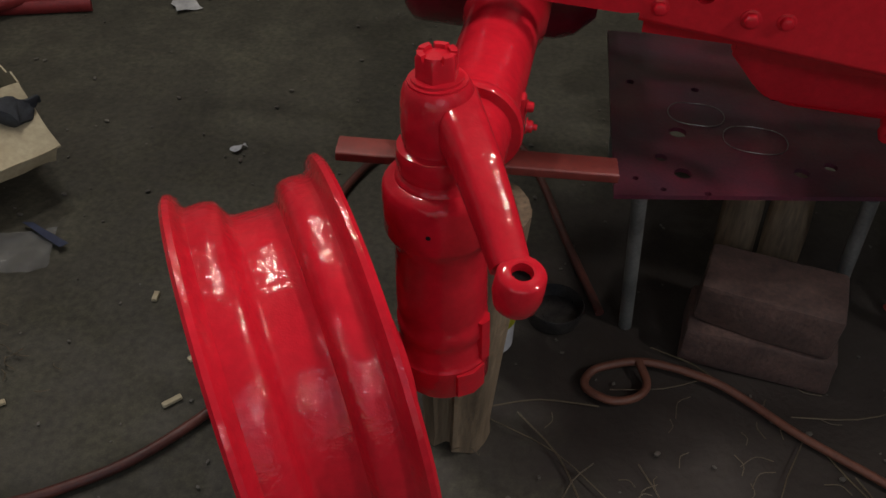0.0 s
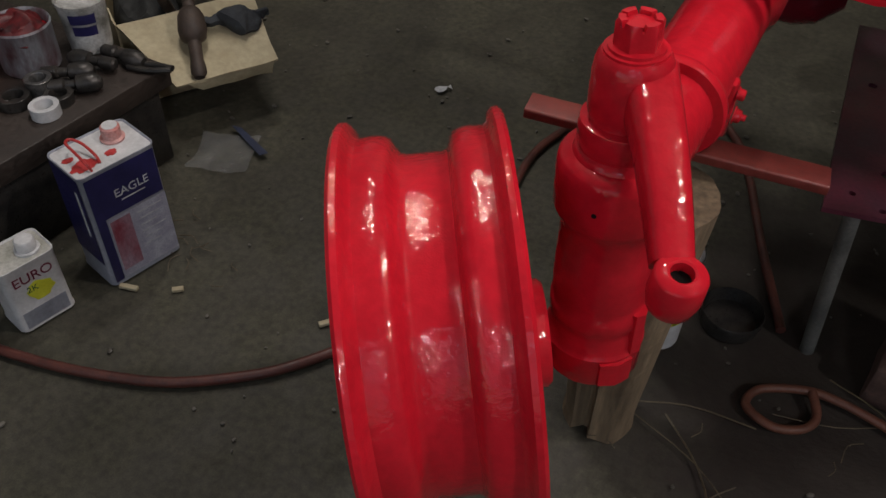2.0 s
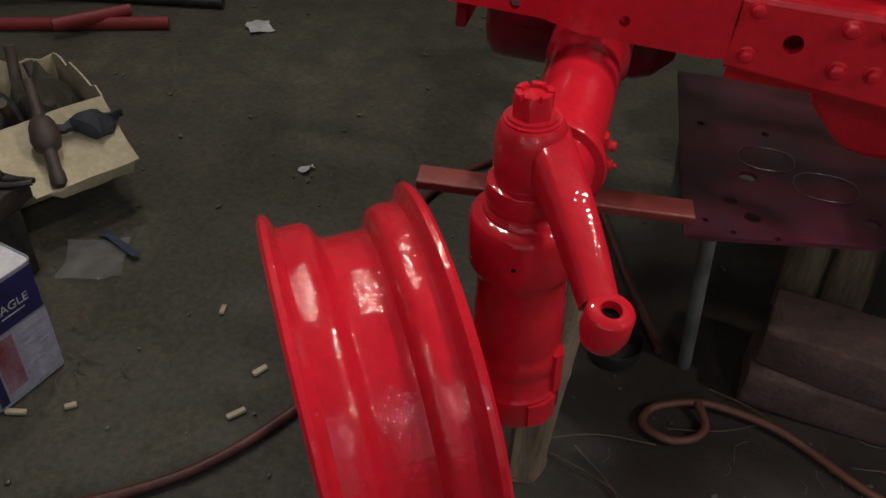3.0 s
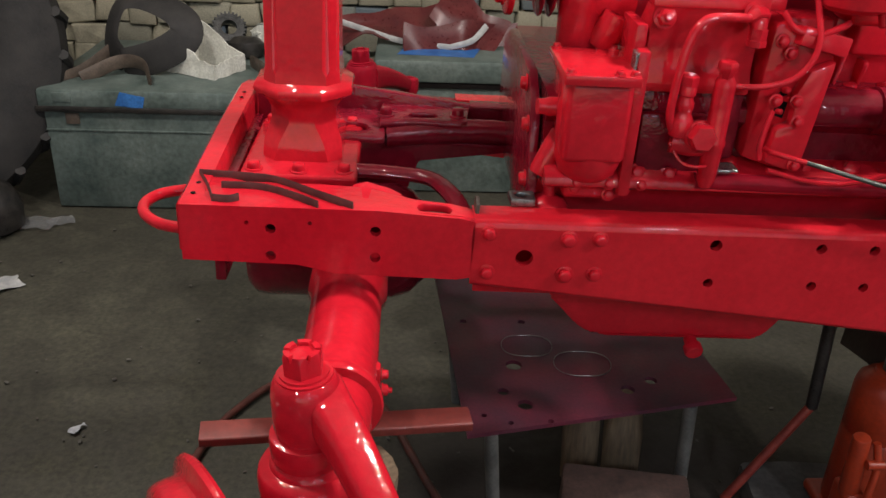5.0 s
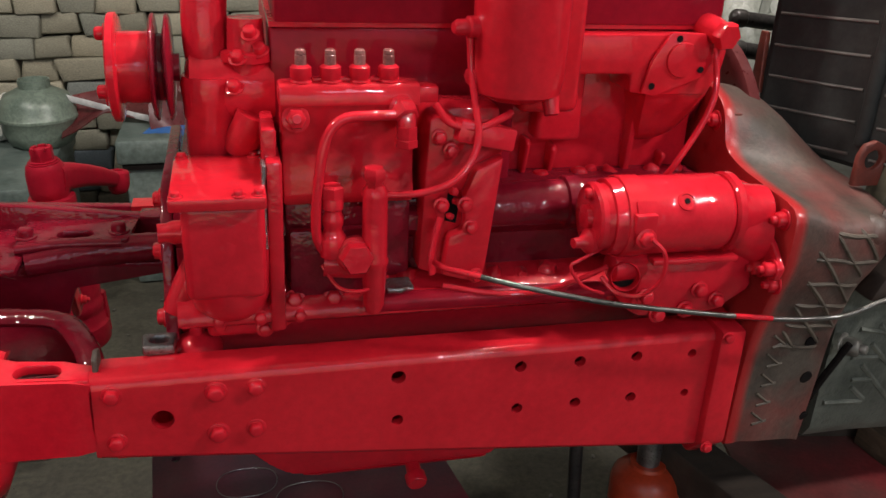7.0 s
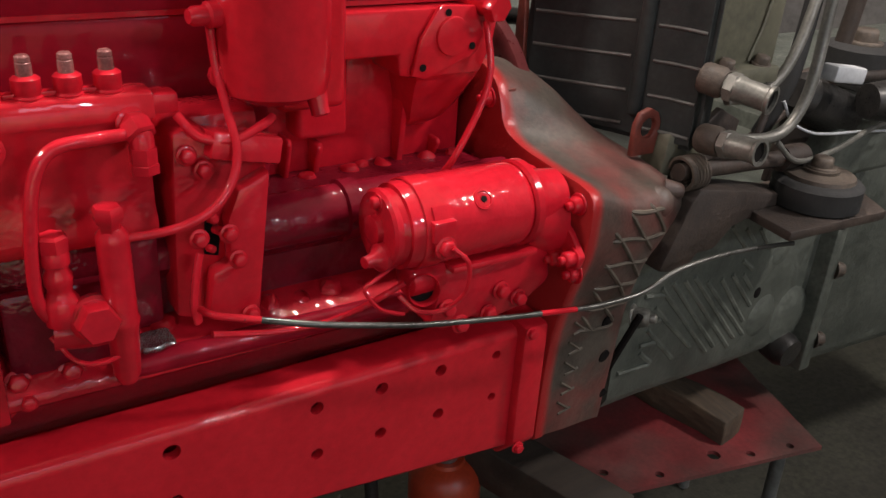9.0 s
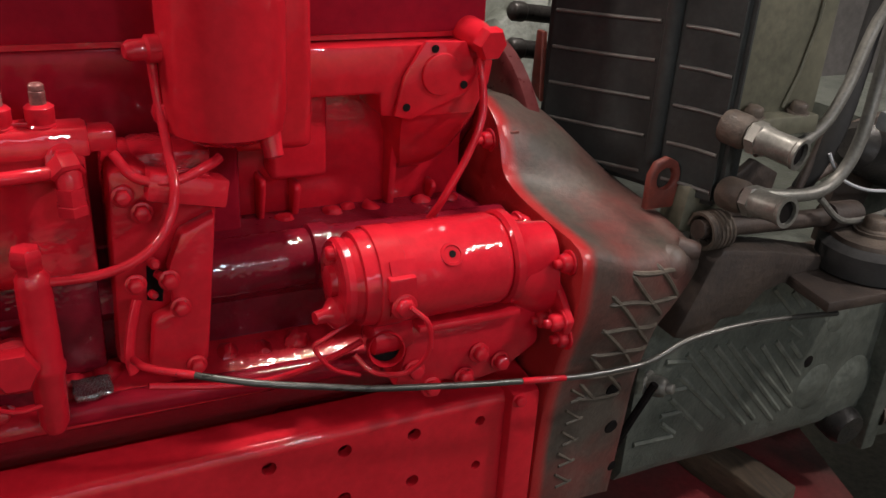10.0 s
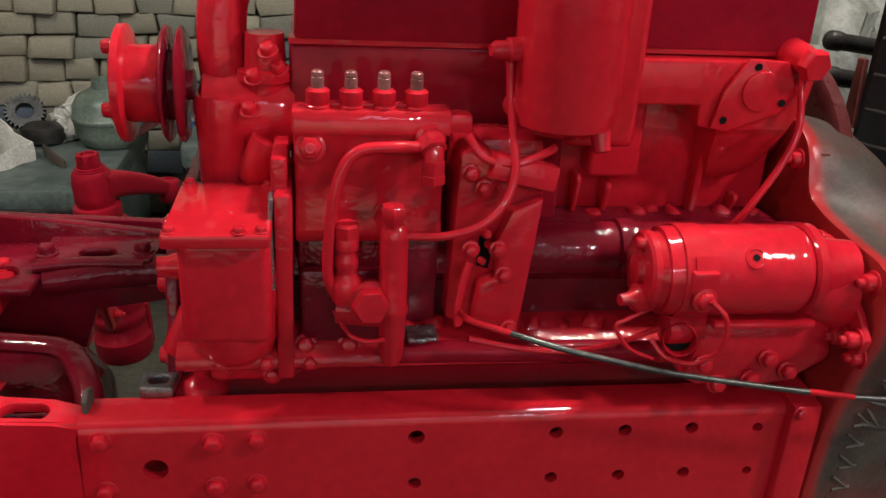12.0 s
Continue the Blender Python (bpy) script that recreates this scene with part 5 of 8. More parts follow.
FR = [(0.25, 1.098), (0.216, 1.098), (0.188, 1.097), (0.149, 1.094), (0.115, 1.09), (0.068, 1.086), (0.02, 1.079), (-0.008, 1.072), (-0.026, 1.062), (-0.032, 1.04), (-0.028, 1.0), (-0.016, 0.955), (-0.004, 0.905), (0.002, 0.84), (0.012, 0.72)]


def bell_housing():
    def ring(x, a, b, k, grow=0.0, dz=0.0):
        pts = [(p[0] + (q[0] - p[0]) * k - grow, p[1] + (q[1] - p[1]) * k + dz) for p, q in zip(a, b)]
        full = spline([V(0, y, z) for y, z in pts], 3)
        # the shoulder overhangs: below it the rear edge steps forward
        back = lambda z: 0.04 * max(0.0, min(1.0, (1.05 - z) / 0.07)) * max(0.0, (x - 0.56) / 0.062)
        near = [V(x - back(v.z), v.y, v.z) for v in full]
        return near + [V(v.x, 2 * CY - v.y, v.z) for v in reversed(near)]
    bm = bmesh.new()
    rings(bm, [ring(0.449, FL, FM, 0, -0.004, -0.003), ring(0.45, FL, FM, 0, -0.001), ring(0.453, FL, FM, 0), ring(0.461, FL, FM, 0.02), ring(0.466, FL, FM, 0.08, -0.002), ring(0.475, FL, FM, 0.16, -0.002), ring(0.5, FL, FM, 0.55),
               ring(0.53, FM, FR, 0), ring(0.553, FM, FR, 0.22), ring(0.576, FM, FR, 0.5), ring(0.6, FM, FR, 0.8), ring(0.615, FM, FR, 0.97), ring(0.62, FM, FR, 1.0, -0.003, -0.003), ring(0.622, FM, FR, 1.02, -0.012, -0.01)])
    tris = np.array([[tuple(l.vert.co) for l in t] for t in bm.calc_loop_triangles()])

    def on_side(x, z, lift=0.0):
        """The nearest point of the housing's skin straight in from the near side."""
        a, b, c = tris[:, 0], tris[:, 1], tris[:, 2]
        det = (b[:, 2] - c[:, 2]) * (a[:, 0] - c[:, 0]) + (c[:, 0] - b[:, 0]) * (a[:, 2] - c[:, 2])
        det = np.where(np.abs(det) < 1e-12, 1e-12, det)
        u = ((b[:, 2] - c[:, 2]) * (x - c[:, 0]) + (c[:, 0] - b[:, 0]) * (z - c[:, 2])) / det
        v = ((c[:, 2] - a[:, 2]) * (x - c[:, 0]) + (a[:, 0] - c[:, 0]) * (z - c[:, 2])) / det
        inside = (u >= 0) & (v >= 0) & (u + v <= 1)
        ys = (u * a[:, 1] + v * b[:, 1] + (1 - u - v) * c[:, 1])[inside]
        return V(x, (float(ys.min()) if len(ys) else 0.03) - lift, z)
    bh = part("bell_housing", bm, BELL, tractor, "old grey-brown bell housing with red overspray on its flange", 50)
    for p in ((0.4495, -0.031, 1.08), (0.4495, 0.15, 1.15), (0.4495, -0.04, 1.0)):
        bolt(bh, p, (-1, 0, 0), 0.009, 0.01, RED, True)
    # notch block on the top edge
    part("top_lug", box(bmesh.new(), 0.452, 0.478, 0.134, 0.185, 1.12, 1.163, 0.003), EYE_RED, bh)
    bolt(bh, (0.478, 0.145, 1.15), (1, -0.2, 0.1), 0.009, 0.009, BLACK_STEEL, True)
    part("clutch_cover", lathe(bmesh.new(), (0.505, 0.31, 1.07), (1, 0, 0), [(0, 0.15), (0.0, 0.168), (0.003, 0.172), (0.018, 0.172), (0.021, 0.168)], 56), MAROON, bh, "dark red round clutch cover")
    # diamond ribs cast on the side
    k = 0
    for slope, step, z0 in ((-1.08, 0.042, 1.027), (-0.17, 0.0345, 1.059)):
        for i in range(-5, 6):
            pts = []
            for j in range(19):
                x = 0.492 + 0.006 * j
                z = z0 + slope * (x - 0.548) + i * step + 0.0012 * math.sin(90 * x + i)
                if 0.885 <= z <= 1.066 and x < (0.6 if z > 1.0 else 0.578):
                    pts.append(on_side(x, z, 0.0004))
            if len(pts) > 2:
                for e in (0, -1):
                    pts[e] = pts[e] + V(0, 0.003, 0)
                part("casting_rib", tube(bmesh.new(), pts, 0.0029, 6, 1), BELL_RIB, bh)
    for i in range(5):
        z = 0.77 + 0.031 * i
        for p, q in (((0.482, z + 0.02), (0.502, z + 0.004)), ((0.486, z), (0.508, z + 0.003))):
            a, b = (on_side(x, zz, 0.0004) for x, zz in (p, q))
            part("casting_rib", tube(bmesh.new(), [a, b], 0.002, 6, 1), BELL_RIB, bh)
    # shoulder knob and bolt holes
    part("corner_knob", lathe(bmesh.new(), (0.6, -0.012, 1.066), (0.75, -0.65, -0.05), [(0, 0.013), (0.01, 0.012), (0.02, 0.0105), (0.024, 0.007)], 16), BELL, bh)
    part("cast_bulge", lathe(bmesh.new(), (0.583, -0.026, 1.058), (0.1, -0.85, 0.5), [(0, 0.02), (0.006, 0.017), (0.011, 0.011), (0.013, 0.002)], 20), BELL, bh)
    for x, y, z, r in ((0.546, -0.014, 0.895, 0.0085), (0.557, 0.0, 0.835, 0.008), (0.575, 0.02, 0.765, 0.006), (0.586, 0.03, 0.728, 0.0055)):
        part("bolt_hole", lathe(bmesh.new(), on_side(x, z, 0.0005), (0.1, -1, -0.2), [(-0.002, r * 1.2), (0.0008, r * 1.15), (0.0012, r * 0.9)], 14), HOLE, bh)
    # lifting eye at the rear edge
    part("lifting_eye", prism(bmesh.new(), [(0.585, 1.09), (0.585, 1.13), (0.592, 1.145), (0.607, 1.15), (0.62, 1.144), (0.628, 1.128), (0.63, 1.09)], lambda u, v, w: (u - (w - 0.035) * 0.2, w, v), 0.008, 0.002, [(0.607, 1.125, 0.0125)]), EYE_RED, bh).location.y = 0.04
    # dark joint at the rear of the housing
    cl = bmesh.new()
    tube(cl, [(0.615, 0.0, 0.88), (0.6, 0.01, 0.83), (0.592, 0.02, 0.79), (0.585, 0.028, 0.75)], 0.005, 8, 3)
    part("joint_gap", cl, HOLE, bh)
    bolt(bh, (0.62, 0.018, 0.868), (0.6, -1, 0.2), 0.012, 0.022, CHROME_DULL, True)
    return bh


bell_housing()


def gearbox():
    bm = bmesh.new()

    def sec(x, y, zb, zt):
        pts = [(y + 0.03, zt), (y + 0.008, zt - 0.006), (y, zt - 0.025), (y, zb + 0.03), (y + 0.012, zb + 0.008), (y + 0.04, zb)]
        return [V(x, a, b) for a, b in pts] + [V(x, 2 * CY - a, b) for a, b in reversed(pts)]
    rings(bm, [sec(0.618, 0.036, 0.69, 1.03), sec(0.7, 0.043, 0.685, 1.02), sec(0.9, 0.062, 0.66, 1.0), sec(1.12, 0.085, 0.64, 0.99)])
    gb = part("gearbox", bm, OLD_CAST, tractor, "old grey-green ribbed gearbox casting")
    side = lambda x: 0.036 + (x - 0.618) * 0.097
    # slanting ribs
    def rib(p, q):
        a, b = V(p[0], side(p[0]) - 0.0008, p[1]), V(q[0], side(q[0]) - 0.0008, q[1])
        part("casting_rib", tube(bmesh.new(), [a, b], 0.0042, 6, 1), BOX_RIB, gb)
    # long slanting ribs, then the short ones
    for xa, za, xb, zb in ((0.682, 0.817, 0.755, 0.744), (0.69, 0.85, 0.796, 0.75), (0.697, 0.88, 0.843, 0.725), (0.721, 0.882, 0.862, 0.729), (0.748, 0.878, 0.904, 0.714), (0.771, 0.878, 0.915, 0.727), (0.805, 0.861, 0.942, 0.725), (0.842, 0.855, 0.933, 0.753), (0.87, 0.855, 0.943, 0.779), (0.9, 0.847, 0.935, 0.812)):
        rib((xa, za), (xb, zb))
    for xa, za, xb, zb in ((0.84, 0.943, 0.893, 0.893), (0.88, 0.929, 0.913, 0.899), (0.92, 0.92, 0.95, 0.888), (0.89, 0.874, 0.924, 0.85), (0.662, 0.877, 0.707, 0.866), (0.659, 0.831, 0.707, 0.826), (0.67, 0.793, 0.706, 0.789), (0.673, 0.781, 0.702, 0.756), (0.63, 0.761, 0.699, 0.752)):
        rib((xa, za), (xb, zb))
    part("cast_bulge", lathe(bmesh.new(), (0.985, 0.085, 0.745), (0.1, -1, 0), [(0, 0.06), (0.012, 0.045), (0.02, 0.02), (0.021, 0.001)], 20), OLD_CAST, gb)
    part("cast_bulge", lathe(bmesh.new(), (1.0, 0.088, 0.86), (0.1, -1, 0), [(0, 0.05), (0.012, 0.036), (0.018, 0.016), (0.019, 0.001)], 20), OLD_CAST, gb)
    part("cover_boss", lathe(bmesh.new(), (1.07, 0.09, 0.72), (0, -1, 0), [(0, 0.06), (0.01, 0.055), (0.02, 0.03)], 24), OLD_CAST, gb)
    part("boss_hole", lathe(bmesh.new(), (0.958, 0.0705, 0.797), (0.1, -1, 0), [(-0.004, 0.0125), (0.001, 0.012), (0.003, 0.009)], 16), HOLE, gb)
    # vertical joint flange and the rear casing
    part("joint_flange", box(bmesh.new(), 1.12, 1.15, 0.055, 0.52, 0.6, 1.02, 0.006), OLD_CAST, gb)
    rc = bmesh.new()
    rings(rc, [[V(x, y, z) for y, z in ((0.1 + g, 1.1), (0.07 + g, 1.07), (0.07 + g, 0.62), (0.1 + g, 0.58), (0.47, 0.58), (0.47, 1.1))] for x, g in ((1.15, 0.0), (1.4, -0.02), (1.9, -0.05))])
    part("rear_casing", rc, OLD_CAST, gb)
    for z in (0.66, 0.8, 0.93):
        bolt(gb, (1.15, 0.062, z), (1, -0.6, 0), 0.012, 0.015, BROWN_CAST)
    part("oil_plug", lathe(bmesh.new(), (1.08, 0.1, 0.655), (0, -1, -0.1), [(0, 0.03), (0.03, 0.032), (0.045, 0.026)], 18), BLACK_STEEL, gb)
    # cab mount: bracket arm with a rubber block
    ar = prism(bmesh.new(), [(0.649, 1.041), (0.662, 1.058), (0.748, 1.043), (0.875, 1.014), (1.005, 0.949), (1.012, 0.932), (0.868, 0.974), (0.762, 0.998), (0.737, 0.991), (0.709, 0.965), (0.679, 0.965), (0.659, 0.940), (0.611, 0.953), (0.627, 0.988)], xz(-0.02), 0.05, 0.006)
    arm = part("cab_mount_arm", ar, RUST_DARK, gb, "dark rusty cab mount bracket")
    part("mount_plate", prism(bmesh.new(), [(0.76, -0.09), (0.95, -0.1), (0.99, -0.03), (0.97, 0.05), (0.78, 0.05)], xy(0.996), 0.014, 0.003), RUST_DARK, arm)
    part("rubber_block", lathe(bmesh.new(), (0.876, -0.035, 1.01), (0, 0, 1), [(0, 0.056), (0.003, 0.06), (0.032, 0.06), (0.036, 0.056), (0.039, 0.05)], 32), RUBBER, arm, "black rubber cab mount")
    part("mount_washer", lathe(bmesh.new(), (0.876, -0.035, 1.049), (0, 0, 1), [(0, 0.048), (0.005, 0.046), (0.008, 0.024), (0.012, 0.024)], 28), BROWN_CAST, arm)
    bolt(arm, (0.876, -0.035, 1.06), (0, 0, 1), 0.014, 0.014, BROWN_CAST)
    # second mount further back and clutter on top
    part("rubber_block", lathe(bmesh.new(), (1.15, 0.12, 1.12), (0, 0, 1), [(0, 0.06), (0.05, 0.06), (0.055, 0.05)], 28), RUBBER, arm)
    bolt(arm, (1.15, 0.12, 1.175), (0, 0, 1), 0.02, 0.02, BROWN_CAST)
    return gb


gearbox()


def black_tank():
    """Black tin tank standing behind the bell housing, with ribs and a vertical groove."""
    A, B = V(0.556, 0.225, 0), V(0.65, -0.004, 0)
    foot = [A, B, V(0.7, 0.02, 0), V(0.82, 0.4, 0), V(0.745, 0.42, 0)]
    bm = rings(bmesh.new(), [[V(p.x, p.y, z) for p in foot] for z in (1.1, 1.62)])
    bmesh.ops.bevel(bm, geom=bm.edges[:], offset=0.008, segments=3, affect="EDGES")
    tk = part("black_tank", bm, BLACK_BOX, tractor, "black painted tin housing with pressed ribs")
    n = V(-(B - A).y, (B - A).x, 0).normalized()
    if n.y > 0:
        n = -n
    for a, b, drop in ((0.045, 0.6, 0.009), (0.72, 0.96, 0.0)):
        for i in range(9):
            z = 1.112 + 0.0425 * i + (-0.0025 if drop else 0.006)
            p, q = A.lerp(B, a), A.lerp(B, b)
            e = V(0, 0, drop)
            part("pressed_rib", tube(bmesh.new(), [V(p.x, p.y, z) + n * 0.0005, V(*p.lerp(q, 0.5)) + V(0, 0, z + 0.001) + e * 0.35 + n * 0.0008, V(q.x, q.y, z) + e + n * 0.0005], 0.0021, 8, 3), PALE_RIB, tk)
    p = A.lerp(B, 0.66)
    part("seam", tube(bmesh.new(), [V(p.x, p.y, 1.135) + n * 0.002, V(p.x, p.y, 1.6) + n * 0.002], 0.009, 10, 1), BLACK_BOX, tk)
    # khaki side panel
    sp = bmesh.new()
    prism(sp, [(0.66, 1.205), (0.77, 1.2), (0.775, 1.6), (0.66, 1.6)], xz(0.001), 0.012, 0.003)
    part("side_panel", sp, KHAKI, tk, "faded khaki side panel")
    part("panel_seam", tube(bmesh.new(), [(0.72, 0.0, 1.21), (0.745, 0.0, 1.3), (0.75, 0.0, 1.5)], 0.0025, 6, 2), KHAKI, tk)
    fl = part("pipe_flange", box(bmesh.new(), 0.652, 0.755, -0.022, 0.02, 1.186, 1.206, 0.003), KHAKI, tk)
    bolt(fl, (0.672, -0.008, 1.206), (0, -0.2, 1), 0.009, 0.01, BROWN_CAST)
    bolt(fl, (0.735, -0.008, 1.206), (0, -0.2, 1), 0.009, 0.01, BROWN_CAST)
    part("lower_bracket", prism(bmesh.new(), [(0.625, 1.068), (0.66, 1.06), (0.69, 1.075), (0.705, 1.118), (0.66, 1.126), (0.632, 1.12)], xz(0.02), 0.04, 0.006), KHAKI, tk)
    for root, end in (((0.65, -0.02, 1.195), (0.669, -0.084, 1.188)), ((0.665, -0.02, 1.121), (0.671, -0.083, 1.126))):
        b = bmesh.new()
        r, e = Vector(root), Vector(end)
        n_ = (e - r).length
        lathe(b, r, e - r, [(-0.02, 0.012), (0.0, 0.0135), (0.02, 0.0135), (0.022, 0.0155), (0.03, 0.0155), (0.032, 0.0145), (n_ - 0.006, 0.0145), (n_ - 0.004, 0.0165), (n_, 0.0165), (n_, 0.0125), (n_ - 0.03, 0.012)], 24)
        fit = part("hose_stub", b, CHROME_DULL, tk, "dull plated hose stub")
        ax_ = (e - r).normalized()
        part("stub_base", lathe(bmesh.new(), r - ax_ * 0.02, ax_, [(0, 0.017), (0.004, 0.0185), (0.024, 0.0185), (0.03, 0.015)], 20), BROWN_CAST, fit, "rusty brown stub base")
        part("stub_nut", lathe(bmesh.new(), r + ax_ * 0.012, ax_, [(0, 0.0165), (0.001, 0.0178), (0.011, 0.0178), (0.012, 0.0165)], 6), CHROME_DULL, fit)
        part("stub_bore", lathe(bmesh.new(), e, r - e, [(0.004, 0.0123), (0.02, 0.0123)], 18), HOLE, fit)
    for pts, r in (([(0.69, -0.005, 1.165), (0.735, -0.012, 1.168), (0.775, -0.012, 1.19), (0.8, -0.01, 1.23), (0.83, 0.0, 1.29), (0.86, 0.0, 1.36), (0.88, 0.02, 1.5)], 0.0068), ([(0.68, 0.0, 1.12), (0.73, -0.014, 1.112), (0.79, -0.016, 1.112), (0.825, -0.014, 1.135), (0.842, -0.012, 1.18), (0.86, 0.0, 1.26), (0.89, 0.02, 1.45)], 0.0076)):
        part("steel_pipe", tube(bmesh.new(), pts, r, 14), CHROME_DULL, tk, "bent plated steel pipe")
    part("thin_pipe", tube(bmesh.new(), [(0.8, -0.01, 1.1), (0.84, -0.02, 1.07), (0.92, -0.02, 1.075), (1.05, 0.0, 1.09), (1.3, 0.03, 1.1)], 0.004, 8), CHROME_DULL, tk)
    part("black_hose", tube(bmesh.new(), [(0.8, 0.02, 1.1), (0.815, 0.01, 1.15), (0.83, 0.01, 1.2), (0.87, 0.03, 1.35)], 0.011, 12), RUBBER, tk)
    # coil spring on the pedal shaft under it
    cs = bmesh.new()
    tube(cs, [(0.64 + 0.004 * i / 6, 0.0 + 0.02 * math.cos(i * 2 * math.pi / 8), 1.075 + 0.02 * math.sin(i * 2 * math.pi / 8)) for i in range(48)], 0.003, 6, 2)
    part("coil_spring", cs, BROWN_CAST, tk)
    part("pedal_shaft", lathe(bmesh.new(), (0.635, 0.0, 1.078), (1, 0.02, -0.06), [(0, 0.011), (0.2, 0.011), (0.202, 0.018), (0.25, 0.018)], 16), RUST_DARK, tk)
    # levers, plates and lines behind the mount
    part("linkage_plate", prism(bmesh.new(), [(0.66, 1.04), (0.7, 1.03), (0.76, 1.06), (0.77, 1.12), (0.73, 1.14), (0.67, 1.1)], xz(0.03), 0.01, 0.002, [(0.715, 1.09, 0.012)]), RUST_DARK, tk)
    part("linkage_plate", prism(bmesh.new(), [(0.9, 1.0), (0.96, 1.0), (0.99, 1.1), (0.97, 1.17), (0.92, 1.16)], xz(0.06), 0.012, 0.003), RUST_DARK, tk)
    for at in ((0.632, 0.45, 1.236), (0.59, 0.375, 1.2)):
        part("ram_end", lathe(bmesh.new(), at, (1, 0.02, -0.12), [(-0.004, 0.006), (0, 0.012), (0.004, 0.0145), (0.02, 0.0145), (0.022, 0.0125), (0.17, 0.0125)], 20), BLACK_STEEL, tk, "black hydraulic ram end")
    part("edge_strip", prism(bmesh.new(), [(0.228, 1.165), (0.252, 1.18), (0.25, 1.25), (0.236, 1.25)], yz(0.556), 0.008, 0.002), EYE_RED, tk, "red oversprayed steel strip")
    part("damper", lathe(bmesh.new(), (0.9, 0.045, 1.14), (0.93, 0.02, -0.36), [(0, 0.02), (0.01, 0.032), (0.13, 0.034), (0.14, 0.026), (0.17, 0.02)], 22), BLACK_STEEL, tk, "dark steel damper")
    for p, q, r in (((0.7, 0.02, 1.06), (0.86, 0.03, 1.12), 0.006), ((0.78, 0.01, 1.09), (0.83, 0.02, 1.2), 0.005), ((0.95, 0.03, 1.16), (1.2, 0.05, 1.14), 0.008), ((1.0, 0.06, 1.2), (1.02, 0.06, 1.34), 0.012)):
        part("linkage_rod", rod(bmesh.new(), p, q, r, r, 10), RUST_DARK, tk)
    part("wire", tube(bmesh.new(), [(0.81, 0.0, 1.15), (0.83, -0.004, 1.122), (0.87, -0.006, 1.103), (0.92, -0.004, 1.093), (1.0, 0.0, 1.085), (1.1, 0.0, 1.075)], 0.002, 6), WHITE_PLASTIC, tk, "pale wire")
    # valve blocks and fittings further back
    part("valve_block", box(bmesh.new(), 0.98, 1.16, 0.02, 0.14, 1.0, 1.1, 0.012, 3), OLD_CAST, tk)
    part("valve_knob", lathe(bmesh.new(), (1.0, 0.0, 1.13), (1, -0.3, 0), [(0, 0.025), (0.03, 0.03), (0.08, 0.024), (0.1, 0.02)], 18), BLACK_STEEL, tk)
    part("cable_connector", box(bmesh.new(), -0.005, 0.065, -0.013, 0.013, -0.011, 0.011, 0.004, 2, pose(0.892, -0.002, 1.181, 0, 8, 0)), WHITE_PLASTIC, tk, "white plastic cable connector")
    return tk


black_tank()

# the chassis stands slightly nose-up on its supports
tractor.matrix_basis = pose(-0.0153, 0.0111, -0.1436, 0.75, 1.06, 0.17) @ Matrix.Translation((0, CY, 0))

# ---- what the chassis stands on ----


def pipe_leg(parent, p, q, r=0.0125):
    return part("leg", rod(bmesh.new(), p, q, r, r, 14), GREY_PIPE, parent)


def work_stand():
    st = thing("work_stand", (-0.1, 0.36, 0), "low steel stand with a drilled plate top dusted with red overspray", "stand", "plate stands")
    holes = [(-0.214, 0.172, 0.0143), (-0.222, 0.295, 0.0156), (-0.25, 0.21, 0.0104), (-0.29, 0.14, 0.0052), (-0.175, 0.125, 0.0059), (-0.245, 0.12, 0.0052), (-0.02, 0.22, 0.013), (0.03, 0.25, 0.0117), (-0.31, 0.45, 0.0078), (-0.19, 0.45, 0.0078)]
    bm = prism(bmesh.new(), [(-0.322, 0.086), (0.176, 0.2), (0.1, 0.7), (-0.364, 0.65)], xy(0.332), 0.008, 0, holes)
    part("plate", bm, PLATE, st, "drilled steel plate dusted with red overspray")
    for p in ((-0.28, 0.11), (0.09, 0.19), (0.08, 0.66), (-0.33, 0.6)):
        pipe_leg(st, (p[0] + 0.03, p[1] + 0.04, -0.004), (p[0], p[1], 0.332))
    return st


work_stand()
# wire rings left lying on the plate
for cx, cy, r in ((-0.19, 0.36, 0.05), (-0.09, 0.3, 0.055)):
    bm = tube(bmesh.new(), [(cx + r * math.cos(t), cy + r * 0.8 * math.sin(t), 0.342 + 0.002 * math.sin(3 * t)) for t in (2 * math.pi * i / 20 for i in range(21))], 0.0009, 6, 2)
    solo("wire_ring", bm, STEEL, "thin steel wire ring lying on the plate", "wire", "wire rings")


def rear_stand():
    st = thing("work_stand", (0.95, 0.2, 0), "low steel stand with a red-dusted plate under the gearbox", "stand", "plate stands")
    holes = [(0.92, 0.06, 0.012), (0.8, 0.07, 0.008), (0.98, 0.03, 0.008), (0.72, 0.12, 0.008), (1.06, 0.01, 0.007)]
    part("plate", prism(bmesh.new(), [(0.62, 0.09), (1.11, -0.02), (1.22, 0.3), (0.7, 0.4)], xy(0.322), 0.008, 0, holes), PLATE_DARK, st)
    for p in ((0.66, 0.12), (1.07, 0.03), (1.15, 0.28), (0.74, 0.36)):
        pipe_leg(st, (p[0], p[1], -0.004), (p[0], p[1], 0.322))
    return st


rear_stand()


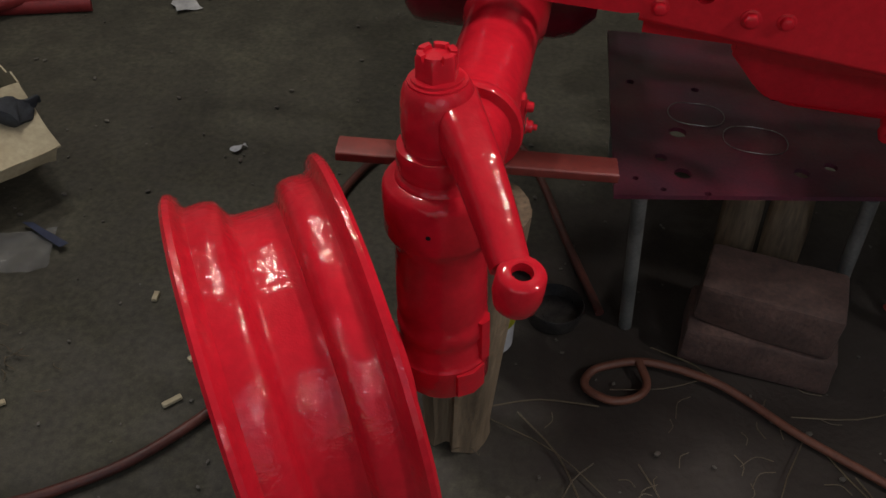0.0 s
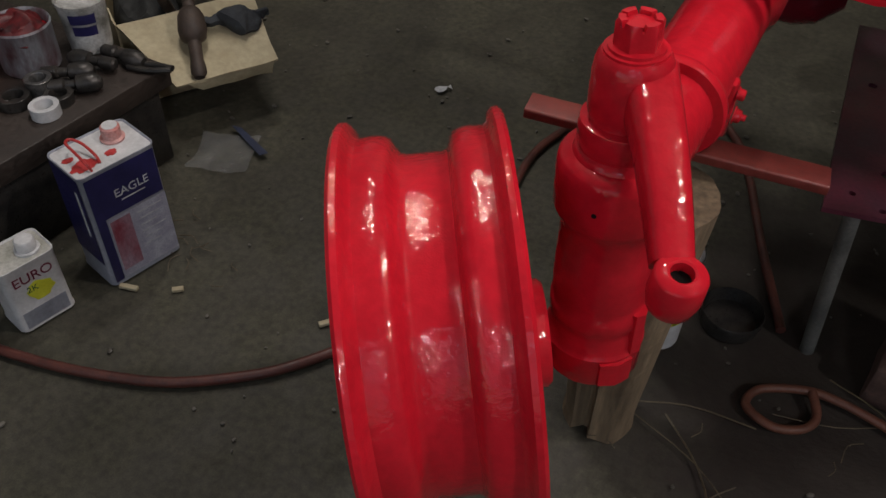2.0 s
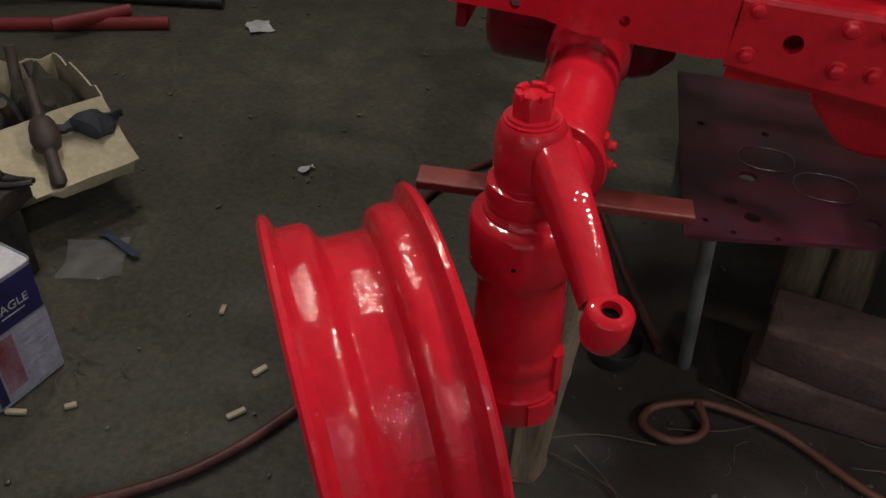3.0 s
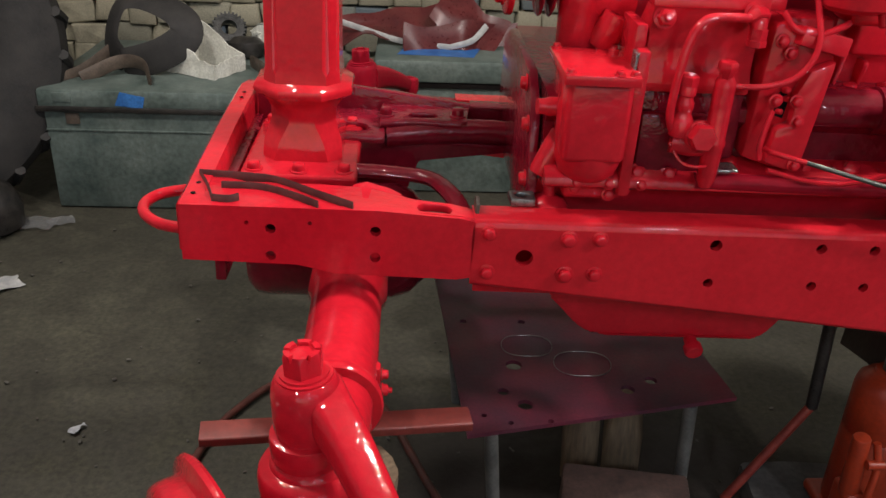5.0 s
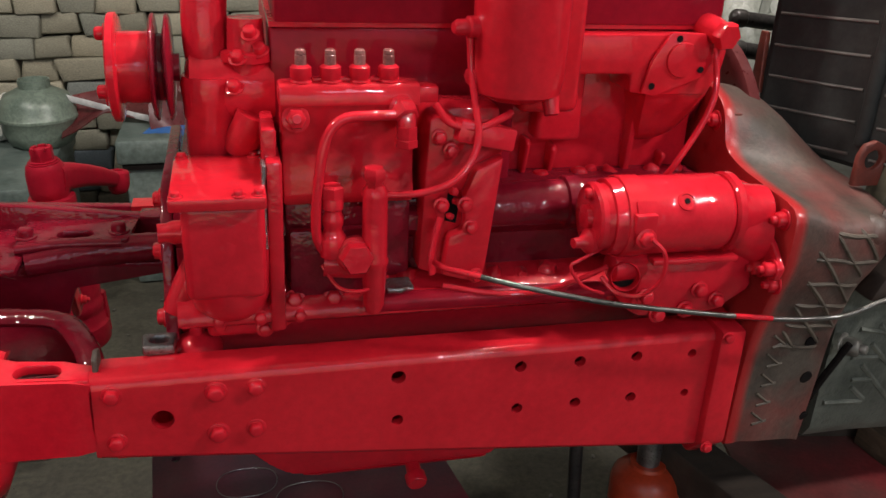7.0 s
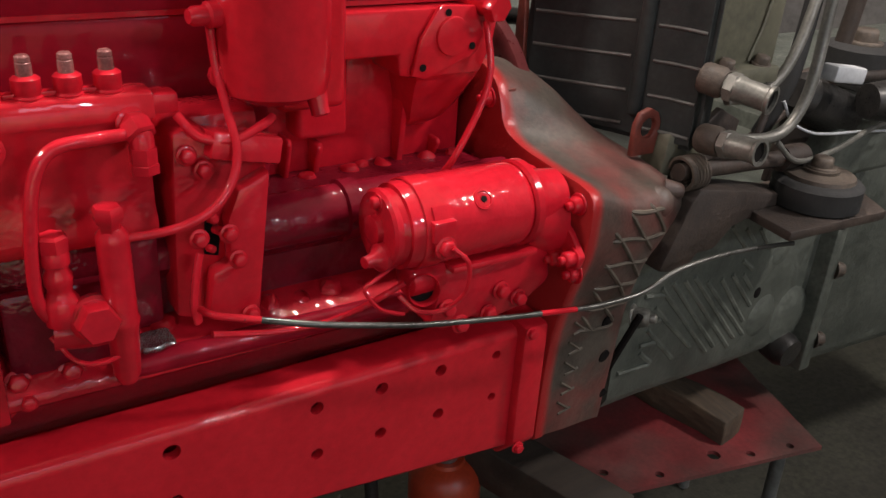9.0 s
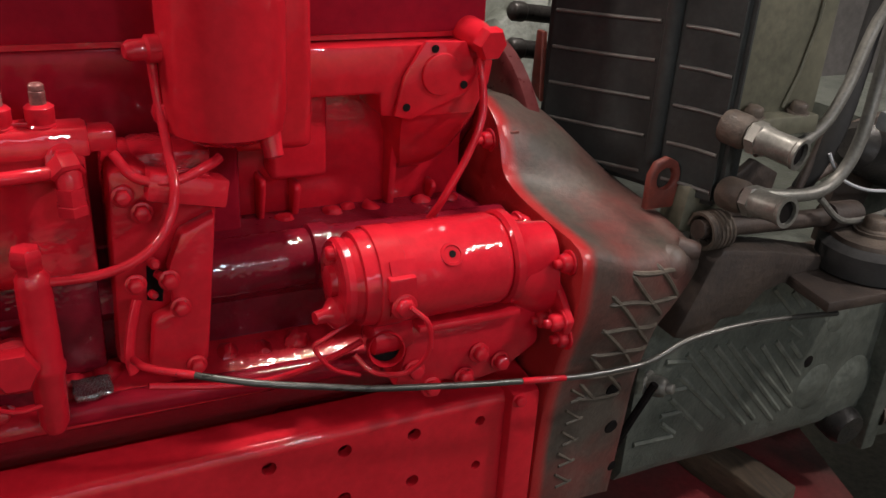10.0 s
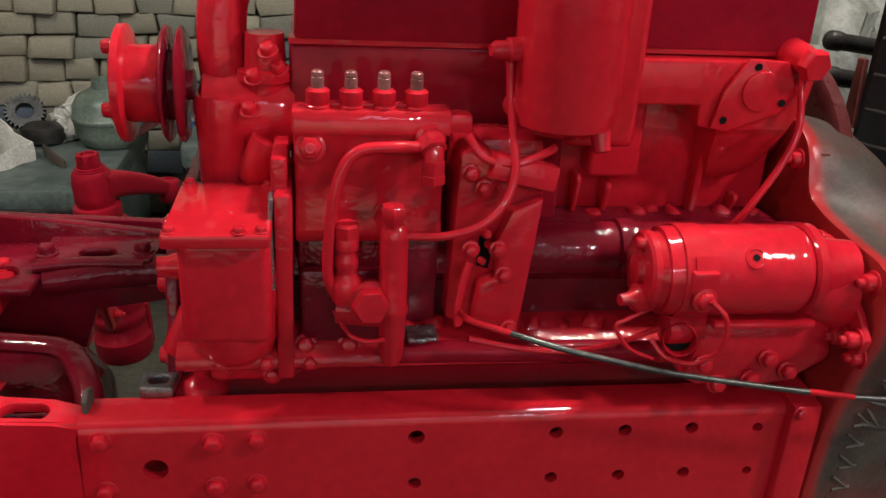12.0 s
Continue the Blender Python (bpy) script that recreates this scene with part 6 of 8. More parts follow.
def timber(name, at, size, turn, material, label, seed):
    bm = bmesh.new()
    box(bm, -size[0] / 2, size[0] / 2, -size[1] / 2, size[1] / 2, 0, size[2], 0.004)
    split(bm, 3)
    jitter(bm, 0.006, 14, seed)
    bmesh.ops.transform(bm, matrix=pose(*at, 0, 0, turn), verts=bm.verts[:])
    return solo(name, bm, material, label, "timber", "packing timbers")


timber("timber_block", (0.965, 0.175, 0.33), (0.2, 0.062, 0.055), -80, WOOD_BROWN, "old brown timber block with a ragged end on the rear stand", 3.0)
timber("timber_block", (0.93, 0.335, 0.33), (0.3, 0.09, 0.13), -12, WOOD_DARK, "dark oily timber block on the rear stand", 8.0)
def timber_beam():
    m = pose(0.556, 0.195, 0.332, 0, 0, -74)
    t = thing("timber_beam", (0.556, 0.195, 0.332), "dark oily timber beam with a pale sawn end", "timber", "packing timbers")
    bm = box(bmesh.new(), -0.225, 0.222, -0.0375, 0.0375, 0, 0.08, 0.004)
    split(bm, 3)
    jitter(bm, 0.005, 14, 5.0)
    bmesh.ops.transform(bm, matrix=m, verts=bm.verts[:])
    part("beam", bm, WOOD_DARK, t)
    bm = box(bmesh.new(), 0.221, 0.2285, -0.033, 0.033, 0.006, 0.076, 0.003)
    bmesh.ops.transform(bm, matrix=m, verts=bm.verts[:])
    part("sawn_end", bm, surface("fresh_sawn_wood", (0.22, 0.165, 0.1), (0.36, 0.28, 0.18), 50, (0.7, 0.9)), t, "pale sawn end grain")
    return t


timber_beam()


def log_post():
    bm = bmesh.new()
    rs = []
    for i, z in enumerate((-0.006, 0.02, 0.09, 0.17, 0.25, 0.33, 0.4, 0.45, 0.465)):
        r = 0.05 + 0.05 * z + (0.004 if i == 0 else 0)
        ring = []
        for j in range(36):
            t = 2 * math.pi * j / 36
            k = r * (1 + 0.14 * noise.noise(V(math.cos(t) * 1.6, math.sin(t) * 1.6, z * 2)) + 0.02 * noise.noise(V(math.cos(t) * 7, math.sin(t) * 7, z * 3)))
            if j in (25, 26):
                k *= 0.62
            ring.append(V(-0.515 + k * math.cos(t) * 1.1, -0.15 + k * math.sin(t) - 0.01 * z, z))
        rs.append(ring)
    rings(bm, rs)
    return solo("log_post", bm, WOOD, "short split log standing upright under the axle", "log")


log_post()


def channel_bar():
    """A flat painted bar across the log and the stand."""
    m = pose(-0.52, -0.088, 0.492, 0, 1.5, 8)
    bm = bmesh.new()
    prism(bm, [(-0.02, -0.004), (0.02, -0.004), (0.021, -0.002), (0.021, 0.008), (0.019, 0.01), (-0.019, 0.01), (-0.021, 0.008), (-0.021, -0.002)], lambda u, v, w: tuple(m @ V(w - 0.19, u, v)), 0.378, 0.001)
    return solo("channel_bar", bm, surface("red_oxide_steel", (0.14, 0.022, 0.018), (0.24, 0.045, 0.035), 10, (0.35, 0.6), 0.0, ((120, 0.2, 0.002),), 0.25), "flat red-brown steel bar lying across the log", "bar")


channel_bar()


def bottle_jack():
    b = 0.04
    jk = thing("bottle_jack", (0.455, 0.235, b), "orange hydraulic bottle jack holding up the side rail", "jack")
    c = V(0.455, 0.235, b)
    up = V(0.02, 0.02, 1).normalized()
    part("cylinder", lathe(bmesh.new(), c, up, [(0.02, 0.052), (0.03, 0.06), (0.195, 0.06), (0.199, 0.0575), (0.203, 0.06), (0.295, 0.06), (0.31, 0.056), (0.322, 0.045), (0.328, 0.032), (0.334, 0.03)], 36), ORANGE, jk, "scuffed orange jack cylinder")
    part("ram", rod(bmesh.new(), c + up * 0.32, c + up * 0.545, 0.02, 0.02, 20), STEEL, jk, "oily steel ram")
    part("base", box(bmesh.new(), 0.385, 0.525, 0.165, 0.305, b, b + 0.025, 0.01, 3), ORANGE, jk)
    part("pump_block", box(bmesh.new(), 0.372, 0.412, 0.13, 0.19, b + 0.02, b + 0.13, 0.01, 3), ORANGE, jk)
    part("pump_barrel", rod(bmesh.new(), (0.385, 0.152, b + 0.12), (0.372, 0.14, b + 0.26), 0.018, 0.016, 16, 0.004), ORANGE, jk)
    part("handle_socket", tube(bmesh.new(), [(0.4, 0.135, b + 0.25), (0.407, 0.125, b + 0.2), (0.402, 0.12, b + 0.14), (0.397, 0.122, b + 0.06)], 0.007, 10), ORANGE, jk)
    part("link_pin", lathe(bmesh.new(), (0.415, 0.123, b + 0.21), (-1, 0, 0), [(0, 0.009), (0.03, 0.009)], 10), ORANGE, jk)
    part("filler_plug", lathe(bmesh.new(), (0.488, 0.182, b + 0.23), (0.4, -1, 0), [(0, 0.006), (0.004, 0.006)], 10), HOLE, jk)
    jk.matrix_basis = Matrix.Translation((0.02, 0.0, 0.0)) @ jk.matrix_basis
    return jk


bottle_jack()


def stone_block():
    bm = box(bmesh.new(), 0.29, 0.62, 0.08, 0.38, -0.02, 0.045, 0.015, 2)
    split(bm, 2)
    jitter(bm, 0.014, 9, 2.0)
    for v in bm.verts:
        v.co.z = min(0.039, max(-0.02, v.co.z))
    return solo("stone_block", bm, surface("grey_field_stone", (0.06, 0.058, 0.055), (0.12, 0.116, 0.11), 9, (0.8, 0.95), 0, ((60, 0.4, 0.006),), 0.3), "dark grey stone block under the jack", "stone")


stone_block()
rd = thing("jack_handle", (0.33, 0.2, 0), "long black and red steel handle leaning by the jack", "handle")
part("grip", rod(bmesh.new(), (0.37, 0.3, 0.45), (0.379, 0.3, 0.245), 0.012, 0.012, 14), BLACK_STEEL, rd)
part("shaft", rod(bmesh.new(), (0.379, 0.3, 0.25), (0.245, 0.3, 0.005), 0.0095, 0.0095, 14), surface("chipped_red_bar", (0.16, 0.02, 0.016), (0.3, 0.05, 0.035), 20, (0.3, 0.55)), rd)


def loose_brick(at, size, turn, tilt, seed):
    bm = box(bmesh.new(), -size[0] / 2, size[0] / 2, -size[1] / 2, size[1] / 2, 0, size[2], 0.009, 2)
    split(bm, 1)
    jitter(bm, 0.006, 13, seed)
    bmesh.ops.transform(bm, matrix=pose(*at, tilt, 0, turn), verts=bm.verts[:])
    return solo("brick_block", bm, BRICK, "worn dark red brick stacked under the stand", "brick", "stacked bricks")


loose_brick((-0.02, 0.13, -0.004), (0.26, 0.13, 0.085), -6, 0, 1.0)
loose_brick((-0.02, 0.14, 0.081), (0.235, 0.13, 0.09), -12, 0, 4.0)
for i, (a, b, r) in enumerate((((0.03, 0.33, 0.0), (0.02, 0.37, 0.28), 0.04), ((-0.05, 0.37, 0.0), (-0.06, 0.39, 0.28), 0.04))):
    bm = rod(bmesh.new(), a, b, r, r * 0.9, 12)
    split(bm, 1)
    jitter(bm, 0.008, 16, i * 3.0)
    solo("firewood", bm, WOOD, "pale split firewood piece standing under the stand", "firewood", "firewood under the stand")

# ---- hoses on the floor ----


def air_hose():
    pts = [(-1.95, -0.56, 0.009), (-1.7, -0.56, 0.009), (-1.495, -0.543, 0.009), (-1.375, -0.525, 0.009), (-1.27, -0.499, 0.009), (-1.151, -0.454, 0.009), (-1.061, -0.393, 0.009), (-0.994, -0.33, 0.009), (-0.925, -0.228, 0.009), (-0.87, -0.1, 0.009),
           (-0.85, 0.08, 0.009), (-0.866, 0.252, 0.009), (-0.877, 0.381, 0.009), (-0.86, 0.48, 0.009), (-0.82, 0.58, 0.009), (-0.73, 0.7, 0.009), (-0.6, 0.74, 0.009), (-0.51, 0.66, 0.009), (-0.452, 0.542, 0.009), (-0.383, 0.358, 0.009), (-0.3, 0.158, 0.009)]
    solo("air_hose", tube(bmesh.new(), pts, 0.0088, 10), HOSE, "long dusty red-brown rubber air hose on the floor", "hose", "air hoses")
    loop = [(-0.225, 0.04, 0.02), (-0.208, 0.0, 0.01), (-0.225, -0.033, 0.009), (-0.267, -0.05, 0.009), (-0.31, -0.033, 0.009), (-0.312, -0.005, 0.01), (-0.285, 0.022, 0.012), (-0.21, 0.046, 0.016), (-0.103, 0.033, 0.012), (-0.035, 0.0, 0.009), (0.034, -0.048, 0.009), (0.1, -0.085, 0.009), (0.166, -0.12, 0.009), (0.3, -0.2, 0.009), (0.5, -0.33, 0.009)]
    solo("air_hose", tube(bmesh.new(), loop, 0.0075, 10), HOSE_CLEAN, "orange-brown rubber hose curled on the floor", "hose", "air hoses")


air_hose()

# ---- bench, tins and the box beside it ----


def bench():
    t = thing("low_bench", (-1.75, -0.2, 0), "low dark greasy workbench top with worn edges", "bench")
    c = [(-1.514, 0.037), (-1.553, -0.36), (-1.6, -0.9), (-2.2, -0.9), (-2.15, 0.06)]
    part("top", prism(bmesh.new(), c, xy(0.17), 0.045, 0.005), TABLE, t)
    part("side_panel", prism(bmesh.new(), [(-1.535, 0.015), (-1.575, -0.36), (-1.62, -0.88), (-2.15, -0.88), (-2.1, 0.03)], xy(-0.004), 0.174, 0.003), BLACK_STEEL, t)
    return t


bench()


def rounded(cx, cy, a, w, d, r, n=5):
    out = []
    for sx, sy, st in ((1, 1, 0), (-1, 1, 90), (-1, -1, 180), (1, -1, 270)):
        for i in range(n):
            t = radians(st + 90 * i / (n - 1))
            u, v = sx * (w / 2 - r) + r * math.cos(t), sy * (d / 2 - r) + r * math.sin(t)
            out.append((cx + u * math.cos(a) - v * math.sin(a), cy + u * math.sin(a) + v * math.cos(a)))
    return out


def text_on(body, origin, right, up, size, material, parent, name="lettering"):
    cu = bpy.data.curves.new(name, "FONT")
    cu.body, cu.size, cu.align_x, cu.align_y, cu.extrude = body, size, "CENTER", "CENTER", 0.0003
    tmp = bpy.data.objects.new(name, cu)
    me = bpy.data.meshes.new_from_object(tmp)
    bpy.data.objects.remove(tmp)
    me.materials.clear()
    me.materials.append(material)
    ob = new(name, me)
    r, u = Vector(right).normalized(), Vector(up).normalized()
    n = r.cross(u)
    m = Matrix((r, u, n)).transposed().to_4x4()
    m.translation = Vector(origin)
    me.transform(m)
    ob.parent = parent
    if parent.type == "EMPTY":
        ob.matrix_parent_inverse = parent.matrix_basis.inverted()
    return ob


def panel(name, o, right, up, u0, u1, v0, v1, material, parent, lift=0.0006, seed=None):
    """A thin printed patch on a flat side."""
    r, u = Vector(right).normalized(), Vector(up).normalized()
    n = r.cross(u)
    pts = [(u0, v0), (u1, v0), (u1, v1), (u0, v1)]
    if seed is not None:
        rn = random.Random(seed)
        pts = []
        for i in range(22):
            t = 2 * math.pi * i / 22
            k = 0.7 + 0.3 * rn.random()
            pts.append(((u0 + u1) / 2 + (u1 - u0) / 2 * k * math.cos(t), (v0 + v1) / 2 + (v1 - v0) / 2 * k * math.sin(t)))
    bm = prism(bmesh.new(), pts, lambda a, b, w: tuple(Vector(o) + r * a + u * b + n * (lift + w)), 0.0004, 0)
    return part(name, bm, material, parent)


def tin_can(corner_a, corner_b, depth, height, label, big):
    """Flat-sided tin with a rolled rim, standing on the floor. corner_a to corner_b is the foot of its printed front."""
    a, b = V(*corner_a, 0), V(*corner_b, 0)
    r = (b - a).normalized()
    n = V(r.y, -r.x, 0)
    w = (b - a).length
    mid = (a + b) / 2 - n * depth / 2
    ang = math.atan2(r.y, r.x)
    can = thing("paint_thinner_can" if big else "small_tin_can", (mid.x, mid.y, 0), label, "tin can", "tins on the floor")
    foot = lambda g, z: [V(x, y, z) for x, y in rounded(mid.x, mid.y, ang, w + g, depth + g, 0.012 + g / 2)]
    bm = rings(bmesh.new(), [foot(0, 0.0), foot(0.003, 0.001), foot(0.003, 0.004), foot(0, 0.006), foot(0, height - 0.006), foot(0.003, height - 0.004), foot(0.003, height), foot(0, height), foot(-0.004, height - 0.003)])
    part("body", bm, CAN_PLAIN if big else WHITE_PLASTIC, can)
    o = a + V(0, 0, 0)
    up = V(0, 0, 1)
    if big:
        part("top", rings(bmesh.new(), [foot(-0.004, height - 0.0035), foot(-0.004, height - 0.0025)]), WHITE_PLASTIC, can)
        panel("navy_band", o, r, up, 0.006, w - 0.006, height * 0.6, height - 0.008, NAVY, can)
        panel("navy_band", o, r, up, 0.006, w * 0.16, height * 0.03, height * 0.6, NAVY, can)
        panel("printed_panel", o, r, up, w * 0.18, w * 0.97, height * 0.04, height * 0.58, CAN_PRINT, can, 0.001)
        panel("wine_print", o, r, up, w * 0.19, w * 0.46, height * 0.1, height * 0.56, surface("wine_printed_tin", (0.2, 0.03, 0.05), (0.3, 0.2, 0.25), 30, (0.3, 0.5), stretch=(1, 1, 0.5)), can, 0.0014)
        for i in range(6):
            panel("text_bar", o, r, up, w * 0.56, w * (0.9 - 0.06 * (i % 3)), height * (0.52 - 0.06 * i), height * (0.528 - 0.06 * i), BIRD, can, 0.0014)
        text_on("EAGLE", o + r * w * 0.58 + up * height * 0.76 + n * 0.0012, r, up, 0.023, BIRD, can)
        panel("text_bar", o, r, up, w * 0.42, w * 0.74, height * 0.69, height * 0.7, BIRD, can, 0.0011)
        # side face
        so, sr = a - n * depth, n
        panel("navy_band", so, sr, up, 0.008, depth - 0.008, height * 0.2, height - 0.008, NAVY, can)
        panel("text_bar", so, sr, up, depth * 0.72, depth * 0.8, height * 0.45, height * 0.85, BIRD, can, 0.0011)
        top = height - 0.0025
        for i, (u, v, s) in enumerate(((0.2, 0.3, 0.026), (0.55, 0.3, 0.013), (0.12, 0.6, 0.012))):
            c = a + r * w * u - n * depth * v
            panel("paint_splash", V(c.x, c.y, top), r, -n, -s, s, -s * 0.7, s * 0.7, RED_SMEAR, can, 0.0006, 10 + i)
        c = a + r * w * 0.72 - n * depth * 0.62
        part("cap", lathe(bmesh.new(), (c.x, c.y, top), (0, 0, 1), [(0, 0.02), (0.004, 0.021), (0.006, 0.016), (0.024, 0.0165), (0.027, 0.014)], 22), surface("smeared_white_cap", (0.5, 0.16, 0.14), (0.6, 0.4, 0.38), 30, (0.35, 0.5)), can, "white cap smeared with red paint")
        part("cap_top", lathe(bmesh.new(), (c.x, c.y, top + 0.026), (0, 0, 1), [(0, 0.0135), (0.0018, 0.013), (0.002, 0.001)], 20), WHITE_PLASTIC, can)
        c = a + r * w * 0.3 - n * depth * 0.4
        hb = tube(bmesh.new(), [V(c.x, c.y, top) + r * u - n * v + up * z for u, v, z in ((-0.012, -0.03, 0.0), (-0.016, -0.028, 0.014), (-0.018, 0.0, 0.024), (-0.016, 0.03, 0.026), (-0.004, 0.036, 0.024), (0.006, 0.02, 0.018), (0.01, -0.008, 0.008), (0.008, -0.022, 0.0))], 0.0026, 8, 5)
        part("handle", hb, RED_SMEAR, can, "red paint-covered wire handle")
    else:
        part("top", rings(bmesh.new(), [foot(-0.004, height - 0.0035), foot(-0.004, height - 0.0025)]), surface("dirty_white_tin_top", (0.3, 0.3, 0.25), (0.5, 0.5, 0.47), 18, (0.35, 0.55)), can)
        text_on("EURO", o + r * w * 0.5 + up * height * 0.78 + n * 0.001, r, up, 0.027, surface("maroon_print", (0.12, 0.01, 0.03), (0.16, 0.015, 0.04), 20), can)
        text_on("2K", o + r * w * 0.42 + up * height * 0.6 + n * 0.0012, r, up, 0.017, surface("green_print", (0.01, 0.08, 0.03), (0.02, 0.1, 0.04), 20), can)
        panel("yellow_print", o, r, up, w * 0.25, w * 0.85, height * 0.38, height * 0.7, YELLOW, can, 0.0005, 4)
        panel("blue_print", o, r, up, 0.01, w - 0.01, height * 0.04, height * 0.3, CAN_PLAIN, can)
        c = a + r * w * 0.68 - n * depth * 0.42
        part("cap", lathe(bmesh.new(), (c.x, c.y, height - 0.0025), (0, 0, 1), [(0, 0.021), (0.004, 0.021), (0.005, 0.0165), (0.021, 0.0165), (0.024, 0.014)], 22), WHITE_PLASTIC, can, "white screw cap")
    return can


tin_can((-1.372, -0.33), (-1.338, -0.192), 0.1, 0.247, "navy and white tin of thinner splashed with red paint", True)
tin_can((-1.425, -0.487), (-1.402, -0.392), 0.072, 0.138, "small white tin with yellow print", False)


def bench_clutter():
    z = 0.215
    # paint tin full of red, white tub
    t = thing("paint_tin", (-1.757, -0.097, z), "open round tin with red paint inside", "paint tin")
    part("tin", lathe(bmesh.new(), (-1.740, -0.092, z), (0, 0, 1), [(0, 0.052), (0.002, 0.054), (0.085, 0.055), (0.088, 0.057), (0.092, 0.055), (0.088, 0.052), (0.07, 0.051), (0.07, 0.001)], 32, False), DIRTY_TIN, t)
    part("paint", lathe(bmesh.new(), (-1.740, -0.092, z + 0.066), (0, 0, 1), [(0, 0.051), (0.004, 0.05), (0.006, 0.02), (0.006, 0.001)], 28), RED, t, "wet red paint")
    part("brush_rag", jitter(split(lathe(bmesh.new(), (-1.740, -0.092, z + 0.068), (0.05, 0.1, 1), [(0, 0.049), (0.015, 0.047), (0.028, 0.034), (0.036, 0.012), (0.038, 0.002)], 18), 1), 0.02, 34), surface("paint_soaked_rag", (0.03, 0.006, 0.008), (0.15, 0.01, 0.013), 40, (0.4, 0.7)), t, "dark red paint-soaked rag")
    t = thing("white_tub", (-1.702, 0.015, z), "white plastic tub with blue lettering bars", "tub")
    part("tub", lathe(bmesh.new(), (-1.691, 0.015, z), (0, 0, 1), [(0, 0.038), (0.002, 0.04), (0.1, 0.046), (0.1, 0.049), (0.106, 0.049), (0.106, 0.044), (0.098, 0.043), (0.098, 0.001)], 30, False), DIRTY_WHITE, t)
    for i in range(2):
        a0, a1 = radians(-75), radians(-15)
        rs = [[V(-1.691 + rr * math.cos(a), 0.015 + rr * math.sin(a), zz) for rr, zz in ((0.0435 + 0.004 * i, z + 0.045 + 0.026 * i), (0.045 + 0.0035 * i, z + 0.065 + 0.026 * i), (0.0425, z + 0.06 + 0.026 * i))] for a in (a0 + (a1 - a0) * k / 8 for k in range(9))]
        part("printed_bar", rings(bmesh.new(), rs), NAVY, t)
    solo("red_bucket", lathe(bmesh.new(), (-1.868, -0.143, z), (0, 0, 1), [(0, 0.07), (0.002, 0.072), (0.14, 0.08), (0.144, 0.083), (0.144, 0.078), (0.1, 0.072), (0.1, 0.001)], 30, False), RED_SMEAR, "round paint-covered red plastic bucket", "bucket")
    # wedge of ball joints, sockets and rings
    def joint(p, d, label):
        b = bmesh.new()
        lathe(b, p, d, [(0, 0.008), (0.004, 0.012), (0.03, 0.013), (0.034, 0.009), (0.05, 0.009), (0.054, 0.016), (0.07, 0.019), (0.088, 0.017), (0.098, 0.009)], 18)
        solo("ball_joint", b, BLACK_STEEL, label, "ball joint", "ball joints on the bench")
    joint((-1.641, -0.004, z + 0.017), (0.6, 0.05, -0.02), "greasy black ball joint lying on the bench")
    joint((-1.579, -0.032, z + 0.018), (-0.35, -0.1, 0.0), "greasy black ball joint lying on the bench")
    joint((-1.678, -0.125, z + 0.018), (0.5, 0.35, 0.0), "greasy black ball joint lying on the bench")
    joint((-1.633, -0.153, z + 0.018), (0.55, 0.5, 0.0), "greasy black ball joint lying on the bench")
    for x, y, r, h, m, lab in ((-1.600, -0.157, 0.025, 0.02, BLACK_STEEL, "greasy dark bearing ring on the bench"), (-1.661, -0.204, 0.028, 0.022, BLACK_STEEL, "greasy dark bearing ring on the bench"), (-1.650, -0.153, 0.024, 0.034, STEEL, "worn steel bearing cup on the bench"), (-1.590, -0.199, 0.0255, 0.024, WHITE_PLASTIC, "white plastic ring on the bench")):
        solo("bearing_ring", lathe(bmesh.new(), (x, y, z), (0, 0, 1), [(0, r), (0.001, r + 0.001), (h - 0.001, r + 0.001), (h, r), (h, r * 0.68), (h - 0.002, r * 0.64), (0.003, r * 0.64), (0.003, 0.001)], 28, False), m, lab, "ring", "rings on the bench")
    rag = bmesh.new()
    bmesh.ops.create_grid(rag, x_segments=12, y_segments=12, size=0.03, matrix=pose(-1.688, -0.255, z + 0.022, 20, 25, 40))
    jitter(rag, 0.03, 26, 3)
    bmesh.ops.solidify(rag, geom=rag.faces[:], thickness=0.0012)
    for v in rag.verts:
        v.co.z = max(z + 0.001, v.co.z)
    solo("paper_scrap", rag, PAPER, "crumpled white tissue on the bench", "paper", "white paper scraps")
    pl = bmesh.new()
    for s in (1, -1):
        tube(pl, [(-1.568, -0.008 + 0.008 * s, z + 0.008), (-1.523, 0.006 + 0.01 * s, z + 0.008), (-1.490, 0.020 + 0.003 * s, z + 0.008)], 0.006, 8)
    solo("pliers", pl, BLACK_STEEL, "small black pliers on the bench edge", "pliers")


bench_clutter()


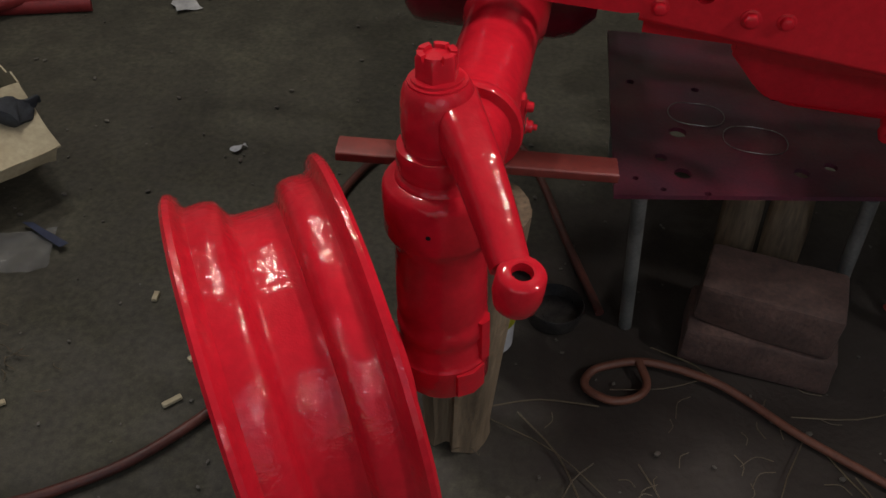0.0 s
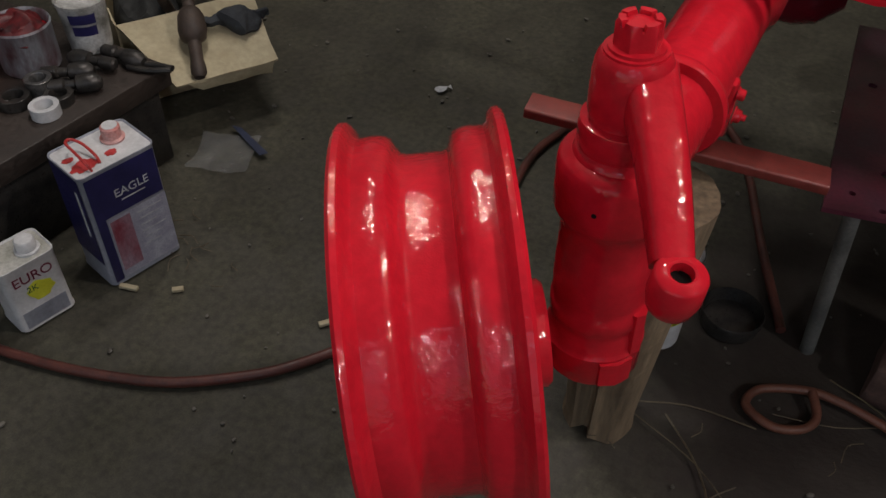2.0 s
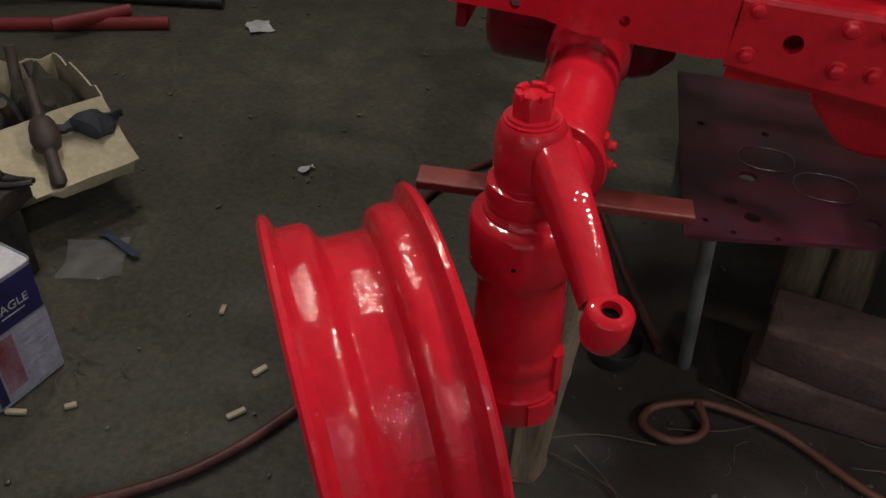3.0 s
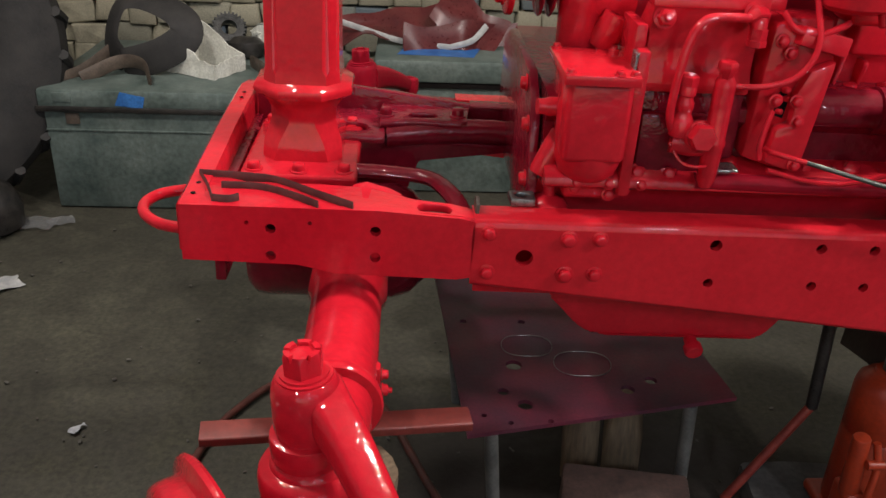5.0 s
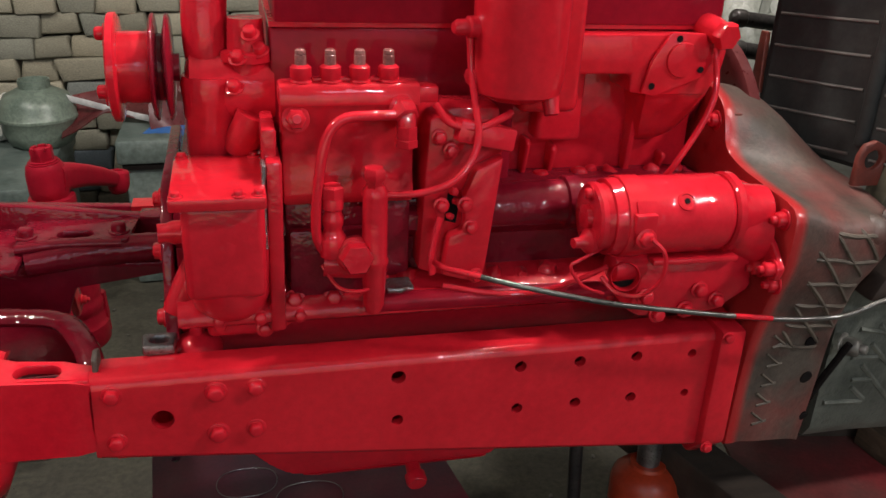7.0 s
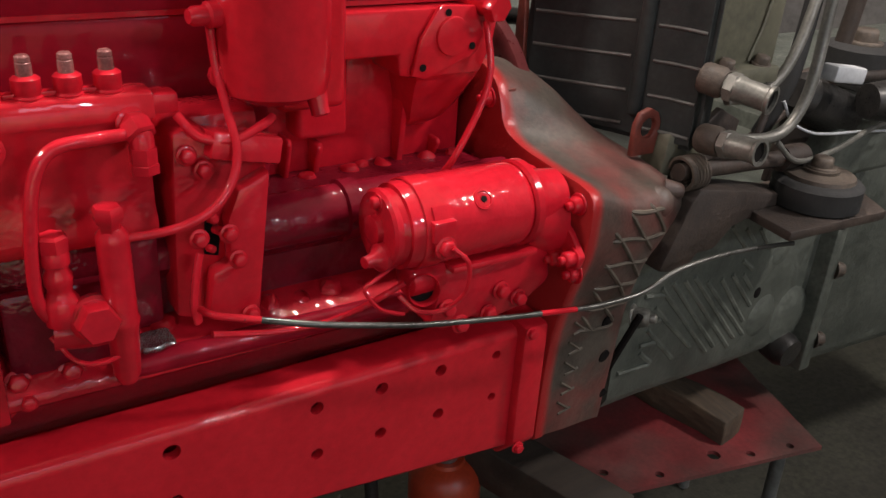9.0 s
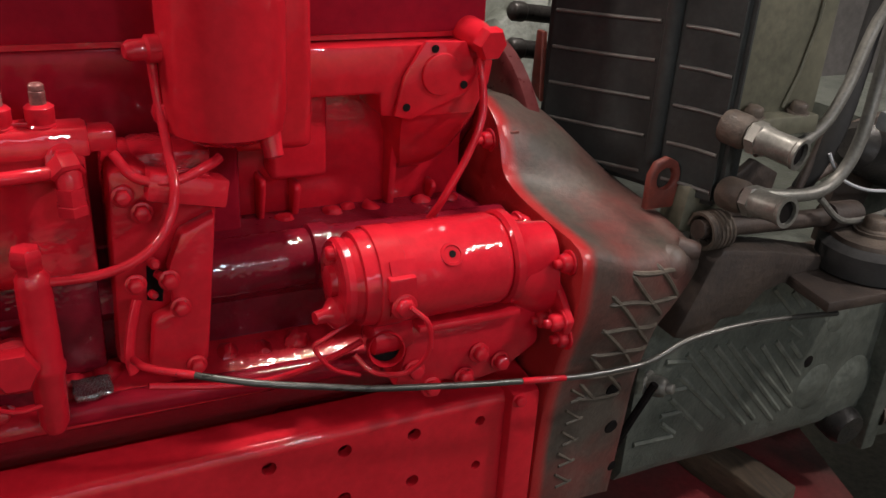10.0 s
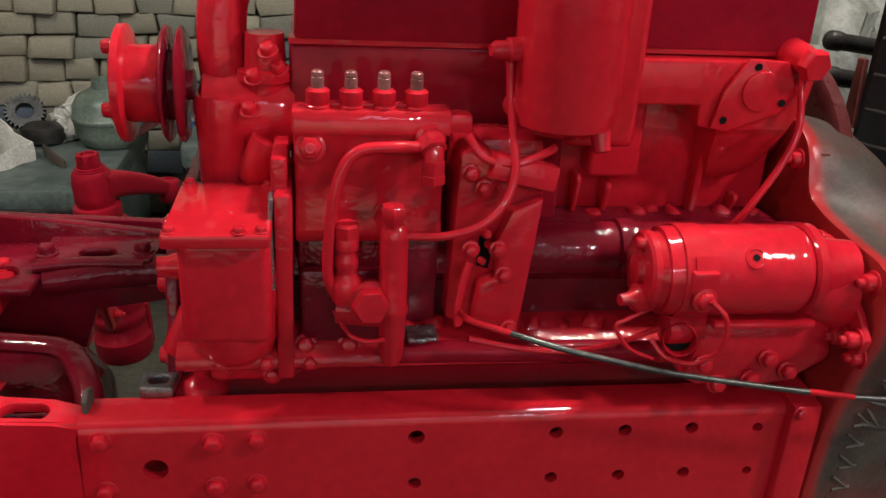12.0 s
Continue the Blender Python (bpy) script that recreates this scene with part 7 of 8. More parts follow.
def cardboard_box():
    t = thing("cardboard_box", (-1.75, 0.36, 0), "open cardboard box with torn flaps holding old parts", "box")
    nl, nr, fr, fl = V(-1.73, 0.112, 0.2), V(-1.573, 0.375, 0.2), V(-1.779, 0.498, 0.21), V(-1.936, 0.235, 0.21)
    lip = V(-1.535, 0.064, 0.14), V(-1.427, 0.256, 0.14)
    bm = bmesh.new()
    bm.faces.new([bm.verts.new(p) for p in (lip[0], lip[1], nr, nl)])
    split(bm, 7)
    bmesh.ops.solidify(bm, geom=bm.faces[:], thickness=0.004)
    jitter(bm, 0.006, 9)
    part("flap", bm, CARD, t, "pale open cardboard flap")
    # torn strip hanging from the flap's edge
    bm = bmesh.new()
    bm.faces.new([bm.verts.new(p) for p in (lip[0].lerp(lip[1], 0.25) + V(-0.02, 0.01, -0.035), lip[1] + V(-0.022, 0.008, -0.045), lip[1] + V(-0.006, 0.002, -0.004), lip[0].lerp(lip[1], 0.1) + V(-0.006, 0.002, -0.004))])
    split(bm, 6)
    bmesh.ops.solidify(bm, geom=bm.faces[:], thickness=0.003)
    part("flap", jitter(bm, 0.008, 14, 2.0), CARD, t, "torn hanging cardboard strip")
    for a, b in ((nl, nr), (nr, fr), (fr, fl), (fl, nl)):
        w = bmesh.new()
        w.faces.new([w.verts.new(p) for p in (V(a.x, a.y, 0), V(b.x, b.y, 0), b, a)])
        split(w, 9)
        for v in w.verts:
            if v.co.z > 0.17 and a is not nl:
                v.co.z += 0.035 * noise.noise(v.co * 24)
            elif a is nl:
                v.co.z *= 0.94
        bmesh.ops.solidify(w, geom=w.faces[:], thickness=0.004)
        part("side", w, CARD, t)
    at = lambda u, v: nl.lerp(nr, u).lerp(fl.lerp(fr, u), v)
    part("bottom", prism(bmesh.new(), [at(u, v).xy for u, v in ((0.03, 0.03), (0.97, 0.03), (0.97, 0.97), (0.03, 0.97))], xy(0.0), 0.008, 0.001), CARD, t)
    # oily rags heaped inside
    for n, (u0, u1, v0, v1, top, m, label) in enumerate(((0.05, 0.55, 0.06, 0.94, 0.18, CHARRED, "dark oily rag stuffed in the box"), (0.5, 0.95, 0.06, 0.94, 0.19, RAG, "dirty olive rag stuffed in the box"))):
        b = bmesh.new()
        rings(b, [[V(*at(0.5 * (u0 + u1) + 0.5 * (u1 - u0) * r * math.cos(q), 0.5 * (v0 + v1) + 0.5 * (v1 - v0) * r * math.sin(q)).xy, z) for q in (2 * math.pi * i / 26 for i in range(26))] for z, r in ((0.009, 0.8), (0.07, 0.94), (top - 0.03, 0.94), (top, 0.8), (top + 0.015, 0.55), (top + 0.02, 0.25), (top + 0.02, 0.03))])
        split(b, 1)
        for v in b.verts:
            if v.co.z > 0.1:
                v.co.z += 0.04 * noise.noise(V(v.co.x * 22, v.co.y * 22, n)) + 0.014 * noise.noise(v.co * 60)
        solo("oily_rag", b, m, label, "rag", "rags in the box")
    b = bmesh.new()
    lathe(b, (-1.575, 0.175, 0.205), (0.32, -0.34, -0.28), [(-0.14, 0.012), (-0.05, 0.013), (-0.045, 0.02), (-0.03, 0.027), (0.0, 0.03), (0.02, 0.026), (0.03, 0.014), (0.07, 0.013), (0.085, 0.016), (0.1, 0.016), (0.11, 0.01)], 20)
    solo("tie_rod_end", b, RUST_DARK, "greasy black tie rod end lying on the box flap", "tie rod end")
    g = bmesh.new()
    bmesh.ops.create_icosphere(g, subdivisions=3, radius=1, matrix=pose(-1.535, 0.275, 0.192, 6, 18, 50) @ Matrix.Diagonal((0.046, 0.034, 0.026, 1)))
    tube(g, [(-1.535, 0.29, 0.195), (-1.512, 0.318, 0.19), (-1.5, 0.335, 0.183)], 0.013, 10, 4, r_end=0.009)
    tube(g, [(-1.55, 0.26, 0.19), (-1.575, 0.232, 0.195), (-1.588, 0.222, 0.2)], 0.017, 10, 4, r_end=0.012)
    jitter(jitter(g, 0.016, 24), 0.005, 70)
    solo("oily_glove", g, surface("dark_blue_grey_cloth", (0.018, 0.021, 0.026), (0.045, 0.052, 0.06), 30, (0.8, 0.95), 0.0, ((90, 0.5, 0.004),), 0.3), "crumpled dark oily glove on the box flap", "glove")
    for i, (p, d) in enumerate((((-1.76, 0.34, 0.03), (0.25, -0.5, 0.85)), ((-1.7, 0.38, 0.03), (-0.3, 0.1, 0.8)), ((-1.8, 0.37, 0.03), (-0.1, 0.2, 0.9)))):
        solo("rusty_rod", rod(bmesh.new(), p, Vector(p) + Vector(d) * 0.25, 0.014, 0.012, 14), BROWN_CAST, "rusty steel rod standing in the box", "rod", "rods in the box")


cardboard_box()

# ---- small litter on the floor ----
bm2 = bmesh.new()
bmesh.ops.create_grid(bm2, x_segments=14, y_segments=14, size=0.062, matrix=pose(-1.447, 0.07, 0.006, 0, 0, 20))
jitter(bm2, 0.012, 20)
for v in bm2.verts:
    v.co.z = abs(v.co.z - 0.006) + 0.003
solo("plastic_bag", bm2, FILM, "flat crumpled clear plastic bag on the floor", "plastic bag")
bs_ = prism(bmesh.new(), [(-1.484, 0.146), (-1.462, 0.15), (-1.36, 0.108), (-1.37, 0.092)], xy(0.012), 0.001, 0)
solo("blue_strip", bs_, STRIP_BLUE, "thin blue plastic strip lying on the bag", "strip")


def scrap(at, size, turn, material, label, category, group, seed):
    b = bmesh.new()
    bmesh.ops.create_grid(b, x_segments=5, y_segments=4, size=1, matrix=pose(at[0], at[1], 0.007, 0, 0, turn) @ Matrix.Diagonal((size[0] / 2, size[1] / 2, 1, 1)))
    for v in b.verts:
        v.co += V(*(noise.noise_vector(v.co * 45 + V(seed, 0, 0)) * 0.012))
        v.co.z = max(0.002, v.co.z)
    bmesh.ops.solidify(b, geom=b.faces[:], thickness=0.001)
    return solo(category.replace(" ", "_"), b, material, label, category, group)


scrap((-1.159, 0.515), (0.045, 0.016), 60, BIRD, "small pale grey feather on the floor", "feather", "", 1)
for i, (x, y, s, a) in enumerate(((-1.598, 1.191, 0.07, 20), (-1.577, 1.159, 0.07, 40), (-1.769, 1.472, 0.08, 10), (-1.66, 1.585, 0.13, 0), (-1.58, 1.6, 0.08, 30))):
    scrap((x, y), (s, s * 0.7), a, PAPER if i < 3 else FILM, "crumpled pale paper scrap on the floor" if i < 3 else "crumpled clear plastic scrap on the floor", "paper scrap", "floor scraps", i * 3.0)
for x, y, a, n in ((-1.349, -0.319, 15, 0.035), (-0.997, -0.108, 60, 0.03), (-0.994, -0.211, 50, 0.034), (-1.131, 0.016, 100, 0.024), (-1.27, -0.28, 40, 0.02)):
    b = box(bmesh.new(), -n / 2, n / 2, -0.005, 0.005, 0.0, 0.007, 0.001, 1, pose(x, y, -0.001, 0, 0, a))
    solo("wood_chip", b, CARD, "small pale wood chip on the floor", "wood chip", "wood chips")
rn = random.Random(5)
gr = bmesh.new()
for i in range(420):
    x, y = rn.uniform(-1.9, 0.9), rn.uniform(-0.75, 1.9)
    s = rn.choice((0.002, 0.003, 0.003, 0.005))
    bmesh.ops.create_icosphere(gr, subdivisions=1, radius=s, matrix=pose(x, y, s * 0.2, 0, 0, rn.uniform(0, 360)) @ Matrix.Diagonal((1.5, 1, 0.7, 1)))
solo("grit", gr, surface("pale_grit", (0.05, 0.046, 0.038), (0.12, 0.112, 0.095), 8), "scattered small stones and grit on the floor", "grit", kind="stuff")
gs = bmesh.new()
for cx, cy, k, sp in ((-1.3, -0.2, 12, 0.05), (-0.13, -0.1, 16, 0.12), (0.02, -0.15, 12, 0.1)):
    for i in range(k):
        x, y, a, n = cx + rn.gauss(0, sp), cy + rn.gauss(0, sp), rn.uniform(0, 6.3), rn.uniform(0.02, 0.06)
        tube(gs, [(x, y, 0.003), (x + n / 2 * math.cos(a), y + n / 2 * math.sin(a), 0.006), (x + n * math.cos(a + 0.4), y + n * math.sin(a + 0.4), 0.003)], 0.0009, 5, 3)
for i in range(16):
    x, y, a, n = rn.uniform(-0.35, 0.25), rn.uniform(-0.32, 0.02), rn.uniform(0, 6.3), rn.uniform(0.08, 0.26)
    tube(gs, [(x, y, 0.004), (x + n / 2 * math.cos(a), y + n / 2 * math.sin(a), 0.006), (x + n * math.cos(a + 0.15), y + n * math.sin(a + 0.15), 0.004)], rn.uniform(0.0008, 0.0018), 5, 3)
solo("straw", gs, STRAW, "dry straw and stalks strewn on the floor", "straw", kind="stuff")
t = thing("open_tin", (-0.495, 0.055, 0), "tall open silvery tin with a torn yellow label beside the log", "tin")
part("tin", lathe(bmesh.new(), (-0.495, 0.055, 0.0), (0, 0, 1), [(0, 0.043), (0.19, 0.044), (0.193, 0.046), (0.197, 0.044), (0.19, 0.041), (0.012, 0.04), (0.012, 0.001)], 32, False), WHITE_PLASTIC, t)
part("rim", lathe(bmesh.new(), (-0.495, 0.055, 0.188), (0, 0, 1), [(0, 0.0447), (0.001, 0.0464), (0.009, 0.0464), (0.01, 0.0447)], 32, False), STEEL, t, "bright rolled steel rim")
yl = bmesh.new()
rings(yl, [[V(-0.495 + 0.0446 * math.cos(a), 0.055 + 0.0446 * math.sin(a), z) for z in (0.06, 0.12 + 0.012 * math.sin(7 * a))] for a in (radians(-60 + 9 * k) for k in range(9))], False, False)
bmesh.ops.solidify(yl, geom=yl.faces[:], thickness=0.0006)
part("label_patch", yl, YELLOW, t, "torn yellow paper label")
solo("steel_cup", lathe(bmesh.new(), (-0.385, 0.14, 0), (0, 0, 1), [(0, 0.05), (0.03, 0.055), (0.034, 0.053), (0.01, 0.045), (0.01, 0.001)], 28, False), BLACK_STEEL, "blackened steel bowl on the floor", "bowl")
for i, (a, b, r, m) in enumerate((((-2.6, 1.08, 0.02), (-1.75, 1.27, 0.02), 0.02, BLACK_STEEL), ((-2.5, 1.2, 0.02), (-1.95, 1.33, 0.02), 0.018, BLACK_STEEL), ((-2.5, 1.0, 0.055), (-2.0, 1.24, 0.055), 0.016, BLACK_STEEL))):
    solo("steel_pipe", rod(bmesh.new(), a, b, r, r, 14), m, "dark steel pipe lying on the floor", "pipe", "pipes on the floor")
for a, b in (((-2.4, 0.85, 0.02), (-1.83, 1.075, 0.02)), ((-2.1, 0.9, 0.045), (-1.95, 1.07, 0.045))):
    solo("red_link_bar", tube(bmesh.new(), [a, b], 0.02, 10, 1, flat=0.6), surface("dull_red_bar", (0.14, 0.012, 0.014), (0.22, 0.02, 0.022), 18), "dull red steel link bar on the floor", "bar", "red bars")

# ---- along the back wall ----


def trunk():
    x0, x1, y0, y1, h = -1.632, -0.76, 1.73, 2.4, 0.353
    t = thing("metal_trunk", ((x0 + x1) / 2, 2.05, 0), "large scuffed green-grey metal trunk by the back wall", "trunk")
    bm = box(bmesh.new(), x0, x1, y0, y1, 0.0, h, 0.008)
    part("body", bm, TEAL_TIN, t)
    part("lid", box(bmesh.new(), x0 - 0.012, x1 + 0.012, y0 - 0.012, y1 + 0.01, h + 0.004, h + 0.07, 0.01), TEAL_TIN, t)
    part("lid_lip", box(bmesh.new(), x0 - 0.018, x1 + 0.018, y0 - 0.02, y0 - 0.01, h - 0.004, h + 0.014, 0.003), BLACK_STEEL, t)
    part("band", box(bmesh.new(), x0, x1, y0 - 0.004, y0 + 0.01, h - 0.075, h - 0.068, 0.002), TEAL_TIN, t)
    part("handle_plate", box(bmesh.new(), x0 + 0.07, x0 + 0.115, y0 - 0.006, y0 + 0.004, h - 0.05, h - 0.012, 0.003), BROWN_CAST, t)
    part("lock_plate", box(bmesh.new(), x0 + 0.04, x0 + 0.1, y0 - 0.016, y0 - 0.008, h + 0.028, h + 0.06, 0.003), TEAL_TIN, t)
    part("paint_patch", prism(bmesh.new(), [(x0 + 0.24, h + 0.02), (x0 + 0.33, h + 0.012), (x0 + 0.34, h + 0.05), (x0 + 0.26, h + 0.066)], xz(y0 - 0.0135), 0.001, 0), BLUE, t)
    return t


trunk()


def on_trunk():
    z = 0.42
    # rubber mat strips, a bent belt guard, a broken white can, a gear
    b = tube(bmesh.new(), [(-1.420, 1.950, 0.450), (-1.470, 2.000, 0.520), (-1.440, 2.050, 0.630), (-1.350, 2.050, 0.650), (-1.220, 1.970, 0.620), (-1.190, 1.930, 0.560), (-1.270, 1.910, 0.500), (-1.390, 1.920, 0.460), (-1.420, 1.950, 0.450)], 0.055, 12, 6, flat=0.14)
    solo("rubber_belt", b, RUBBER, "curled black rubber belt on the trunk", "belt")
    for i, pts in enumerate(([(-1.600, 1.800, z + 0.006), (-1.54, 1.9, z + 0.02), (-1.470, 2.020, z + 0.07)], [(-1.530, 1.830, z + 0.008), (-1.42, 1.9, z + 0.05), (-1.33, 1.87, z + 0.05), (-1.290, 1.790, z + 0.008)], [(-1.0, 2.06, z + 0.02), (-0.96, 1.98, z + 0.03), (-0.9, 1.92, z + 0.008)])):
        solo("steel_bracket", tube(bmesh.new(), pts, 0.024, 8, 5, flat=0.2), BROWN_CAST, "bent rusty steel bracket on the trunk", "bracket", "brackets on the trunk")
    # cut open can: four torn walls round an open top
    w = bmesh.new()
    cm = pose(-1.145, 1.985, z + 0.004, 0, 0, -28)
    cn = [(-0.1, 0.08, 0.16), (0.1, 0.08, 0.06), (0.1, -0.08, 0.05), (-0.1, -0.08, 0.13)]
    for k in range(4):
        (xa, ya, ha), (xb, yb, hb_) = cn[k], cn[(k + 1) % 4]
        n_ = 10
        lo, hi = [], []
        for q in range(n_ + 1):
            f = q / n_
            hh = ha + (hb_ - ha) * f * f * (3 - 2 * f) + 0.012 * noise.noise(V(k * 5 + q * 0.8, 2, 1))
            lo.append(cm @ V(xa + (xb - xa) * f, ya + (yb - ya) * f, 0))
            hi.append(cm @ V(xa + (xb - xa) * f * 0.97, ya + (yb - ya) * f * 0.97, hh))
        rings(w, [lo, [a_.lerp(b__, 0.5) for a_, b__ in zip(lo, hi)], hi], False, False)
    rings(w, [[cm @ V(x_, y_, 0.002) for x_, y_, _ in cn], [cm @ V(x_ * 0.1, y_ * 0.1, 0.002) for x_, y_, _ in cn]], False)
    bmesh.ops.remove_doubles(w, verts=w.verts[:], dist=0.003)
    bmesh.ops.solidify(w, geom=w.faces[:], thickness=0.005)
    jitter(w, 0.006, 14, 2)
    solo("broken_can", w, surface("dirty_white_plastic", (0.5, 0.5, 0.43), (0.75, 0.75, 0.68), 14, (0.5, 0.7)), "cut open dirty white plastic can on the trunk", "plastic can")
    rg = bmesh.new()
    bmesh.ops.create_icosphere(rg, subdivisions=4, radius=1, matrix=pose(-0.935, 2.27, z + 0.055, 0, 0, 20) @ Matrix.Diagonal((0.085, 0.06, 0.085, 1)))
    jitter(rg, 0.05, 16, 3.0)
    jitter(rg, 0.02, 45, 1.0)
    for v in rg.verts:
        v.co.z = max(z + 0.005, v.co.z)
    solo("white_rag", rg, surface("dirty_white_cloth", (0.4, 0.41, 0.36), (0.66, 0.67, 0.6), 20, (0.8, 0.95), 0.0, ((90, 0.4, 0.004),)), "crumpled dirty white rag on the trunk", "rag")
    g = bmesh.new()
    n = 26
    prof = []
    for i in range(n * 4):
        t = 2 * math.pi * i / (n * 4)
        r = 0.056 if (i // 2) % 2 else 0.066
        prof.append((r * math.cos(t), r * math.sin(t)))
    m = pose(-1.12, 2.3, 0.495, 50, 0, 15)
    prism(g, prof, lambda u, v, w_: tuple(m @ V(u, v, w_)), 0.03, 0, [(0, 0, 0.03)])
    solo("gear_wheel", g, surface("oily_gear_steel", (0.05, 0.052, 0.052), (0.14, 0.145, 0.145), 40, (0.25, 0.45), 0.8), "oily dark steel gear wheel leaning on the trunk", "gear")
    c = bmesh.new()
    lathe(c, (-1.04, 2.2, z + 0.002), (0, 0.2, 1), [(0, 0.06), (0.02, 0.07), (0.05, 0.07), (0.07, 0.05), (0.075, 0.03)], 26)
    solo("clutch_drum", c, BLACK_STEEL, "round dark metal drum on the trunk", "drum")


on_trunk()


def gas_bottle():
    t = thing("gas_bottle", (-0.81, 2.25, 0.35), "green painted gas bottle lying behind the trunk", "gas bottle")
    part("shell", lathe(bmesh.new(), (-0.815, 2.2, 0.41), (0, 0, 1), [(0, 0.06), (0.02, 0.1), (0.06, 0.118), (0.1, 0.122), (0.104, 0.126), (0.112, 0.126), (0.116, 0.122), (0.15, 0.118), (0.18, 0.1), (0.2, 0.06), (0.21, 0.03)], 36), GLASS_GREEN, t)
    part("collar", lathe(bmesh.new(), (-0.815, 2.2, 0.61), (0, 0, 1), [(0, 0.05), (0.03, 0.05), (0.03, 0.044), (0, 0.044)], 24, False), GLASS_GREEN, t)
    return t


gas_bottle()


def blue_chest():
    t = thing("tool_chest", (-0.3, 2.15, 0), "grey metal chest with a blue painted lid", "chest")
    part("body", box(bmesh.new(), -0.53, -0.04, 1.93, 2.4, 0.0, 0.42, 0.01), TEAL_TIN, t)
    part("lid", box(bmesh.new(), -0.55, -0.02, 1.91, 2.42, 0.42, 0.5, 0.012), TEAL_TIN, t)
    part("lid_gap", box(bmesh.new(), -0.535, -0.035, 1.92, 1.93, 0.4, 0.419, 0.001), HOLE, t)
    part("paint_patch", prism(bmesh.new(), [(-0.47, 1.99), (-0.2, 1.97), (-0.15, 2.17), (-0.42, 2.21)], xy(0.5002), 0.001, 0), BLUE, t)
    return t


blue_chest()


def bent_fender():
    """Crumpled maroon sheet with a pale torn edge, lying over the chest."""
    for seed, at, sz, rot in ((1.0, (-0.45, 2.200, 0.570), (0.3, 0.1), (20, -8, 6)), (6.0, (-0.2, 2.160, 0.590), (0.13, 0.09), (40, 30, -20)), (9.0, (-0.24, 2.100, 0.530), (0.22, 0.06), (65, 5, 12))):
        b = bmesh.new()
        bmesh.ops.create_grid(b, x_segments=16, y_segments=8, size=1, matrix=pose(*at, *rot) @ Matrix.Diagonal((*sz, 1, 1)))
        jitter(b, 0.05, 6, seed)
        bmesh.ops.solidify(b, geom=b.faces[:], thickness=0.004)
        solo("bent_fender", b, MAROON, "crumpled maroon sheet metal fender on the chest", "fender", "sheet metal scraps")
    for i, pts in enumerate(([(-0.72, 2.180, 0.580), (-0.6, 2.150, 0.550), (-0.45, 2.100, 0.520), (-0.28, 2.070, 0.510)], [(-0.28, 2.070, 0.510), (-0.2, 2.060, 0.540), (-0.15, 2.080, 0.590)])):
        solo("torn_edge", tube(bmesh.new(), pts, 0.011, 8, 5, flat=0.25), PAPER, "pale torn sheet edge on the chest", "sheet metal", "sheet metal scraps")


bent_fender()


def big_tyre():
    t = thing("large_tyre", (-2.08, 1.6, 0.55), "large dusty tractor tyre leaning by the wall", "tyre")
    c, n = V(-2.1, 1.65, 0.56), V(0.55, -0.83, 0.12)
    pr = [(-0.12, 0.33), (-0.15, 0.36), (-0.17, 0.44), (-0.15, 0.53), (-0.1, 0.565), (0.1, 0.565), (0.15, 0.53), (0.17, 0.44), (0.15, 0.36), (0.12, 0.33), (-0.12, 0.33)]
    part("tread", lathe(bmesh.new(), c, n, pr, 56, False), RUBBER, t)
    part("rim", lathe(bmesh.new(), c, n, [(-0.1, 0.33), (0.12, 0.335), (0.12, 0.32), (0.06, 0.29), (0.04, 0.2), (0.05, 0.06), (0.06, 0.001)], 48, False), GREY_PIPE, t)
    d, a, b = frame_of(n)
    for i in range(24):
        th = 2 * math.pi * i / 24
        for s in (1, -1):
            u = a * math.cos(th) + b * math.sin(th)
            u2 = a * math.cos(th + 0.14) + b * math.sin(th + 0.14)
            part("lug", tube(bmesh.new(), [c + u * 0.565 + d * 0.01 * s, c + (u + u2) / 2 * 0.57 + d * 0.08 * s, c + u2 * 0.535 + d * 0.155 * s], 0.018, 6, 2), RUBBER, t)
    return t


big_tyre()
solo("dusty_ball_tank", jitter(lathe(bmesh.new(), (-1.785, 1.54, -0.004), (0, 0, 1), [(0, 0.06), (0.02, 0.1), (0.09, 0.115), (0.14, 0.09), (0.165, 0.04), (0.17, 0.002)], 26), 0.01, 8), BLACK_STEEL, "dusty dark round metal tank on the floor", "tank")
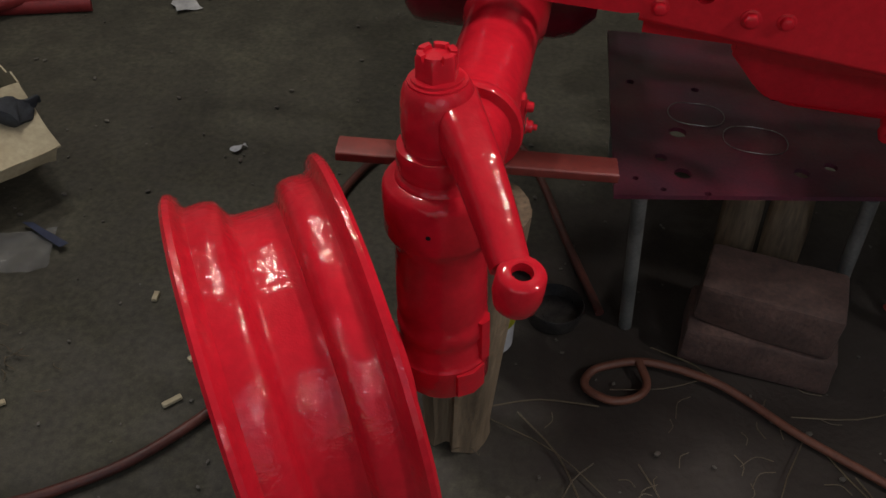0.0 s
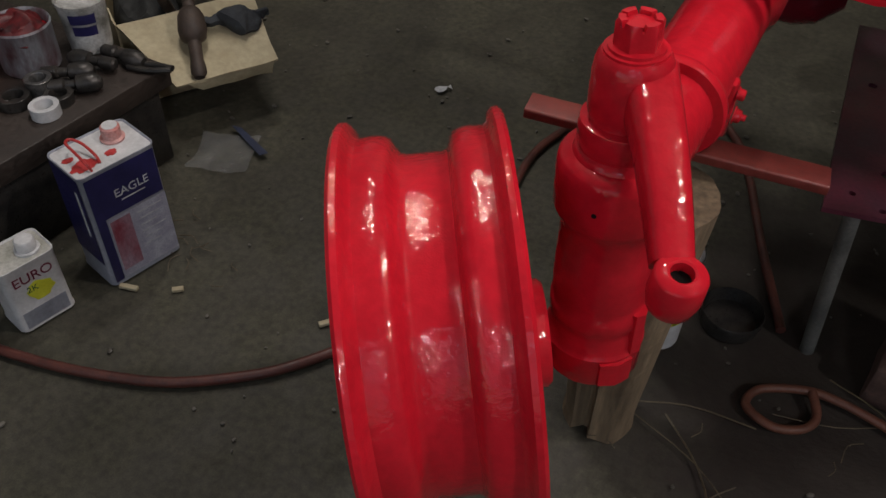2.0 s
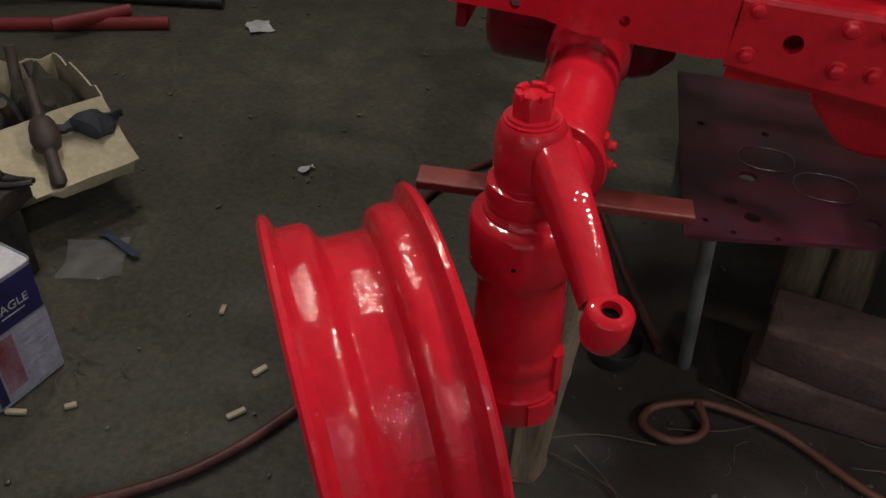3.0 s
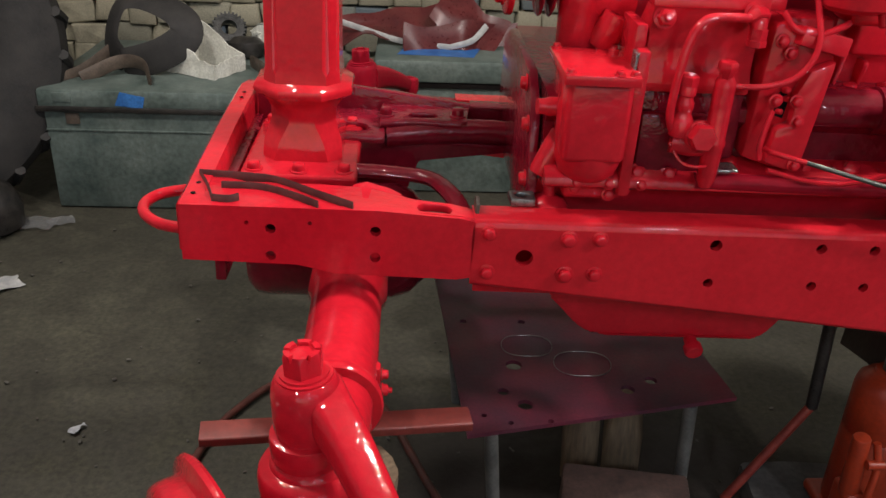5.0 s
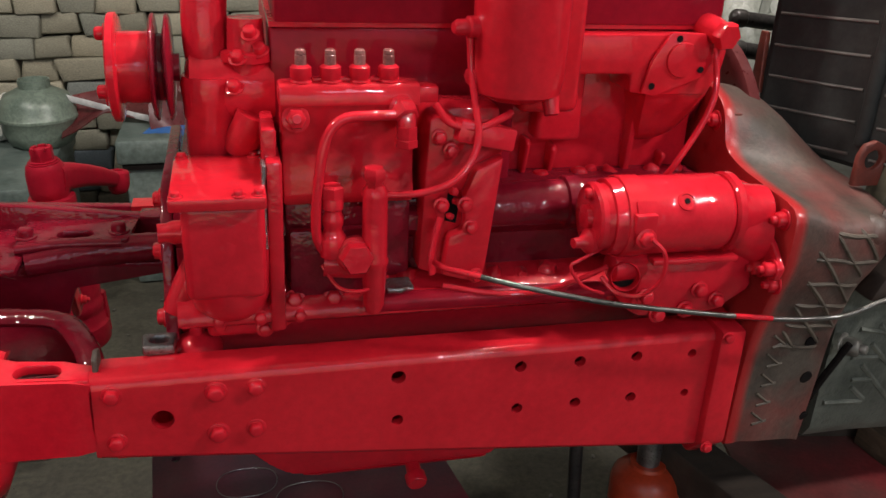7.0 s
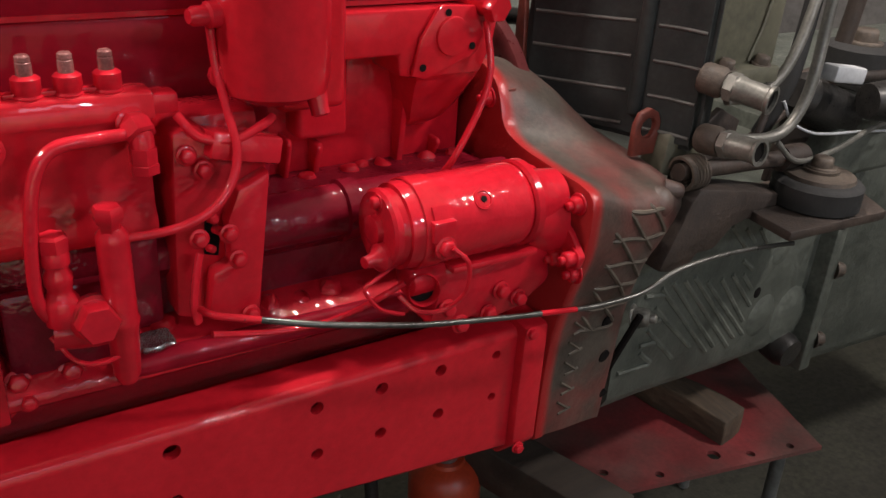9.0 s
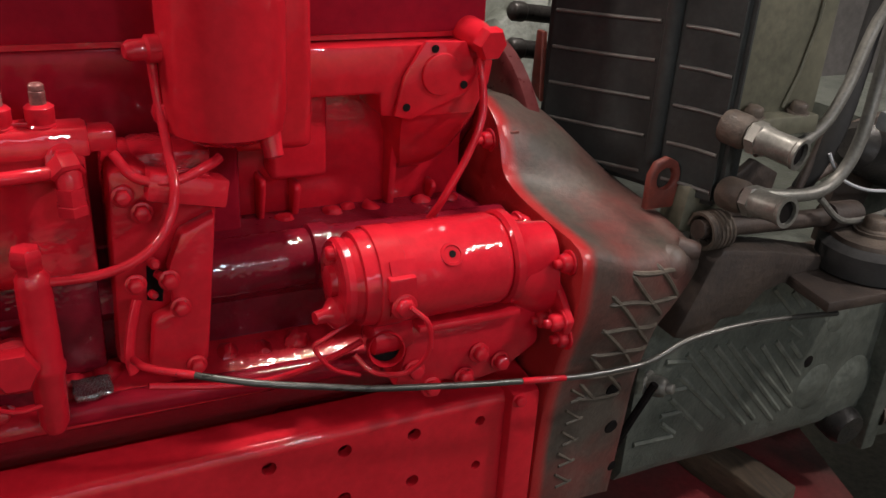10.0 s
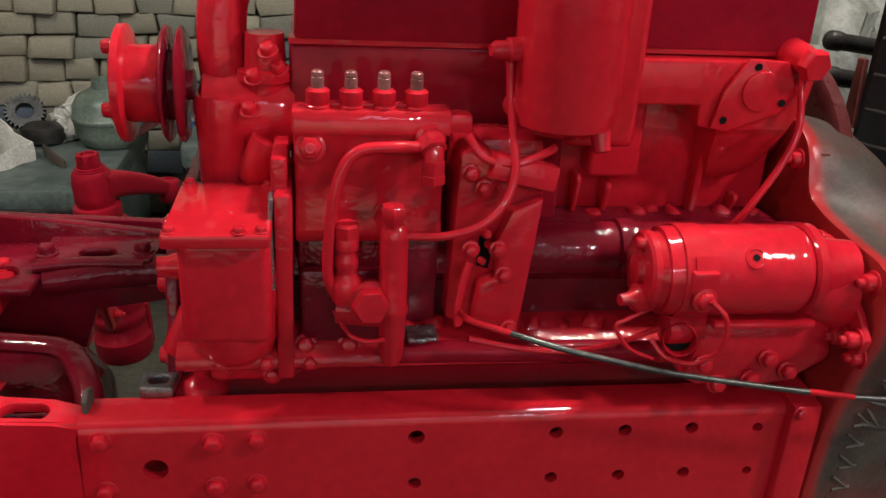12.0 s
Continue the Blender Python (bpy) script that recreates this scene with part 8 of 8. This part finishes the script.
# pale sacks heaped behind the engine
for i, (x, y, r) in enumerate(((1.1, 1.25, 0.2), (1.25, 1.4, 0.22), (0.95, 1.5, 0.2))):
    b = bmesh.new()
    lathe(b, (x, y, 0.0), (0, 0, 1), [(0, r * 0.8), (0.1, r * 1.1), (0.5, r * 1.05), (0.9, r * 0.95), (1.05, r * 0.6), (1.12, r * 0.2), (1.14, 0.002)], 28)
    split(b, 1)
    jitter(b, 0.07, 7, i * 4.0)
    jitter(b, 0.02, 26, i * 2.0)
    for v in b.verts:
        v.co.z = max(-0.004, v.co.z)
    solo("pale_sack", b, surface("grey_plastic_sacking", (0.13, 0.142, 0.118), (0.26, 0.275, 0.235), 9, (0.35, 0.6), 0.0, ((40, 0.5, 0.01),)), "tall crumpled pale grey-green plastic sack", "sack", "sacks behind the engine")

# ---- bricks of the back wall ----


def brick_wall():
    rn = random.Random(11)
    shapes = []
    for k in range(9):
        b = bmesh.new()
        box(b, -0.5, 0.5, -0.5, 0.5, -0.5, 0.5, 0.085, 2)
        for v in b.verts:
            v.co += noise.noise_vector(v.co * 2.1 + V(k * 5.0, 0, 0)) * 0.12
        shapes.append(finish("brick", b, MUD_BRICK, 60))
    rest = []
    row, z = 0, 0.0
    cand = []
    while z < 1.75:
        h = rn.uniform(0.078, 0.096)
        x = -2.6 + rn.uniform(0, 0.1)
        while x < 2.4:
            w = rn.uniform(0.105, 0.175)
            cand.append((x + w / 2, z + h / 2 + rn.uniform(-0.005, 0.005), w * 0.985, h * 0.975, rn.uniform(-0.022, 0.02), rn.uniform(-3, 3), rn.randrange(9)))
            x += w
        z += h
        row += 1
    near = sorted(cand, key=lambda c: abs(c[0] + 0.75) + abs(c[1] - 0.95) * 0.8)
    for i, (x, zz, w, h, dy, a, k) in enumerate(near):
        m = pose(x, WY1 + dy, zz, 0, a, a * 0.6) @ Matrix.Diagonal((w, 0.16, h, 1))
        if i < 300:
            ob = new("brick", shapes[k])
            ob.parent = wall_north
            ob.matrix_basis = m
        else:
            rest.append((k, m))
    vs, fs = [], []
    for k, m in rest:
        me, o = shapes[k], len(vs)
        vs += [tuple(m @ v.co) for v in me.vertices]
        fs += [tuple(o + j for j in p.vertices) for p in me.polygons]
    me = bpy.data.meshes.new("brick_courses")
    me.from_pydata(vs, [], fs)
    me.materials.append(MUD_BRICK)
    ob = new("brick_courses", me)
    ob.parent = wall_north
    tagged(ob, kind="stuff")


brick_wall()
